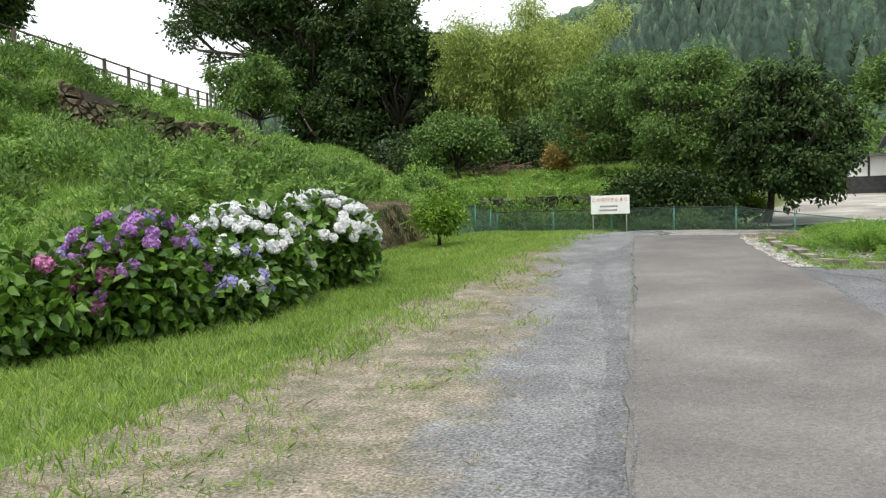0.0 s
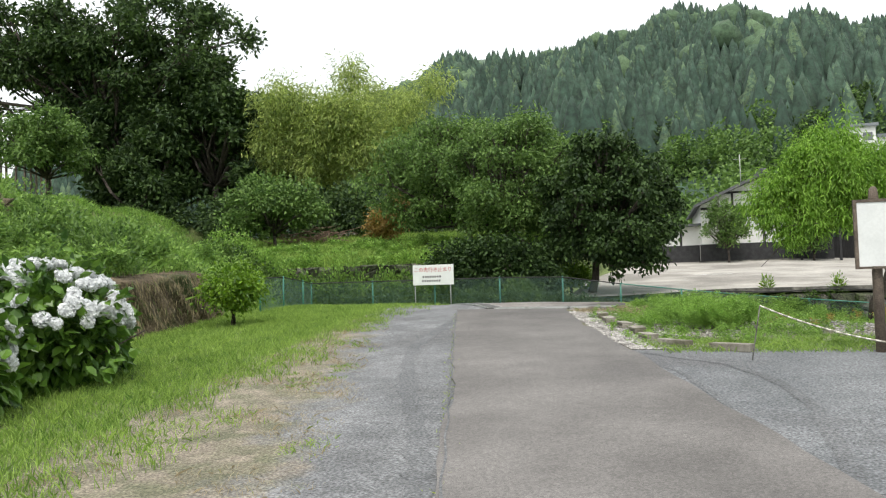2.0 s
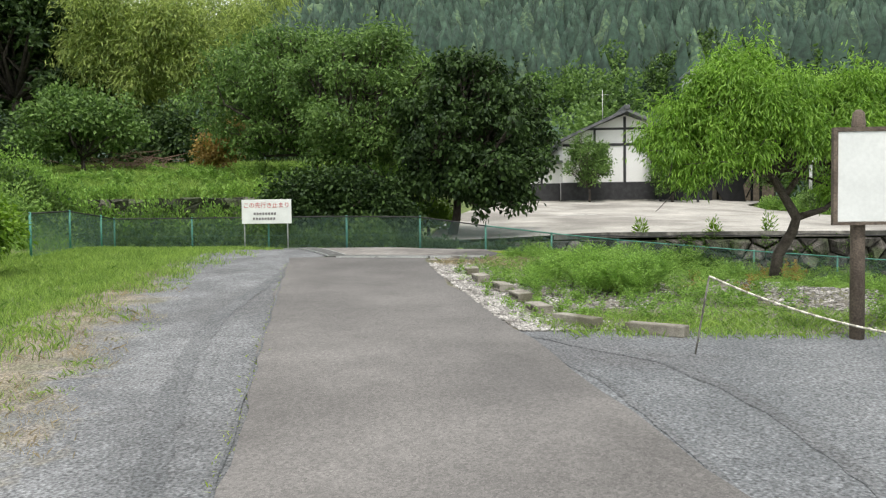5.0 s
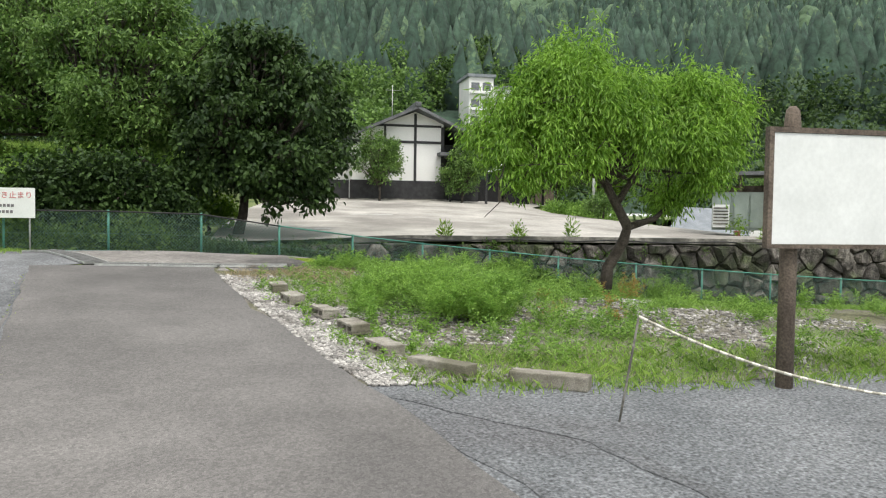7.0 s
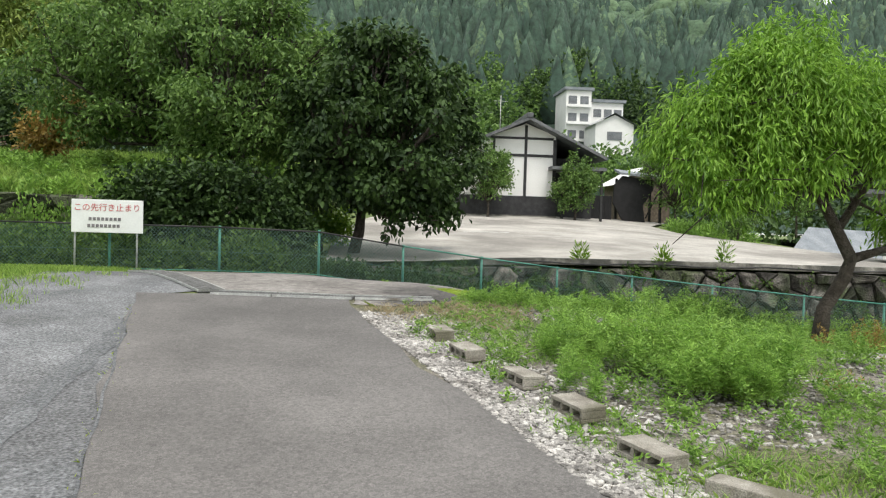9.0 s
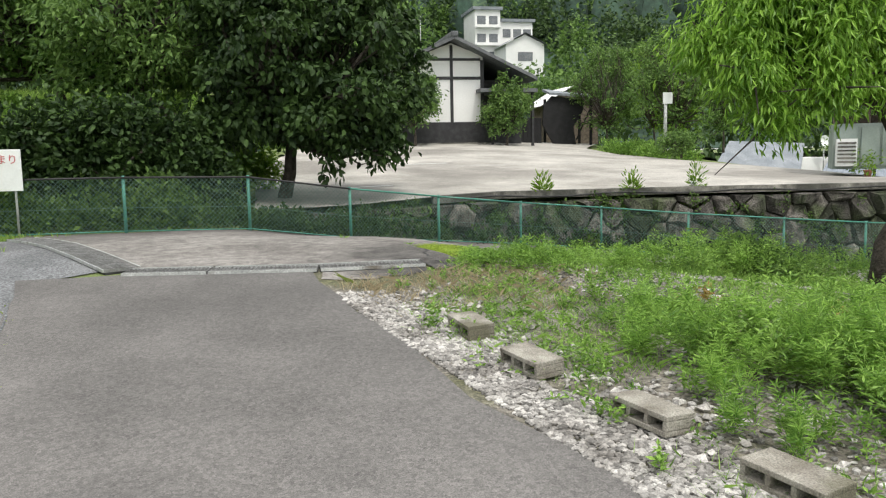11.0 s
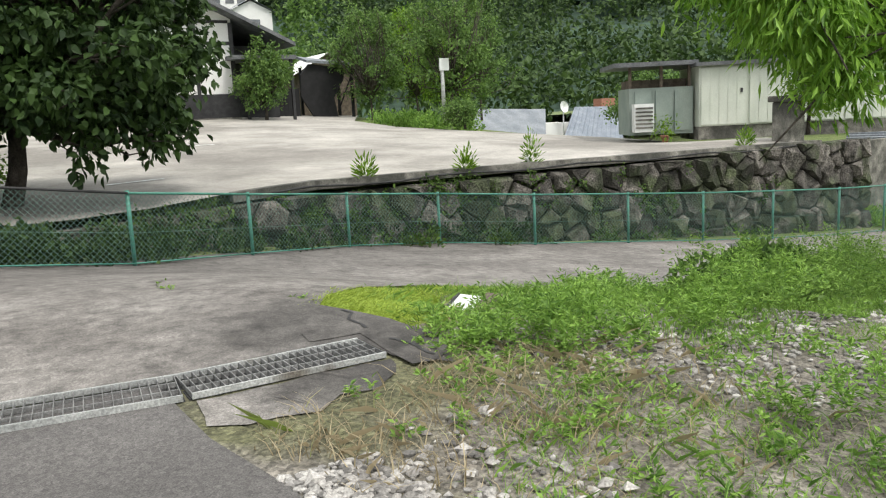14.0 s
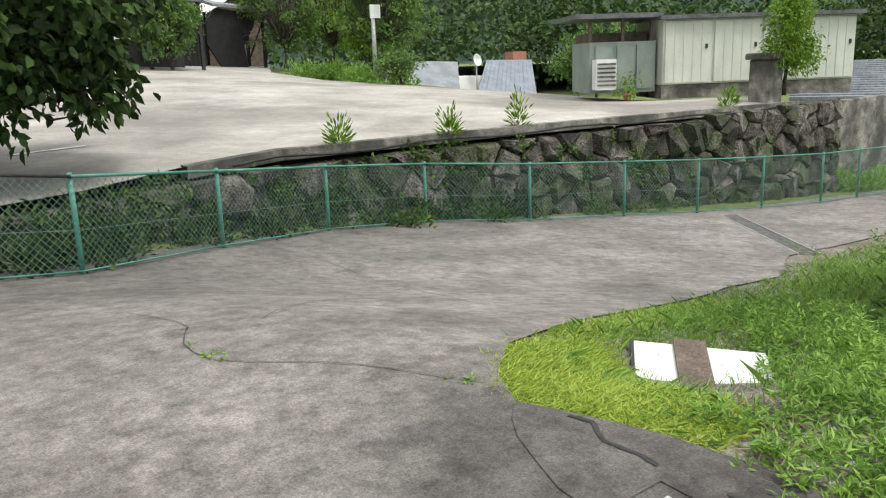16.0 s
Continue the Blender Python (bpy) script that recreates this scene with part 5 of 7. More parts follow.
def fence(posts, height):
    ob = thing("chain_link_fence", "green chain-link fence with steel posts", "fence", (posts[0][0], posts[0][1], 0.9))
    zs = [float(lane(np.array(x), np.array(y))) for x, y in posts]
    tall = [height + 0.018 * max(x - 4, 0) for x, _ in posts]
    for (x, y), z, h_ in zip(posts, zs, tall):
        part("post", tube_mesh("post", [[(x, y, z - 0.1, 0.026), (x, y, z + h_ + 0.03, 0.026)]], M["green_paint"], 8), ob)
    for i in range(len(posts) - 1):
        (xa, ya), (xb, yb), za, zb = posts[i], posts[i + 1], zs[i], zs[i + 1]
        height, drop = tall[i], tall[i + 1] - tall[i]
        at = lambda u, v: (xa + (xb - xa) * u, ya + (yb - ya) * u - 0.03, za + (zb - za) * u + v * (1 + drop * u / height))
        part("rail", tube_mesh("rail", [[(*at(0, height), 0.016), (*at(1, height), 0.016)]], M["cable" if i < 8 else "green_paint"], 6), ob, "top rail")
        part("rail", tube_mesh("rail", [[(*at(0, 0.07), 0.01), (*at(1, 0.07), 0.01)]], M["green_paint"], 5), ob)
        part("tension_wire", tube_mesh("tension_wire", [[(*at(0, height * 0.48), 0.004), (*at(1, height * 0.48), 0.004)]], M["green_wire"], 4), ob)
        length, pitch = math.hypot(xb - xa, yb - ya), 0.072 if i > 2 else 0.036
        V, F = [], []
        lo, hi_ = 0.05, height - 0.01
        for s_ in (1, -1):
            for c_ in np.arange(-height, length + height, pitch):
                u0, u1 = (c_, c_ + (hi_ - lo)) if s_ > 0 else (c_ + (hi_ - lo), c_)
                v0, v1 = lo, hi_
                pts = [(u0, v0), (u1, v1)]
                if max(u0, u1) <= 0 or min(u0, u1) >= length:
                    continue
                def cut(p, q, lim):
                    f = (lim - p[0]) / (q[0] - p[0])
                    return (lim, p[1] + f * (q[1] - p[1]))
                if pts[0][0] > pts[1][0]:
                    pts.reverse()
                if pts[0][0] < 0:
                    pts[0] = cut(pts[0], pts[1], 0)
                if pts[1][0] > length:
                    pts[1] = cut(pts[0], pts[1], length)
                a, b = Vector(at(pts[0][0] / length, pts[0][1])), Vector(at(pts[1][0] / length, pts[1][1]))
                off = Vector((0, 0.004 * s_, 0))
                k = len(V)
                w_ = 0.0024
                side = Vector(((xb - xa) / length, (yb - ya) / length, -s_)).normalized() * w_
                dep = Vector((-(yb - ya) / length, (xb - xa) / length, 0)) * w_
                for e in (a, b):
                    V += [tuple(e + off + side), tuple(e + off + dep), tuple(e + off - side)]
                F += [[k, k + 3, k + 4, k + 1], [k + 1, k + 4, k + 5, k + 2], [k + 2, k + 5, k + 3, k]]
        part("wire_mesh", mesh_of("wire_mesh", V, F, M["green_wire"]), ob)


fence(POSTS, 0.92)

# ---- signs ----
def text_part(body, size, at, turn, material, parent):
    cu = bpy.data.curves.new("lettering", "FONT")
    cu.body, cu.size, cu.align_x, cu.align_y, cu.extrude = body, size, "CENTER", "CENTER", 0.001
    cu.materials.append(material)
    ob = new("lettering", cu)
    ob.parent = parent
    ob.matrix_parent_inverse = Matrix.Translation(-Vector(parent.location))
    ob.matrix_basis = Matrix.Translation(at) @ Matrix.Rotation(turn, 4, "Z") @ Matrix.Rotation(radians(90), 4, "X")
    return ob


ob = thing("dead_end_sign", "white notice board with red lettering on the fence", "sign", (-5.0, 27.45, 1.5))
part("board", boxes_mesh("board", [(-5.6, 27.4, 1.57, -4.28, 27.43, 2.2)], M["white_board"], bevel=0.006), ob)
text_part("この先行き止まり", 0.155, (-4.94, 27.394, 2.04), 0.0, M["red_paint"], ob)
for z, w_ in ((1.83, 0.62), (1.70, 0.66)):
    part("lettering", boxes_mesh("lettering", [(-4.97 - w_ / 2 + 0.077 * i, 27.392, z - 0.03, -4.97 - w_ / 2 + 0.077 * i + 0.055, 27.397, z + 0.03) for i in range(int(w_ / 0.077))], M["dark_print"]), ob)
for x in (-5.55, -4.4):
    part("leg", tube_mesh("leg", [[(x, 27.46, 0.7, 0.02), (x, 27.46, 2.15, 0.02)]], M["steel"], 6), ob)

ob = thing("notice_board", "large blank white notice board on wooden posts", "notice board", (5.2, 14.5, 0.6))
part("panel", boxes_mesh("panel", [(4.24, 14.42, 1.6, 6.0, 14.45, 2.42)], M["white_board"], bevel=0.004), ob)
part("frame", boxes_mesh("frame", [(4.2, 14.41, 1.57, 4.238, 14.47, 2.46), (6.002, 14.41, 1.57, 6.04, 14.47, 2.46), (4.238, 14.41, 2.422, 6.002, 14.47, 2.46), (4.238, 14.41, 1.57, 6.002, 14.47, 1.598)], M["old_wood"]), ob)
for x in (4.47, 5.75):
    part("post", tube_mesh("post", [[(x, 14.54, 0.35, 0.065), (x, 14.54, 1.5, 0.064), (x, 14.54, 2.5, 0.062), (x, 14.54, 2.6, 0.05), (x, 14.54, 2.63, 0.025)]], M["old_wood"], 10), ob)

# ---- chain barrier ----
ob = thing("chain_barrier", "thin stake with a striped rope barrier", "barrier", (2.8, 14.0, 0.45))
part("stake", tube_mesh("stake", [[(2.83, 13.9, 0.4, 0.008), (2.96, 13.9, 1.15, 0.008)]], M["kerb"], 6), ob)
part("stake", tube_mesh("stake", [[(7.6, 13.0, 0.3, 0.012), (7.6, 13.0, 1.3, 0.011)]], M["steel"], 6), ob)
N = 90
pts = [Vector((2.96 + 4.64 * k / N, 13.9 - 0.9 * k / N, 1.15 + 0.15 * k / N - 2.4 * (k / N) * (1 - k / N))) for k in range(N + 1)]
rope_me = tube_mesh("rope", [[(*p_, 0.01) for p_ in pts]], [M["rope"], M["rope_black"]], 6)
for pl in rope_me.polygons:
    pl.material_index = (pl.index // 6) % 2
part("rope", rope_me, ob, "black and white twisted rope")

# ---- concrete blocks ----
def block_mesh():
    L, W, H, t = 0.39, 0.19, 0.1, 0.026
    bx = [(-L / 2, -W / 2, 0, L / 2, W / 2, t), (-L / 2, -W / 2, H - t, L / 2, W / 2, H)]
    for c_ in (-L / 2 + t / 2, -L / 6 + 0.005, L / 6 - 0.005, L / 2 - t / 2):
        bx.append((c_ - t / 2, -W / 2 + 0.003, t, c_ + t / 2, W / 2 - 0.003, H - t))
    return boxes_mesh("concrete_block", bx, M["block"], bevel=0.005)


block = block_mesh()
for i, (x, y, rz, tilt) in enumerate([(0.71, 19.27, -82, 3), (0.87, 18.45, -75, 4), (1.17, 17.55, -72, -3), (1.4, 16.76, -73, 2), (1.58, 15.86, -70, 0)]):
    ob = solid("concrete_block", block, "weathered hollow concrete block lying on the gravel", "block", group="blocks along the lane")
    ob.matrix_basis = pose(x, y, float(lane(np.array(x), np.array(y))) + 0.035, tilt, 2, rz)
kerb_me = boxes_mesh("kerb_stone", [(-0.3, -0.08, 0, 0.3, 0.08, 0.11)], M["block"], bevel=0.012)
for x, y, rz in ((1.95, 15.25, -52), (2.68, 14.78, -34)):
    ob = solid("kerb_stone", kerb_me, "long weathered kerb stone on the gravel", "kerb", group="kerb stones")
    ob.matrix_basis = pose(x, y, float(lane(np.array(x), np.array(y))) + 0.005, 0, 0, rz)

# ---- drain gratings ----
BAR = {}


def lay_grating(a, b, W):
    (xa, ya), (xb, yb) = a, b
    L = math.hypot(xb - xa, yb - ya)
    za, zb = (float(lane(np.array(x), np.array(y))) + 0.05 for x, y in (a, b))
    m = pose((xa + xb) / 2, (ya + yb) / 2, (za + zb) / 2, 0, -math.degrees(math.atan2(zb - za, L)), math.degrees(math.atan2(yb - ya, xb - xa)))
    l_ = L - 0.02
    ob = solid("drain_grating", boxes_mesh("drain_grating", [(-l_ / 2, -W / 2, -0.03, l_ / 2, -W / 2 + 0.014, 0), (-l_ / 2, W / 2 - 0.014, -0.03, l_ / 2, W / 2, 0)], M["steel"]), "galvanised steel drain grating set in the road", "grating", group="drain gratings")
    ob.matrix_basis = m
    for y in (-W / 6, W / 6):
        lb = new("long_bar", boxes_mesh("long_bar", [(-l_ / 2, y - 0.004, -0.03, l_ / 2, y + 0.004, -0.006)], M["steel_dark"]))
        lb.parent = ob
    if W not in BAR:
        BAR[W] = boxes_mesh("bar", [(-0.002, -W / 2 + 0.014, -0.03, 0.002, W / 2 - 0.014, -0.003)], M["steel_dark"])
    nb = int(l_ / 0.04)
    for i in range(nb + 1):
        br = new("bar", BAR[W])
        br.parent = ob
        br.matrix_basis = Matrix.Translation((-l_ / 2 + 0.004 + (l_ - 0.008) * i / nb, 0, 0))
    # solid black fill in place of the open channel's shade between the bars
    ch = solid("drain_channel", boxes_mesh("drain_channel", [(-L / 2, -W / 2 + 0.02, -0.2, L / 2, W / 2 - 0.02, -0.031)], M["cable"]), "black block painting the shaded hollow of the drain channel", "drain", "structure")
    ch.matrix_basis = m


GR = [(0.86, 21.8), (-0.16, 21.8), (-1.17, 21.92), (-1.95, 22.02)]
for a_, b_ in zip(GR, GR[1:]):
    lay_grating(b_, a_, 0.36)
for a_, b_ in zip([(-2.0, 22.15), (-2.5, 23.1), (-3.0, 24.1), (-3.5, 25.05)], [(-2.5, 23.1), (-3.0, 24.1), (-3.5, 25.05), (-3.95, 25.95)]):
    lay_grating(a_, b_, 0.36)
lay_grating((12.6, 29.0), (9.6, 25.9), 0.3)

ob = solid("gate_pillar", boxes_mesh("gate_pillar", [(16.6, 30.55, 1.0, 17.15, 31.1, 2.1), (16.52, 30.47, 2.1, 17.23, 31.18, 2.25)], M["kerb"], bevel=0.04), "weathered stone pillar at the yard's corner", "pillar")
tree("corner_bush", "light green bush beside the stone pillar", (17.5, 30.7, 1.4), [(17.2, 30.5, 2.4, 0.65, 0.5, 0.6), (17.6, 30.6, 3.1, 0.5, 0.4, 0.5), (16.9, 30.4, 3.0, 0.45, 0.4, 0.45), (17.2, 30.5, 3.5, 0.4, 0.35, 0.35), (17.7, 30.4, 2.2, 0.5, 0.4, 0.4)], 0.05, 2.0, 6200, 0.1, 0.045, "bright_leaf", 141, category="bush", spread=0.08)
ob = thing("lamp_post", "grey steel lamp post by the yard", "lamp post", (15.2, 44.5, 2.0))
part("pole", tube_mesh("pole", [[(15.2, 44.5, 1.9, 0.08), (15.2, 44.5, 4.3, 0.07)]], M["steel"], 8), ob)
part("plate", boxes_mesh("plate", [(15.05, 44.4, 3.85, 15.45, 44.46, 4.3)], M["white_board"]), ob, "white plate")
ob = thing("utility_pole", "utility pole with a crossarm beside the upper road", "utility pole", (-52, 60, 10))
part("pole", tube_mesh("pole", [[(-52, 60, 8, 0.16), (-52, 60, 18.5, 0.12)]], M["kerb"], 8), ob)
part("crossarm", boxes_mesh("crossarm", [(-53.2, 59.9, 17.2, -50.8, 60.1, 17.4)], M["kerb"]), ob)
ob = thing("far_house", "small white house with a red roof on the upper road", "house", (-46.5, 68, 11))
part("wall", boxes_mesh("wall", [(-48.5, 68, 8, -44.5, 73, 15.2)], M["plaster"]), ob)
part("roof", boxes_mesh("roof", [(-47.8, 67.6, 15.2, -44.3, 73.2, 16.6)], M["brick_red"]), ob)
for x in (-48, -46.5):
    part("window", boxes_mesh("window", [(x, 67.95, 13.6, x + 0.9, 67.997, 14.6)], M["glass"]), ob)

rng = np.random.default_rng(171)
ob = thing("brushwood_pile", "pile of dead grey-brown branches on the terrace", "branches", (-14.6, 40, 3.6))
for _ in range(60):
    x, y = -14.6 + rng.normal() * 0.9, 40 + rng.normal() * 0.4
    z = float(land(x, y))
    part("branch", tube_mesh("branch", [[(x, y, z + 0.1, 0.03), (x + rng.normal() * 0.7, y + rng.normal() * 0.4, z + rng.uniform(0.2, 0.9), 0.02), (x + rng.normal() * 1.3, y + rng.normal() * 0.6, z + rng.uniform(0.2, 1.2), 0.008)]], M["dead_wood"], 4), ob)

ribbon("parking_line", [(1.2, 32.85), (2.4, 33.15)], 0.11, 0.03, M["white_board"], "worn white parking line", "line", 31, height=lot_z)
ribbon("parking_line", [(3.4, 39.5), (5.2, 39.7)], 0.11, 0.03, M["white_board"], "worn white parking line", "line", 32, height=lot_z)

# beyond the sheds
def tiled_house():
    ob = thing("tiled_house", "low house with a pale grey tiled roof", "house", (30, 33, -1))
    a, along, back = Vector((26.2, 35.2, 0.7)), Vector((0.47, -0.88, 0)), Vector((0.88, 0.47, 0))
    c = [a, a + along * 10, a + along * 10 + back * 6 + Vector((0, 0, 1.1)), a + back * 6 + Vector((0, 0, 1.1))]
    V = [tuple(v) for v in c] + [tuple(v - Vector((0, 0, 0.15))) for v in c]
    part("roof", mesh_of("roof", V, [[0, 1, 2, 3], [7, 6, 5, 4], [0, 4, 5, 1], [1, 5, 6, 2], [2, 6, 7, 3], [3, 7, 4, 0]], M["grey_roof"]), ob, "pale grey tiles in rows")
    for i in range(16):
        f = (i + 0.5) / 16
        e = a + back * 6 * f + Vector((0, 0, 1.1 * f + 0.01))
        part("tile_course", tube_mesh("tile_course", [[(*e, 0.05), (*(e + along * 10), 0.05)]], M["grey_roof"], 5), ob)
    W = [a + back * 0.5 + along * 0.3, a + back * 0.5 + along * 9.7, a + back * 5.5 + along * 9.7, a + back * 5.5 + along * 0.3]
    V = [(v.x, v.y, -2.5) for v in W] + [(v.x, v.y, 0.55 + (0.8 if k > 1 else 0)) for k, v in enumerate(W)]
    part("wall", mesh_of("wall", V, [[0, 1, 5, 4], [1, 2, 6, 5], [2, 3, 7, 6], [3, 0, 4, 7]], M["plaster"]), ob)


tiled_house()
solid("wall_low", boxes_mesh("wall_low", [(19.75, 30.85, -1.6, 27.5, 31.1, 0.95)], M["kerb"], bevel=0.02), "stained low concrete wall beyond the yard", "wall", "structure")
tree("lot_bush", "rounded green bush behind the sheds", (20.5, 39.0, float(land(20.5, 39.0))), crown_blobs(171, (20.5, 39.0, 2.4), (1.4, 1.2, 1.0), 14, 0.55), 0.06, 1.6, 6000, 0.13, 0.07, "mid_leaf", 172, category="bush", spread=0.1)
tree("lot_bush", "low green bush at the yard's far edge", (14.9, 42.6, 1.8), crown_blobs(173, (14.9, 42.6, 2.25), (0.8, 0.7, 0.5), 8, 0.35), 0.04, 1.95, 2600, 0.11, 0.06, "mid_leaf", 174, category="bush", spread=0.08)
ob = thing("flower_pot", "small terracotta pot with a green plant", "plant pot", (16.5, 34.55, lot_z(16.5, 34.55) + 0.02))
zq = lot_z(16.5, 34.55) + 0.02
part("pot", tube_mesh("pot", [[(16.5, 34.55, zq, 0.08), (16.5, 34.55, zq + 0.17, 0.115), (16.5, 34.55, zq + 0.175, 0.13), (16.5, 34.55, zq + 0.21, 0.13)]], M["brick_red"], 12), ob)
part("leaves", leaf_cloud("leaves", [(16.5, 34.55, zq + 0.4, 0.14, 0.14, 0.2)], 160, 0.14, 0.05, M["bright_leaf"], 175), ob)
zq = lot_z(8.9, 31.0) + 0.05
ob = thing("cup", "small white cup standing on the kerb", "cup", (8.9, 30.97, zq))
part("bowl", tube_mesh("bowl", [[(8.9, 30.97, zq, 0.035), (8.9, 30.97, zq + 0.1, 0.055)]], M["white_board"], 12), ob)

# ---- retaining wall of the yard ----
def clip_cell(poly, px, py, qx, qy):
    """The part of a polygon nearer to p than to q."""
    mx, my, dx, dy = (px + qx) / 2, (py + qy) / 2, qx - px, qy - py
    out = []
    for (ax, ay), (bx, by) in zip(poly, poly[1:] + poly[:1]):
        fa, fb = (ax - mx) * dx + (ay - my) * dy, (bx - mx) * dx + (by - my) * dy
        if fa <= 0:
            out.append((ax, ay))
        if (fa < 0) != (fb < 0):
            k = fa / (fa - fb)
            out.append((ax + (bx - ax) * k, ay + (by - ay) * k))
    return out


def stone_wall(name, line, base, top, label, size, seed, material="wall_stone", thick=0.5):
    """Fitted rubble: uneven faceted stones with narrow dark joints in front of a core."""
    rng = np.random.default_rng(seed)
    ob = thing(name, label, "wall", (*line[0], base(*line[0])), kind="structure")
    run = [0.0]
    for (xa, ya), (xb, yb) in zip(line, line[1:]):
        run.append(run[-1] + math.hypot(xb - xa, yb - ya))
        nx, ny = -(yb - ya) / (run[-1] - run[-2]), (xb - xa) / (run[-1] - run[-2])
        V = []
        for x, y in ((xa, ya), (xb, yb)):
            for o in (0.1, thick):
                for z in (base(x, y) - 0.3, top(x, y) - 0.03):
                    V.append((x + nx * o, y + ny * o, z))
        part("core", mesh_of("core", V, [[0, 1, 5, 4], [2, 6, 7, 3], [1, 3, 7, 5], [0, 2, 3, 1], [4, 5, 7, 6]], M["mortar"]), ob)
    X, Y = [p_[0] for p_ in line], [p_[1] for p_ in line]
    def at(u):
        return float(np.interp(u, run, X)), float(np.interp(u, run, Y))
    seeds, u, lows, tops = [], 0.0, [], []
    while u < run[-1]:
        x, y = at(u)
        lo, hi_ = base(x, y) - 0.15, top(x, y)
        lows.append(lo)
        tops.append(hi_)
        rows = max(2, int(round((hi_ - lo) / (size * 0.82))))
        for k in range(rows):
            if rng.uniform() < 0.8:
                seeds.append((u + rng.normal() * size * 0.34, lo + (hi_ - lo) * (k + 0.5 + 0.45 * math.sin(7.3 * u)) / rows + rng.normal() * size * 0.24))
        u += size * rng.uniform(0.85, 1.15)
    for px, pz in seeds:
        x, y = at(px)
        lo, hi_ = base(x, y) - 0.15, top(x, y)
        poly = [(px - size, lo), (px + size, lo), (px + size, hi_), (px - size, hi_)]
        for qx, qz in seeds:
            if (qx, qz) != (px, pz) and abs(qx - px) < 2.2 * size and abs(qz - pz) < 2.2 * size:
                poly = clip_cell(poly, px, pz, qx, qz)
                if len(poly) < 3:
                    break
        if len(poly) < 3:
            continue
        poly = [p_ for p_, q_ in zip(poly, poly[1:] + poly[:1]) if math.hypot(p_[0] - q_[0], p_[1] - q_[1]) > 0.03]
        if len(poly) < 3:
            continue
        cx, cz = sum(p_[0] for p_ in poly) / len(poly), sum(p_[1] for p_ in poly) / len(poly)
        ux, uy = at(cx + 0.05)
        vx, vy = at(cx - 0.05)
        d = math.hypot(ux - vx, uy - vy) or 1.0
        nx, ny = (uy - vy) / d, -(ux - vx) / d
        proud, m = rng.uniform(0.0, 0.15), len(poly)
        slant, rise_ = rng.normal() * 0.24, rng.normal() * 0.24
        V = []
        for scale, out in ((0.92, -0.14), (0.9, -0.02), (rng.uniform(0.52, 0.7), 0.07)):
            for a_, b_ in poly:
                a2, b2 = cx + (a_ - cx) * scale + rng.normal() * 0.014, cz + (b_ - cz) * scale + rng.normal() * 0.014
                o = proud + out + (slant * (a2 - cx) + rise_ * (b2 - cz) + rng.normal() * 0.012 if out >= 0 else 0)
                wx, wy = at(a2)
                V.append((wx + nx * o, wy + ny * o, b2))
        wx, wy = at(cx)
        V.append((wx + nx * (proud + 0.06), wy + ny * (proud + 0.06), cz))
        F = [[r_ * m + k, r_ * m + (k + 1) % m, (r_ + 1) * m + (k + 1) % m, (r_ + 1) * m + k] for r_ in (0, 1) for k in range(m)]
        F += [[2 * m + k, 2 * m + (k + 1) % m, 3 * m] for k in range(m)]
        part("stone", mesh_of("stone", V, F, M[material]), ob)
    return ob


def low_z(x, y):
    return float(lane(np.array(x), np.array(y))) - 0.15


WALL_LINE = [(-1.3, 29.3), (0.3, 29.4), (1.3, 29.7), (2.6, 30.4), (4.3, 30.95), (8.3, 30.9), (12.5, 30.6), (17.3, 30.25), (19.5, 30.3)]
stone_wall("wall_yard", WALL_LINE, low_z, lambda x, y: min(0.95, 0.95) + (0.12 if x > 14 else 0), "rough dark stone retaining wall below the yard", 0.5, 21)
V, F = [], []
KL = [(2.7, 30.45), (3.4, 30.7), (4.3, 30.98), (8.3, 30.9), (12.5, 30.62), (17.4, 30.27)]
for i, (x, y) in enumerate(KL):
    zt = lot_z(x, y) + 0.05
    V += [(x, y - 0.02, zt - 0.16), (x, y - 0.02, zt), (x, y + 0.2, zt), (x, y + 0.2, zt - 0.16)]
    if i:
        k = 4 * i
        F += [[k - 4, k, k + 1, k - 3], [k - 3, k + 1, k + 2, k - 2], [k - 2, k + 2, k + 3, k - 1]]
solid("kerb_yard", mesh_of("kerb_yard", V, F, M["kerb"]), "weathered concrete kerb along the yard's edge", "kerb", "structure")
ob = thing("yard_cable", "black cable lying along the wall top", "cable", (3.4, 30.7, 1.1))
part("cable", tube_mesh("cable", [[(x, y - 0.07 + 0.02 * math.sin(3 * x), lot_z(x, y) - 0.06 + 0.03 * math.sin(2 * x), 0.02) for x, y in [(KL[j][0] + (KL[j + 1][0] - KL[j][0]) * f, KL[j][1] + (KL[j + 1][1] - KL[j][1]) * f) for j in range(1, 5) for f in (0, 0.2, 0.4, 0.6, 0.8)]]], M["cable"], 5), ob)
stone_wall("wall_terrace", [(-14, 30.0), (-10, 30.0), (-6, 30.0), (-2.6, 30.1)], lambda x, y: 0.7, lambda x, y: 2.35, "mossy stone wall under the grassy terrace", 0.5, 22)
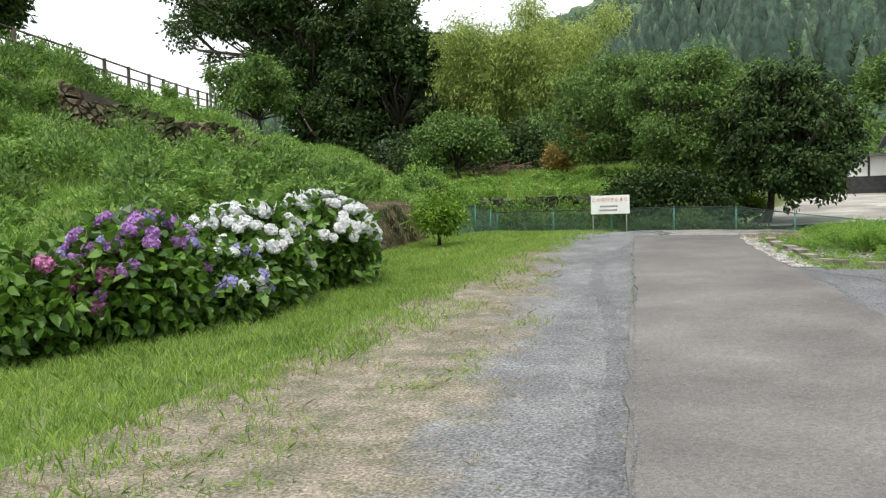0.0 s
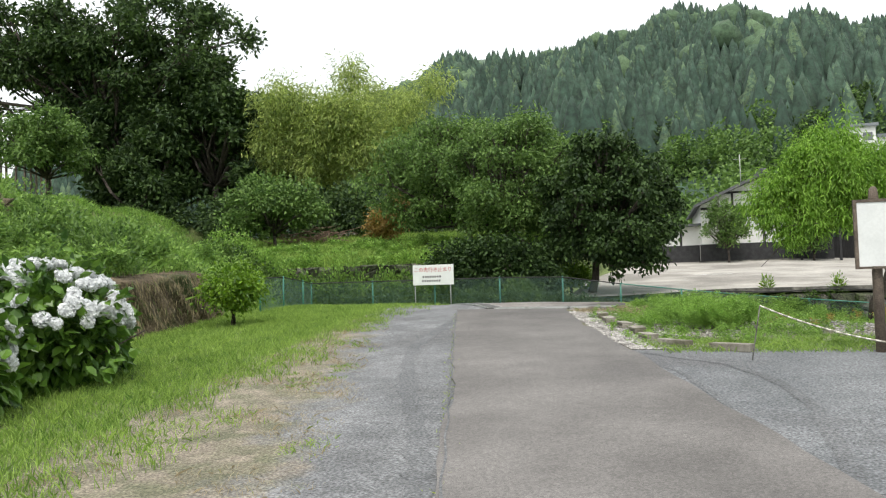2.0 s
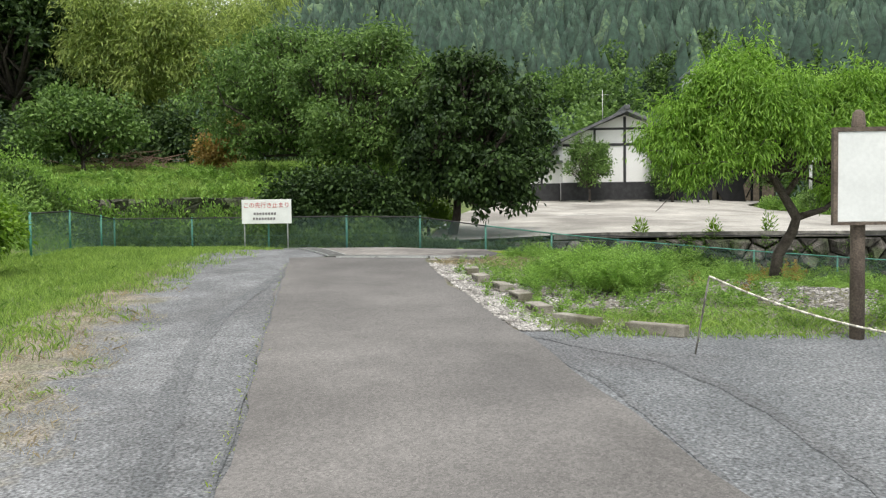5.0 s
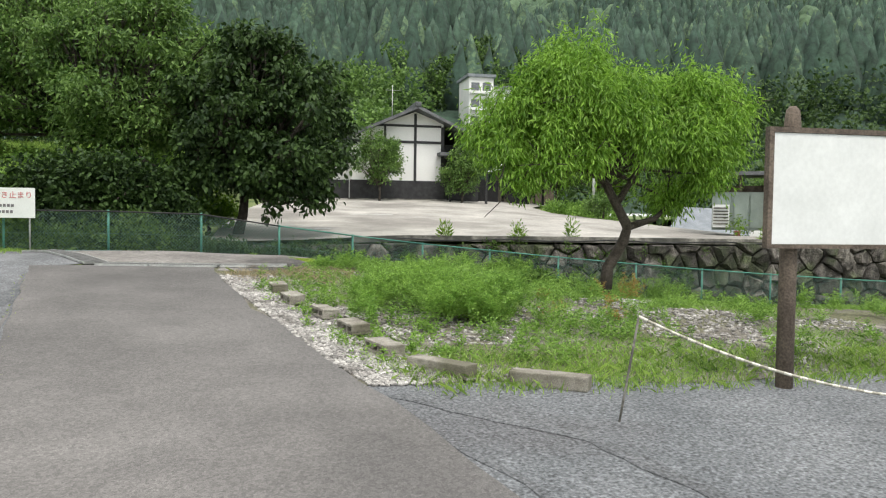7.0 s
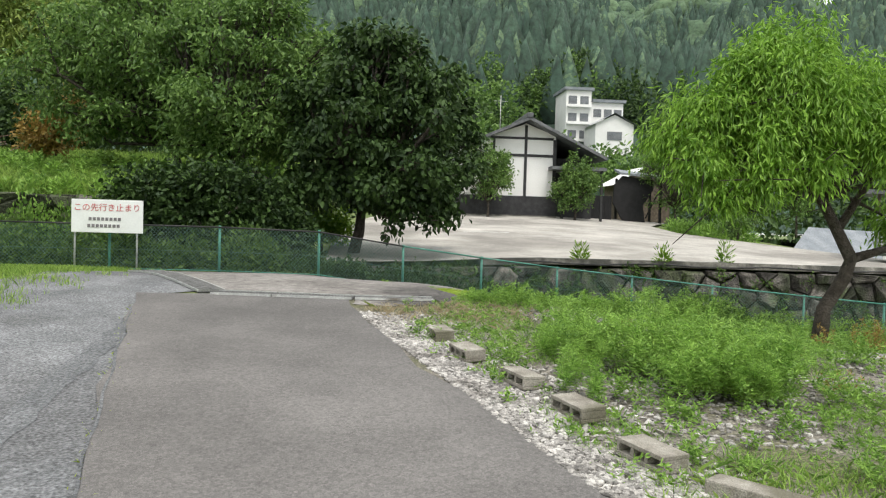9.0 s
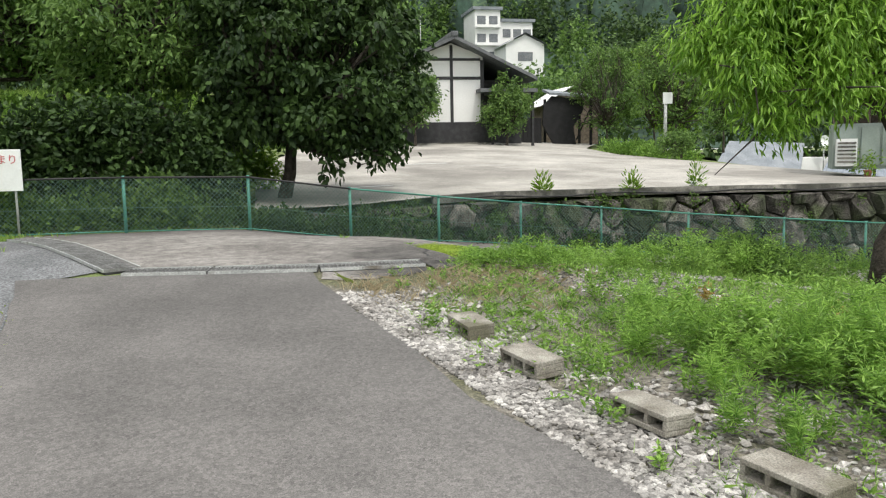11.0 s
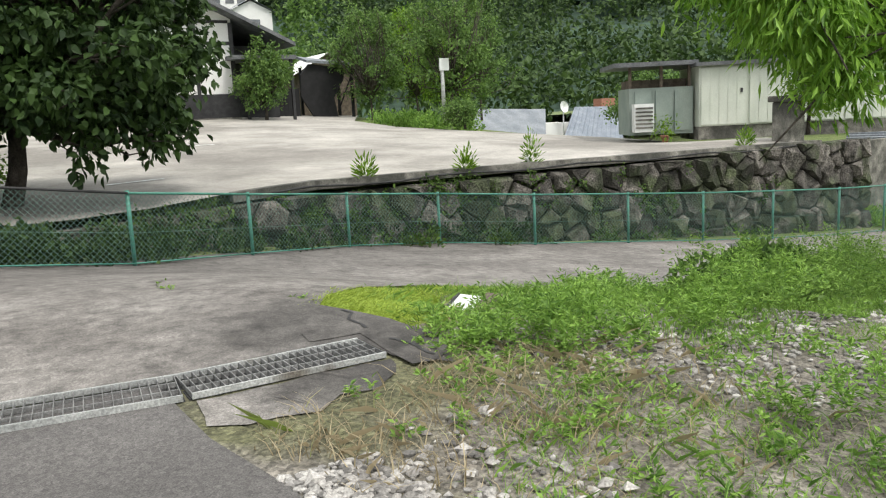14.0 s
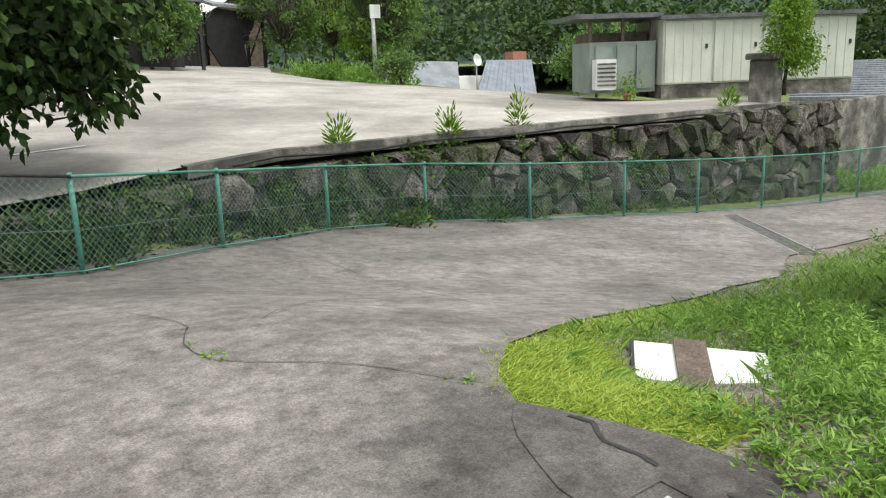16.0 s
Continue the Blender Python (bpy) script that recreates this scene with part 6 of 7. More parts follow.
# the raw earth bank behind the verge, with roots and dead grass hanging down it
rng = np.random.default_rng(23)
bu, bv = np.meshgrid(np.arange(10.5, 21.6, 0.12), np.linspace(0, 1, 14))
bz = lane(bank_x(bu), bu)
bh = 1.25 * smooth(10.5, 12, bu) * (1 - 0.9 * smooth(20.9, 21.55, bu))
lump = 0.1 * np.sin(3.1 * bu + 4 * bv) * np.sin(2.3 * bu - 1) + 0.07 * np.sin(7.7 * bu + 9 * bv) + rng.normal(size=bu.shape) * 0.03
bxx = bank_x(bu) + 0.42 - 0.34 * bv + lump * smooth(0, 0.2, bv) - 0.5 * smooth(0.93, 1.0, bv)
V = np.stack([bxx, bu, bz - 0.1 + bv * (bh + 0.1)], -1).reshape(-1, 3)
gi = np.arange(bu.size).reshape(bu.shape)
F = np.stack([gi[:-1, :-1], gi[:-1, 1:], gi[1:, 1:], gi[1:, :-1]], -1).reshape(-1, 4)
solid("wall_bank", mesh_of("wall_bank", V, F, M["earth"], smooth=True), "raw brown earth bank behind the verge", "bank", "structure")
pick = rng.integers(bu.size, size=5200)
root = V[pick] + rng.normal(size=(5200, 3)) * np.array([0.02, 0.06, 0.05]) + np.array([0.02, 0, 0])
keep = root[:, 2] > lane(root[:, 0], root[:, 1]) + 0.15
root = root[keep]
V, F = leaf_quads(rng, root, np.column_stack([rng.uniform(0.05, 0.5, len(root)), rng.normal(size=len(root)) * 0.35, -np.ones(len(root))]), 0.2, 0.016)
solid("bank_roots", mesh_of("bank_roots", V, F, M["root"]), "dead grass and roots hanging down the bank", "roots", "stuff")
stone_wall("wall_slope", [(-18.8, 17.1), (-16.1, 18.8), (-13.4, 20.5)], lambda x, y: float(land(x + 0.25, y - 0.4)) - 0.1, lambda x, y: float(land(x - 0.4, y + 0.62)) + 0.06, "old dry stone wall high on the slope", 0.24, 24, "bank_stone")

# fence of the upper road
ob = thing("guard_fence", "brown steel guard fence along the upper road", "fence", (-30, 28, 8.5))
RP = [(-21.5, 13), (-21.6, 20.0), (-25.5, 27), (-29, 33), (-32.5, 39), (-36, 45), (-40, 51), (-44, 57)]
zz = [7.3, 6.6, 7.2, 7.8, 8.5, 9.2, 9.9, 10.6]
pts = []
for i in range(len(RP) - 1):
    for k in range(3):
        f = k / 3
        pts.append(tuple(np.array((*RP[i], zz[i])) * (1 - f) + np.array((*RP[i + 1], zz[i + 1])) * f))
for x, y, z in pts:
    part("post", boxes_mesh("post", [(x - 0.05, y - 0.05, z - 2.5, x + 0.05, y + 0.05, z + 1.15)], M["old_wood"]), ob)
for h_ in (0.3, 0.7, 1.1):
    for a_, b_ in zip(pts, pts[1:]):
        part("rail", tube_mesh("rail", [[(a_[0], a_[1], a_[2] + h_, 0.035), (b_[0], b_[1], b_[2] + h_, 0.035)]], M["old_wood"], 5), ob)

# ---- hydrangeas ----
def flower_head(name, colour, seed, flat=0.72):
    rng = np.random.default_rng(seed)
    n = 170
    d = unit(rng.normal(size=(n, 3)))
    p = d * np.array([0.1, 0.1, 0.1 * flat])
    way = unit(np.cross(d, rng.normal(size=(n, 3)))) + d * 0.25
    V, F = leaf_quads(rng, p - unit(way) * 0.02, way, 0.052, 0.048, 0.1)
    bm = bmesh.new()
    bmesh.ops.create_icosphere(bm, subdivisions=1, radius=0.088)
    core = [tuple((v.co.x, v.co.y, v.co.z * flat)) for v in bm.verts]
    cf = [[v.index + len(V) for v in f.verts] for f in bm.faces]
    bm.free()
    return mesh_of(name, V.tolist() + core, F.tolist() + cf, M[colour])


HEADS = {k: [flower_head("flower_head", "flower_" + k, 400 + i) for i in range(3)] for k in ("white", "purple", "blue", "pink")}


def hydrangea(label, centre, reach, heads, colours, seed, n):
    rng = np.random.default_rng(seed)
    x, y = centre
    z = float(lane(np.array(x), np.array(y)))
    rx, ry, top = reach
    ob = thing("hydrangea", label, "hydrangea", (x, y, z), "hydrangeas on the verge")
    mid = z + top * 0.45
    blobs = [(x, y, mid, rx, ry, top * 0.55)] + [(x + rx * 0.55 * math.cos(q), y + ry * 0.55 * math.sin(q), mid - 0.05 + 0.1 * math.sin(3 * q), rx * 0.5, ry * 0.5, top * 0.45) for q in np.linspace(0, 5.2, 5)]
    me = leaf_cloud("leaves", blobs, n, 0.17, 0.11, M["hydrangea_leaf"], seed, 0.35, 3, 0.07, 0.2, floor_z=z + 0.03, round_leaf=True)
    part("leaves", me, ob)
    stems = [[(x + rng.normal() * 0.15, y + rng.normal() * 0.15, z - 0.05, 0.014), (x + rng.normal() * rx * 0.5, y + rng.normal() * ry * 0.5, mid, 0.008)] for _ in range(16)]
    part("stems", tube_mesh("stems", stems, M["bark"], 5), ob)
    made = 0
    while made < heads:
        d = rng.normal(size=3)
        d /= np.linalg.norm(d)
        if d[2] < rng.uniform(-0.35, 0.45) or d[0] - 0.6 * d[1] + 0.9 * d[2] < -0.2:
            continue
        p = Vector((x + d[0] * rx * 1.03, y + d[1] * ry * 1.03, mid + d[2] * top * 0.57))
        c = colours[int(rng.integers(len(colours)))]
        s = rng.uniform(0.68, 1.08)
        hd = new("flower_head", HEADS[c][int(rng.integers(3))])
        hd.parent = ob
        hd.matrix_parent_inverse = Matrix.Translation(-Vector(ob.location))
        hd.matrix_basis = Matrix.Translation(p) @ Vector((d[0], d[1], d[2] + 0.5)).to_track_quat("Z", "Y").to_matrix().to_4x4() @ Matrix.Diagonal((s, s, s, 1))
        made += 1


hydrangea("green hydrangea bush with a few pink heads", (-5.95, 6.15), (0.8, 0.8, 1.2), 7, ["pink"], 31, 3000)
hydrangea("hydrangea bush with purple and mauve flower heads", (-5.6, 7.6), (0.8, 0.85, 1.5), 58, ["purple", "purple", "purple", "blue", "pink"], 32, 3600)
hydrangea("small hydrangea bush with pale lacy heads", (-5.15, 8.75), (0.5, 0.5, 0.95), 22, ["white", "white", "white", "blue"], 35, 1500)
hydrangea("hydrangea bush with white flower heads", (-5.75, 9.75), (0.95, 1.0, 1.5), 85, ["white"], 33, 4200)
hydrangea("large hydrangea bush full of white flower heads", (-6.05, 11.9), (1.1, 1.15, 1.6), 95, ["white"], 34, 4800)
ob = thing("orange_stick", "orange marker stick leaning by the bushes", "stick", (-8.6, 12.4, 1.6))
part("stick", tube_mesh("stick", [[(-8.5, 12.5, 1.2, 0.025), (-8.75, 12.3, 2.2, 0.02)]], M["orange"], 6), ob)

# ---- grass and weeds ----
def blades(name, pts, height, width, material, label, seed, per=5, spread=0.05, lean=0.45, where=land):
    """Tufts of tapering blades rooted at the given places."""
    rng = np.random.default_rng(seed)
    p = np.repeat(pts, per, 0) + rng.normal(size=(len(pts) * per, 2)) * spread
    n = len(p)
    z = where(p[:, 0], p[:, 1])
    base = np.column_stack([p, z])
    h = height * rng.uniform(0.5, 1.3, (n, 1))
    tilt = rng.normal(size=(n, 2)) * lean
    q = rng.uniform(0, 6.28, n)
    side = np.column_stack([np.cos(q), np.sin(q), np.zeros(n)]) * width / 2
    mid = base + np.column_stack([tilt * h * 0.35, h * 0.6])
    tip = base + np.column_stack([tilt * h, h * 0.95])
    V = np.stack([base - side, base + side, mid + side * 0.7, tip, mid - side * 0.7], 1).reshape(-1, 3)
    F = np.arange(5 * n).reshape(-1, 5)
    return solid(name, mesh_of(name, V, F, M[material]), label, "grass", "stuff")


def scatter(rng, n, x0, x1, y0, y1, keep):
    p = np.column_stack([rng.uniform(x0, x1, n), rng.uniform(y0, y1, n)])
    return p[keep(p[:, 0], p[:, 1])]


def verge_edge(y):
    return np.interp(y, [-14, 0, 3.5, 6, 8, 10.5, 13.4, 17, 20, 25, 26.5], [-1.0, -1.6, -1.9, -2.2, -2.45, -3.0, -3.5, -4.0, -4.35, -4.6, -4.3])


rng = np.random.default_rng(90)
blades("verge_grass", scatter(rng, 42000, -9, -1, 2, 27.5, lambda x, y: (x < verge_edge(y) - 0.1 + 0.45 * np.sin(3.1 * x + 1.7 * y) * np.sin(2.3 * y) + 0.35 * np.random.default_rng(9).normal(size=len(x))) & (x > bank_x(y))), 0.1, 0.009, "grass", "bright green verge grass", 91, 5, 0.05)
def straw_edge(y):
    """Where the trodden straw gives way to clean gravel."""
    return 1.66 - 0.28 * y


blades("dry_grass", scatter(rng, 16000, -6, 1.2, 1, 26, lambda x, y: (x > verge_edge(y) - 0.5) & (x < straw_edge(y)) & (np.sin(1.9 * x + 2.3 * y) * np.sin(1.3 * y - 0.7 * x) + 0.5 * np.sin(5.1 * x) * np.sin(4.3 * y) > -0.1 + 0.3 * (x - verge_edge(y)))), 0.055, 0.0045, "grass_dry", "dry straw-coloured grass at the gravel's edge", 92, 5, 0.06, 1.0)
blades("terrace_grass", scatter(rng, 22000, -22, -2.2, 30.3, 44, lambda x, y: y > 30.2), 0.4, 0.035, "grass", "tall bright grass on the terrace", 93, 4, 0.12, 0.35)
def off_wall(x, y):
    """Clear of the face of the stone wall on the slope."""
    along, behind = 0.842 * (x + 18.6) + 0.539 * (y - 17.2), -0.539 * (x + 18.6) + 0.842 * (y - 17.2)
    return (along < -0.6) | (along > 6.0) | (behind < -1.6) | (behind > 0.75)


def noise_field(x, y):
    return np.sin(1.3 * x + 0.8 * y) * np.sin(0.9 * y - 1.1 * x + 1.0) + 0.5 * np.sin(2.9 * x + 1) * np.sin(3.3 * y)


def bed_far(x):
    return np.interp(x, [0.3, 1.1, 1.25, 1.6, 2.3, 3.5, 5.8, 7.1, 9.2, 15], [21.1, 21.3, 22.0, 23.3, 23.6, 24.0, 24.7, 24.9, 25.8, 26.2])


blades("slope_grass", scatter(rng, 48000, -36, -7.5, 4, 44, lambda x, y: (x < bank_x(y) - 0.15) & ((y < 30.5) | (x < -20)) & off_wall(x, y)), 0.28, 0.022, "weed", "rank grass and weeds on the slope", 94, 4, 0.14, 0.6)
tuft_at = scatter(rng, 12000, -6, 1.0, 1, 24, lambda x, y: (x > verge_edge(y) - 0.2) & (x < straw_edge(y)) & (noise_field(1.7 * x, 1.3 * y) > 0.3 + 0.25 * (x - verge_edge(y))))
blades("gravel_tufts", tuft_at, 0.05, 0.008, "grass", "green tufts of grass creeping into the gravel", 190, 6, 0.05, 0.9)
blades("bed_grass", scatter(rng, 26000, 0.1, 10, 14.7, 24.2, lambda x, y: (x > right_edge(y) + 0.3) & (y < bed_far(x)) & (noise_field(x, y) > 0.16)), 0.065, 0.0065, "weed", "low green weeds scattered over the stone bed", 95, 5, 0.07, 0.9)
blades("bed_edge_grass", scatter(rng, 12000, 1.2, 14, 20.6, 26, lambda x, y: (y < bed_far(x) - 0.25) & (y > 21.0 + 0.4 * np.sin(2 * x)) & (x > 2.3)), 0.12, 0.006, "weed", "tall weeds at the far edge of the bed", 96, 5, 0.1, 0.6)
blades("front_grass", scatter(rng, 3600, 1.5, 12, 14.6, 16.2, lambda x, y: (x > right_edge(y) + 0.35) & (y < 15.7)), 0.085, 0.008, "grass", "fresh grass along the front of the bed", 97, 5, 0.08, 0.7)
blades("dry_bed_grass", scatter(rng, 550, 0.2, 4, 19.8, 22.2, lambda x, y: (x > right_edge(y) + 0.3) & (y < bed_far(x)) & (x < 2.2)), 0.09, 0.007, "grass_dry", "dry bent grass near the grating", 98, 5, 0.07, 1.0)
blades("apron_straw", scatter(rng, 220, -0.3, 1.8, 20.4, 21.5, lambda x, y: (y < 21.05 + 0.32 * x + 0.12 * np.sin(9 * x)) & (x > right_edge(y) + 0.12)), 0.1, 0.007, "grass_dry", "dry bent straw beside the concrete strip", 191, 5, 0.06, 1.1)
blades("crack_grass", np.column_stack([left_edge(np.arange(1, 21, 0.05)) + rng.normal(size=400) * 0.03, np.arange(1, 21, 0.05)]), 0.035, 0.008, "moss", "moss and grass in the asphalt's edge crack", 99, 2, 0.02, 0.9)


def weeds(name, spots, label, material, seed, leaf=(0.07, 0.03), per=130):
    """Bushy weeds, each with many small leaves round a few stems."""
    rng = np.random.default_rng(seed)
    P, W = [], []
    for x, y, r_, h_ in spots:
        z = float(land(x, y))
        n = int(per * (r_ / 0.3) ** 1.6)
        d = unit(rng.normal(size=(n, 3)))
        d[:, 2] = np.abs(d[:, 2])
        P.append(np.array([x, y, z]) + d * np.array([r_, r_, h_]) * rng.uniform(0.15, 1, (n, 1)) ** 0.5)
        W.append(d + rng.normal(size=(n, 3)) * 0.5 + np.array([0, 0, 0.3]))
    V, F = leaf_quads(rng, np.concatenate(P), np.concatenate(W), *leaf)
    return solid(name, mesh_of(name, V, F, M[material]), label, "weeds", "stuff")


def plants(name, spots, label, material, seed, leaf, stems=22, leaves=46):
    """Upright weeds: leaves set along leaning stems."""
    rng = np.random.default_rng(seed)
    P, W = [], []
    for x, y, r_, h_ in spots:
        z = float(land(x, y))
        m = max(3, int(stems * (r_ / 0.3) ** 1.5))
        root = np.array([x, y, z]) + np.column_stack([rng.normal(size=(m, 2)) * r_ * 0.3, np.zeros(m)])
        tip = root + np.column_stack([rng.normal(size=(m, 2)) * r_ * 0.5, h_ * rng.uniform(0.6, 1.15, m)])
        k = max(8, int(leaves * h_ / 0.4))
        f = rng.uniform(0.15, 1, (m, k, 1)) ** 0.8
        p = (root[:, None] + (tip - root)[:, None] * f).reshape(-1, 3)
        d = rng.normal(size=p.shape) * np.array([1, 1, 0.4]) + np.array([0, 0, 0.45])
        reach = (1.15 - f.reshape(-1, 1)) * r_ * 0.3
        P.append(p + unit(d) * reach * rng.uniform(0, 1, (len(p), 1)))
        W.append(d)
    V, F = leaf_quads(rng, np.concatenate(P), np.concatenate(W), *leaf)
    return solid(name, mesh_of(name, V, F, M[material]), label, "weeds", "stuff")


rng = np.random.default_rng(123)
spots = [(1.95, 18.3, 0.34, 0.48), (2.3, 17.8, 0.5, 0.58), (2.6, 17.3, 0.48, 0.55), (3.0, 17.5, 0.45, 0.5), (1.78, 21.98, 0.25, 0.12), (1.55, 21.75, 0.22, 0.12), (2.15, 21.9, 0.3, 0.14), (2.65, 22.2, 0.3, 0.2), (2.95, 22.4, 0.3, 0.24), (3.3, 22.6, 0.3, 0.28), (2.2, 21.6, 0.3, 0.2), (1.6, 21.45, 0.28, 0.22), (1.85, 21.45, 0.28, 0.3), (1.4, 21.5, 0.2, 0.22), (1.75, 21.2, 0.25, 0.3), (2.1, 19.0, 0.25, 0.3), (2.9, 17.0, 0.3, 0.35), (1.9, 17.1, 0.2, 0.25), (3.4, 21.5, 0.5, 0.4), (4.3, 21.9, 0.6, 0.5), (5.2, 22.3, 0.6, 0.45), (3.2, 22.9, 0.3, 0.16), (6.5, 23, 0.7, 0.5), (8, 23.5, 0.7, 0.6), (3.6, 23.2, 0.3, 0.2)]
spots += [(rng.uniform(1.2, 11), rng.uniform(15.2, 23.5), rng.uniform(0.1, 0.26), rng.uniform(0.12, 0.3)) for _ in range(105)]
spots += [(rng.uniform(1.1, 3.2), rng.uniform(21.4, 23.4), rng.uniform(0.08, 0.2), rng.uniform(0.06, 0.16)) for _ in range(50)]
spots += [(rng.uniform(1.2, 2.6), rng.uniform(21.6, 23.2), rng.uniform(0.08, 0.18), rng.uniform(0.06, 0.14)) for _ in range(40)]
plants("bed_weeds", [s for s in spots if math.hypot(s[0] - 2.2, s[1] - 22.92) > 0.5 and (s[3] > 0.2 or math.hypot(s[0] - 1.75, s[1] - 22.5) > 0.4) and s[0] > right_edge(s[1]) + 0.45 and s[1] < bed_far(s[0]) - s[2]], "feathery green weeds on the stone bed", "weed", 124, (0.045, 0.013), 22, 56)
plants("tall_weeds", [(2.0, 18.2, 0.3, 0.42), (2.35, 17.8, 0.42, 0.52), (2.65, 17.4, 0.42, 0.5), (3.0, 17.6, 0.4, 0.46), (2.45, 17.2, 0.35, 0.45), (2.85, 17.0, 0.3, 0.4), (1.65, 18.6, 0.2, 0.26), (1.75, 17.75, 0.18, 0.3), (1.5, 17.3, 0.12, 0.3), (1.62, 17.05, 0.12, 0.3), (1.9, 19.2, 0.25, 0.3)], "tall feathery weeds with fresh green tips", "fresh_leaf", 137, (0.055, 0.0075), 30, 120)
weeds("leafy_shrub", [(4.6, 22.2, 0.5, 0.55), (5.0, 22.5, 0.5, 0.5), (4.3, 22.5, 0.35, 0.4), (5.6, 22.8, 0.4, 0.45)], "bushy broad-leaved weed at the bed's edge", "mid_leaf", 131, (0.075, 0.055), 420)
spots = [(rng.uniform(0.4, 5), rng.uniform(15.5, 21.3), rng.uniform(0.06, 0.14), rng.uniform(0.05, 0.16)) for _ in range(430)]
spots += [(rng.uniform(1.05, 1.6), rng.uniform(21.0, 21.7), rng.uniform(0.07, 0.14), rng.uniform(0.06, 0.12)) for _ in range(26)]
plants("bed_seedlings", [s for s in spots if s[0] > right_edge(s[1]) + 0.2], "small fresh seedlings over the stone bed", "weed", 132, (0.04, 0.016), 12, 44)
plants("brown_weeds", [(2.9, 18.4, 0.12, 0.14), (3.1, 17.9, 0.12, 0.14), (2.7, 19.7, 0.15, 0.15), (3.3, 18.9, 0.14, 0.16), (2.4, 19.6, 0.12, 0.12), (3.6, 17.4, 0.15, 0.18), (4.2, 17.0, 0.15, 0.18), (3.9, 18.6, 0.14, 0.15), (4.6, 18.1, 0.14, 0.15), (6.0, 20.6, 0.2, 0.4), (5.6, 20.9, 0.15, 0.3)], "withered brown weeds on the stone bed", "maple_leaf", 133, (0.04, 0.014))
spots = [(rng.uniform(-20, -2.4), rng.uniform(30.6, 38), rng.uniform(0.2, 0.45), rng.uniform(0.3, 0.7)) for _ in range(170)]
plants("terrace_plants", spots, "tall leafy weeds among the terrace grass", "weed", 134, (0.13, 0.05), 8, 26)
spots = [(rng.uniform(-24, -8.6), rng.uniform(5, 30), rng.uniform(0.25, 0.55), rng.uniform(0.4, 1.0)) for _ in range(230)]
plants("slope_plants", [s for s in spots if s[0] < bank_x(s[1]) - 0.4 and off_wall(s[0], s[1])], "tall leafy weeds on the slope", "slope_leaf", 135, (0.13, 0.055), 9, 30)
spots = [(rng.uniform(-23, -8.3), rng.uniform(5, 30), rng.uniform(0.3, 0.9), rng.uniform(0.3, 1.1)) for _ in range(420)]
spots = [s for s in spots if s[0] < bank_x(s[1]) - 0.3 and off_wall(s[0], s[1])]
weeds("slope_weeds", spots[::2], "leafy weeds and creepers over the slope", "slope_leaf", 125, (0.11, 0.06), 90)
weeds("slope_bushes", [(x, y, r_ * 1.1, h_ * 1.25) for x, y, r_, h_ in spots[1::2] if y < 20], "dark leafy bushes over the slope", "mid_leaf", 136, (0.12, 0.07), 130)
spots = [(rng.uniform(-14, -1.5), rng.uniform(28.6, 29.8), rng.uniform(0.3, 0.6), rng.uniform(0.6, 1.3)) for _ in range(85)]
weeds("channel_weeds", spots, "leafy growth crowding behind the fence", "cherry_leaf", 126, (0.12, 0.08), 110)
spots = [(rng.uniform(-14, -2), rng.uniform(30.3, 31.2), rng.uniform(0.3, 0.5), rng.uniform(0.3, 0.5)) for _ in range(60)]
spots += [(rng.uniform(-14, -2), rng.uniform(29.6, 30.0), rng.uniform(0.3, 0.5), rng.uniform(0.8, 1.9)) for _ in range(130)]
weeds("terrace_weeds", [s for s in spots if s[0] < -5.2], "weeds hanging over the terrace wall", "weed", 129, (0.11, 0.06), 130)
# same weeds nearer the trees, in a dark leaf to paint the shade
weeds("shade_weeds", [s for s in spots if s[0] >= -5.2], "weeds under the trees, leaves darkened for the shade there", "glossy_leaf", 138, (0.12, 0.07), 190)
spots = [(np.interp(y, [38, 41.5, 45, 50], [17.6, 15.3, 13.5, 14.1]) + rng.uniform(0.2, 2.5), y, rng.uniform(0.3, 0.8), rng.uniform(0.3, 0.8)) for y in rng.uniform(43.5, 50, 26)]
weeds("yard_border", spots, "shrubs and weeds bordering the paved yard", "weed", 130, (0.14, 0.07), 70)
spots = [(x, bank_x(x * 0 + y) + rng.uniform(-0.2, 0.3), rng.uniform(0.15, 0.4), rng.uniform(0.2, 0.5)) for x, y in [(0, rng.uniform(11, 21)) for _ in range(150)]]
weeds("bank_weeds", spots, "grass and ferns hanging over the bank", "weed", 127, (0.09, 0.035), 120)
spots = [(x, y + rng.uniform(-0.3, 0.2), rng.uniform(0.12, 0.3), rng.uniform(0.15, 0.45)) for x, y in [(rng.uniform(-2, 17), 30.3 if i < 60 else 30.1) for i in range(34)]]
weeds("wall_weeds", spots, "weeds growing at the foot of the stone wall", "cherry_leaf", 128, (0.09, 0.05), 110)
for i, (x, y, h_) in enumerate([(5.3, 31.05, 0.5), (7.4, 31.0, 0.5), (9.0, 31.0, 0.7), (15, 30.6, 0.5)]):
    z = lot_z(x, y)
    ob = thing("kerb_weed", "leafy weed sprouting from the yard's kerb", "weed", (x, y, z), "weeds along the kerb")
    rng = np.random.default_rng(500 + i)
    d = unit(rng.normal(size=(160, 3)))
    d[:, 2] = np.abs(d[:, 2])
    V, F = leaf_quads(rng, np.array([x, y, z]) + d * np.array([0.22, 0.2, h_]) * rng.uniform(0.2, 1, (160, 1)), d + np.array([0, 0, 0.4]), 0.13, 0.035)
    part("leaves", mesh_of("leaves", V, F, M["bright_leaf"]), ob)

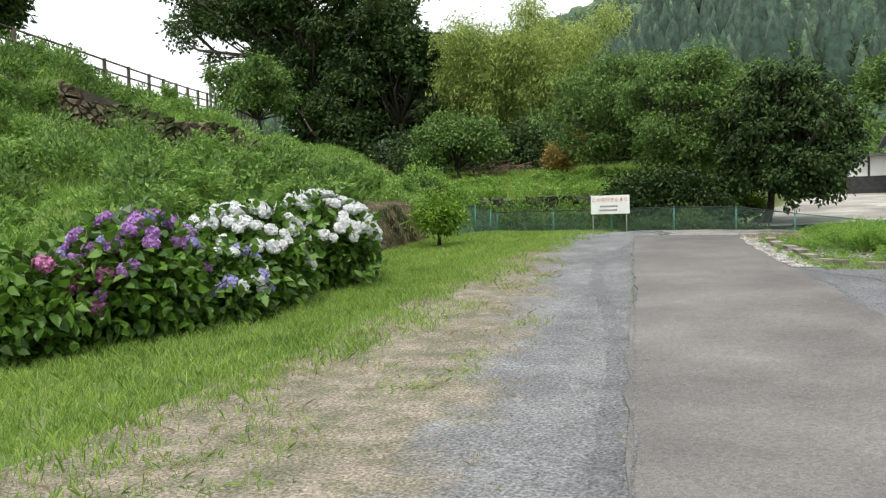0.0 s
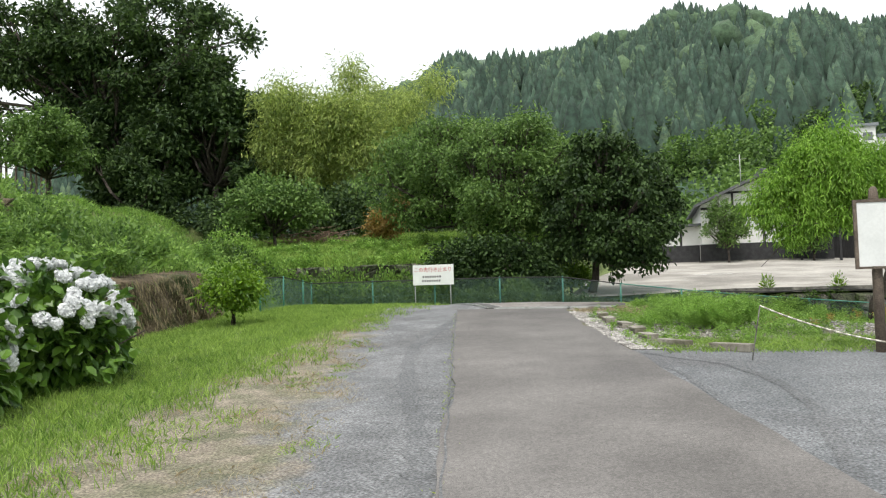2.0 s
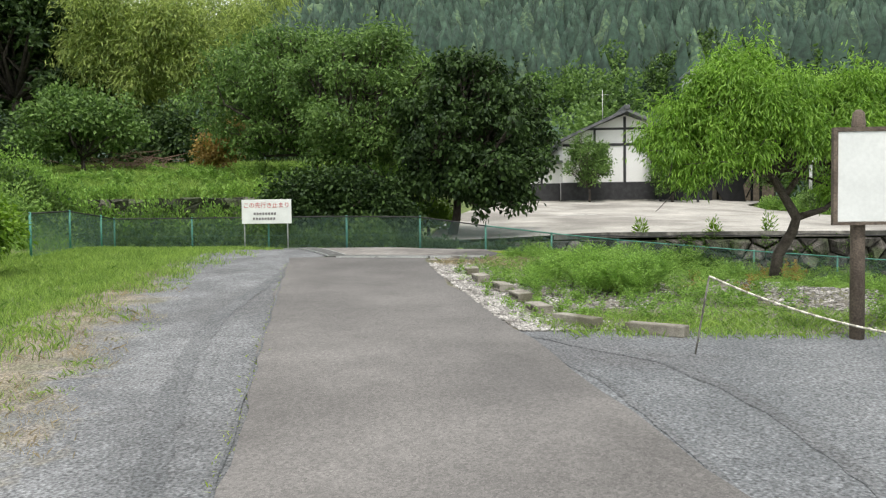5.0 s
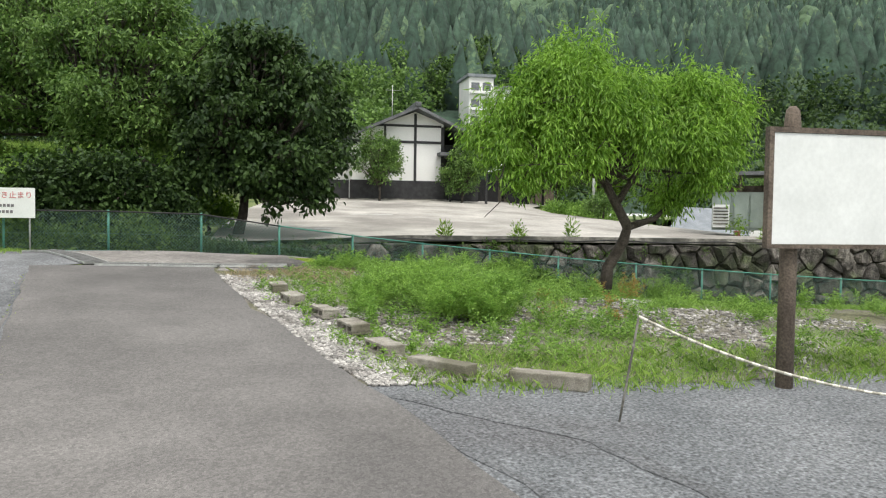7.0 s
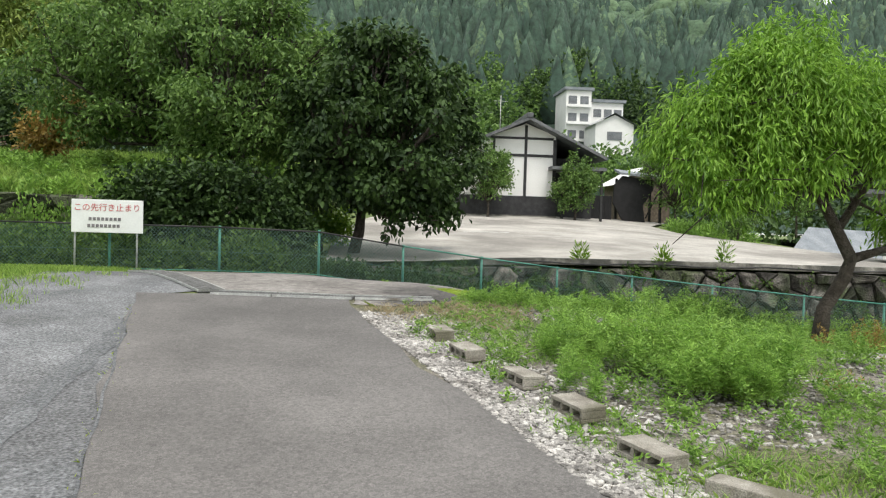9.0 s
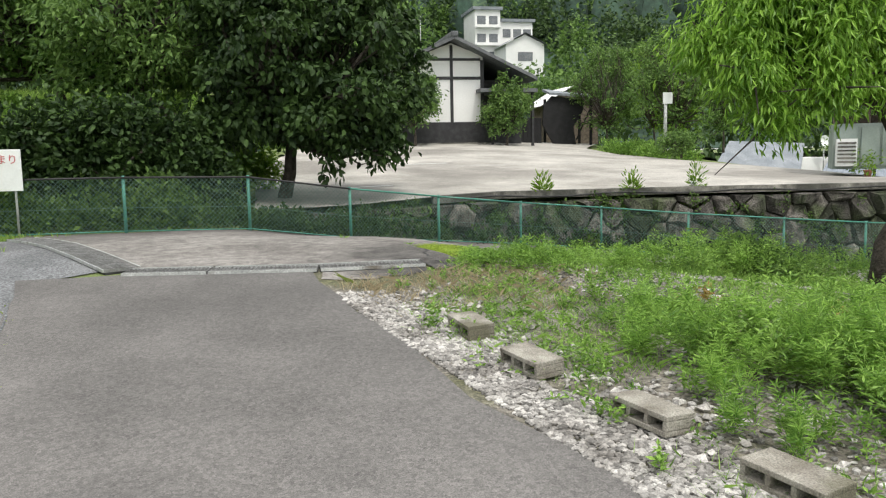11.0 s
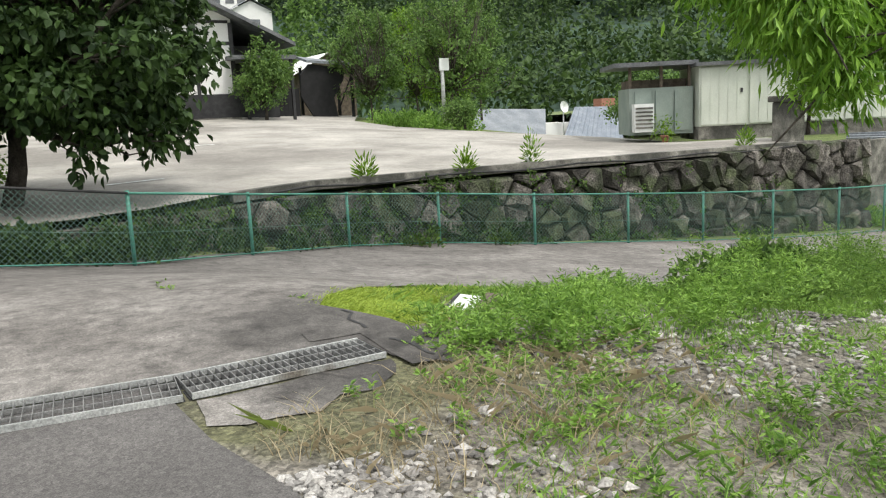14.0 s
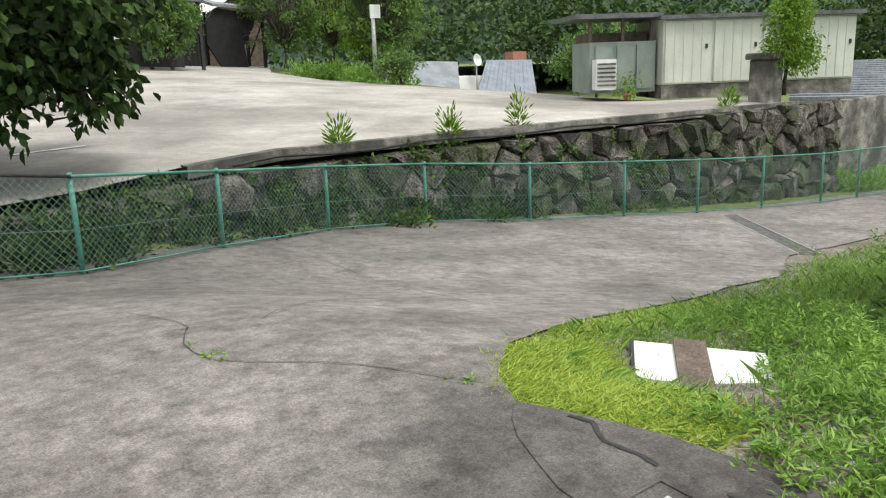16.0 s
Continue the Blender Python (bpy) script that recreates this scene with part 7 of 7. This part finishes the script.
# loose stone on the bed
rng = np.random.default_rng(140)
p = np.concatenate([scatter(rng, 52000, -0.2, 3, 14.9, 21.5, lambda x, y: (x > right_edge(y) + 0.01) & (x < right_edge(y) + 0.52 + 0.16 * np.sin(3 * y)) & (y < bed_far(x) - 0.4)), scatter(rng, 16000, -0.2, 7, 14.9, 22, lambda x, y: (x > right_edge(y) + 0.01) & (y < bed_far(x) - 0.5) & ((x < right_edge(y) + 0.9) | (noise_field(x, y) < 0.05)))])
n = len(p)
s = rng.uniform(0.009, 0.026, (n, 1, 1))
octa = np.array([(1, 0, 0), (-1, 0, 0), (0, 1, 0), (0, -1, 0), (0, 0, 0.7), (0, 0, -0.7)])
of = np.array([(0, 2, 4), (2, 1, 4), (1, 3, 4), (3, 0, 4), (2, 0, 5), (1, 2, 5), (3, 1, 5), (0, 3, 5)])
bm = bmesh.new()
bmesh.ops.create_icosphere(bm, subdivisions=1, radius=1.0)
ball, ball_f = np.array([tuple(v.co) for v in bm.verts]), np.array([[v.index for v in f.verts] for f in bm.faces])
bm.free()
q = rng.uniform(0, 6.28, n)
shape = ball[None] * rng.uniform(0.78, 1.2, (n, 12, 1)) * np.stack([rng.uniform(0.9, 1.5, n), rng.uniform(0.7, 1.1, n), rng.uniform(0.5, 0.85, n)], -1)[:, None]
shape = np.stack([shape[..., 0] * np.cos(q)[:, None] - shape[..., 1] * np.sin(q)[:, None], shape[..., 0] * np.sin(q)[:, None] + shape[..., 1] * np.cos(q)[:, None], shape[..., 2]], -1)
V = np.column_stack([p, land(p[:, 0], p[:, 1]) + 0.026])[:, None, :] + shape * s
solid("crushed_stone", mesh_of("crushed_stone", V.reshape(-1, 3), (np.arange(n)[:, None, None] * 12 + ball_f[None]).reshape(-1, 3), M["pebble"]), "pale crushed stone scattered over the bed", "stones", "stuff")

# moss and the fallen panel
rng = np.random.default_rng(150)
p = scatter(rng, 9000, 0.9, 5, 21.9, 24.6, lambda x, y: (np.abs(y - np.interp(x, [0.95, 1.1, 1.6, 2.3, 3.5, 5.8], [22.6, 22.85, 23.2, 23.55, 23.95, 24.6])) < 0.28 - 0.03 * x))
p = np.concatenate([p, scatter(rng, 12000, 0.9, 2.2, 22.1, 23.4, lambda x, y: (x > np.interp(y, [22.1, 22.3, 22.6, 22.75, 23.1, 23.4], [1.2, 1.14, 1.03, 0.92, 1.12, 1.5])) & (x < np.interp(y, [22.1, 22.5, 23.0, 23.4], [1.6, 1.75, 1.95, 2.2])))])
blades("green_cover", scatter(rng, 5000, 1.2, 9, 22, 25.5, lambda x, y: (y < bed_far(x) + 0.1) & (y > bed_far(x) - 1.0) & ~((np.abs(x - 2.2) < 0.5) & (np.abs(y - 22.9) < 0.48))), 0.05, 0.012, "weed", "low green cover along the concrete edge", 152, 5, 0.06, 1.0)
blades("moss", p, 0.035, 0.014, "moss", "yellow-green moss creeping over the concrete edge", 151, 4, 0.04, 1.0)
ob = thing("fallen_panel", "fallen white panel lying in the moss", "panel", (2.36, 22.86, 0.6))
zp = float(land(2.36, 22.86)) + 0.085
m_ = pose(2.36, 22.86, zp, 7, 4, -50)
def flat_box(name, b, material):
    V, F = box_arrays([b])
    return mesh_of(name, [tuple(m_ @ Vector(v)) for v in V], F, material)
part("sheet", flat_box("sheet", (-0.33, -0.27, 0, 0.36, 0.27, 0.02), M["white_board"]), ob)
part("batten", flat_box("batten", (-0.12, -0.29, 0.022, 0.05, 0.3, 0.045), M["old_wood"]), ob, "weathered wooden batten")
part("edge", flat_box("edge", (-0.35, -0.275, -0.01, -0.332, 0.275, 0.03), M["black_wood"]), ob)

rng = np.random.default_rng(160)
PEB = []
for i in range(4):
    me = bpy.data.meshes.new("pebble")
    me.from_pydata((octa * np.random.default_rng(600 + i).uniform(0.6, 1.4, (6, 1))).tolist(), [], of.tolist())
    me.materials.append(M["pebble_one"])
    PEB.append(me)
bed_ob = bpy.data.objects["gravel_bed"]
for i in range(260):
    y = rng.uniform(15.2, 20.8)
    x = right_edge(y) + rng.uniform(0.05, 1.0)
    pb = new("pebble", PEB[i % 4])
    pb.parent = bed_ob
    s_ = rng.uniform(0.018, 0.036)
    pb.matrix_basis = Matrix.Translation((x, y, float(land(x, y)) + 0.034)) @ Euler((rng.normal() * 0.3, rng.normal() * 0.3, rng.uniform(0, 6))).to_matrix().to_4x4() @ Matrix.Diagonal((s_ * 1.3, s_, s_ * 0.9, 1))

# growth on the yard's wall, a tuft in the crack, weeds below the low wall
rng = np.random.default_rng(181)
blobs = []
for _ in range(84):
    x = rng.uniform(-1.2, 7.5) if rng.uniform() < 0.75 else rng.uniform(7, 16)
    y = float(np.interp(x, [q[0] for q in WALL_LINE], [q[1] for q in WALL_LINE])) - 0.03
    zf = low_z(x, y)
    r_ = rng.uniform(0.12, 0.34)
    blobs.append((x, y, rng.uniform(zf + 0.1, 0.9), r_, 0.12, r_ * 0.8))
solid("wall_creeper", leaf_cloud("wall_creeper", blobs, 13000, 0.07, 0.05, M["cherry_leaf"], 182, 0.4, 5, 0.05, round_leaf=True), "green creepers growing on the stone wall", "creeper", "stuff")
plants("crack_tuft", [(0.27, 24.15, 0.1, 0.06), (0.3, 24.05, 0.07, 0.05), (0.38, 24.75, 0.05, 0.04), (0.95, 23.06, 0.1, 0.04)], "small weeds in the concrete's cracks", "weed", 183, (0.03, 0.012), 30, 30)
spots = [(rng.uniform(19.6, 27), rng.uniform(29.8, 30.7), rng.uniform(0.25, 0.5), rng.uniform(0.25, 0.6)) for _ in range(46)]
weeds("low_wall_weeds", spots, "bright weeds below the low concrete wall", "weed", 184, (0.12, 0.05), 110)

spots = []
for _ in range(60):
    x = rng.uniform(-1.5, 1.6) if rng.uniform() < 0.7 else rng.uniform(1.6, 9)
    y0 = float(np.interp(x, [q[0] for q in POSTS[6:]], [q[1] for q in POSTS[6:]])) + 0.25
    y1 = float(np.interp(x, [q[0] for q in WALL_LINE], [q[1] for q in WALL_LINE])) - 0.1
    if y1 > y0:
        spots.append((x, rng.uniform(y0, y1), rng.uniform(0.18, 0.36), rng.uniform(0.25, 0.55)))
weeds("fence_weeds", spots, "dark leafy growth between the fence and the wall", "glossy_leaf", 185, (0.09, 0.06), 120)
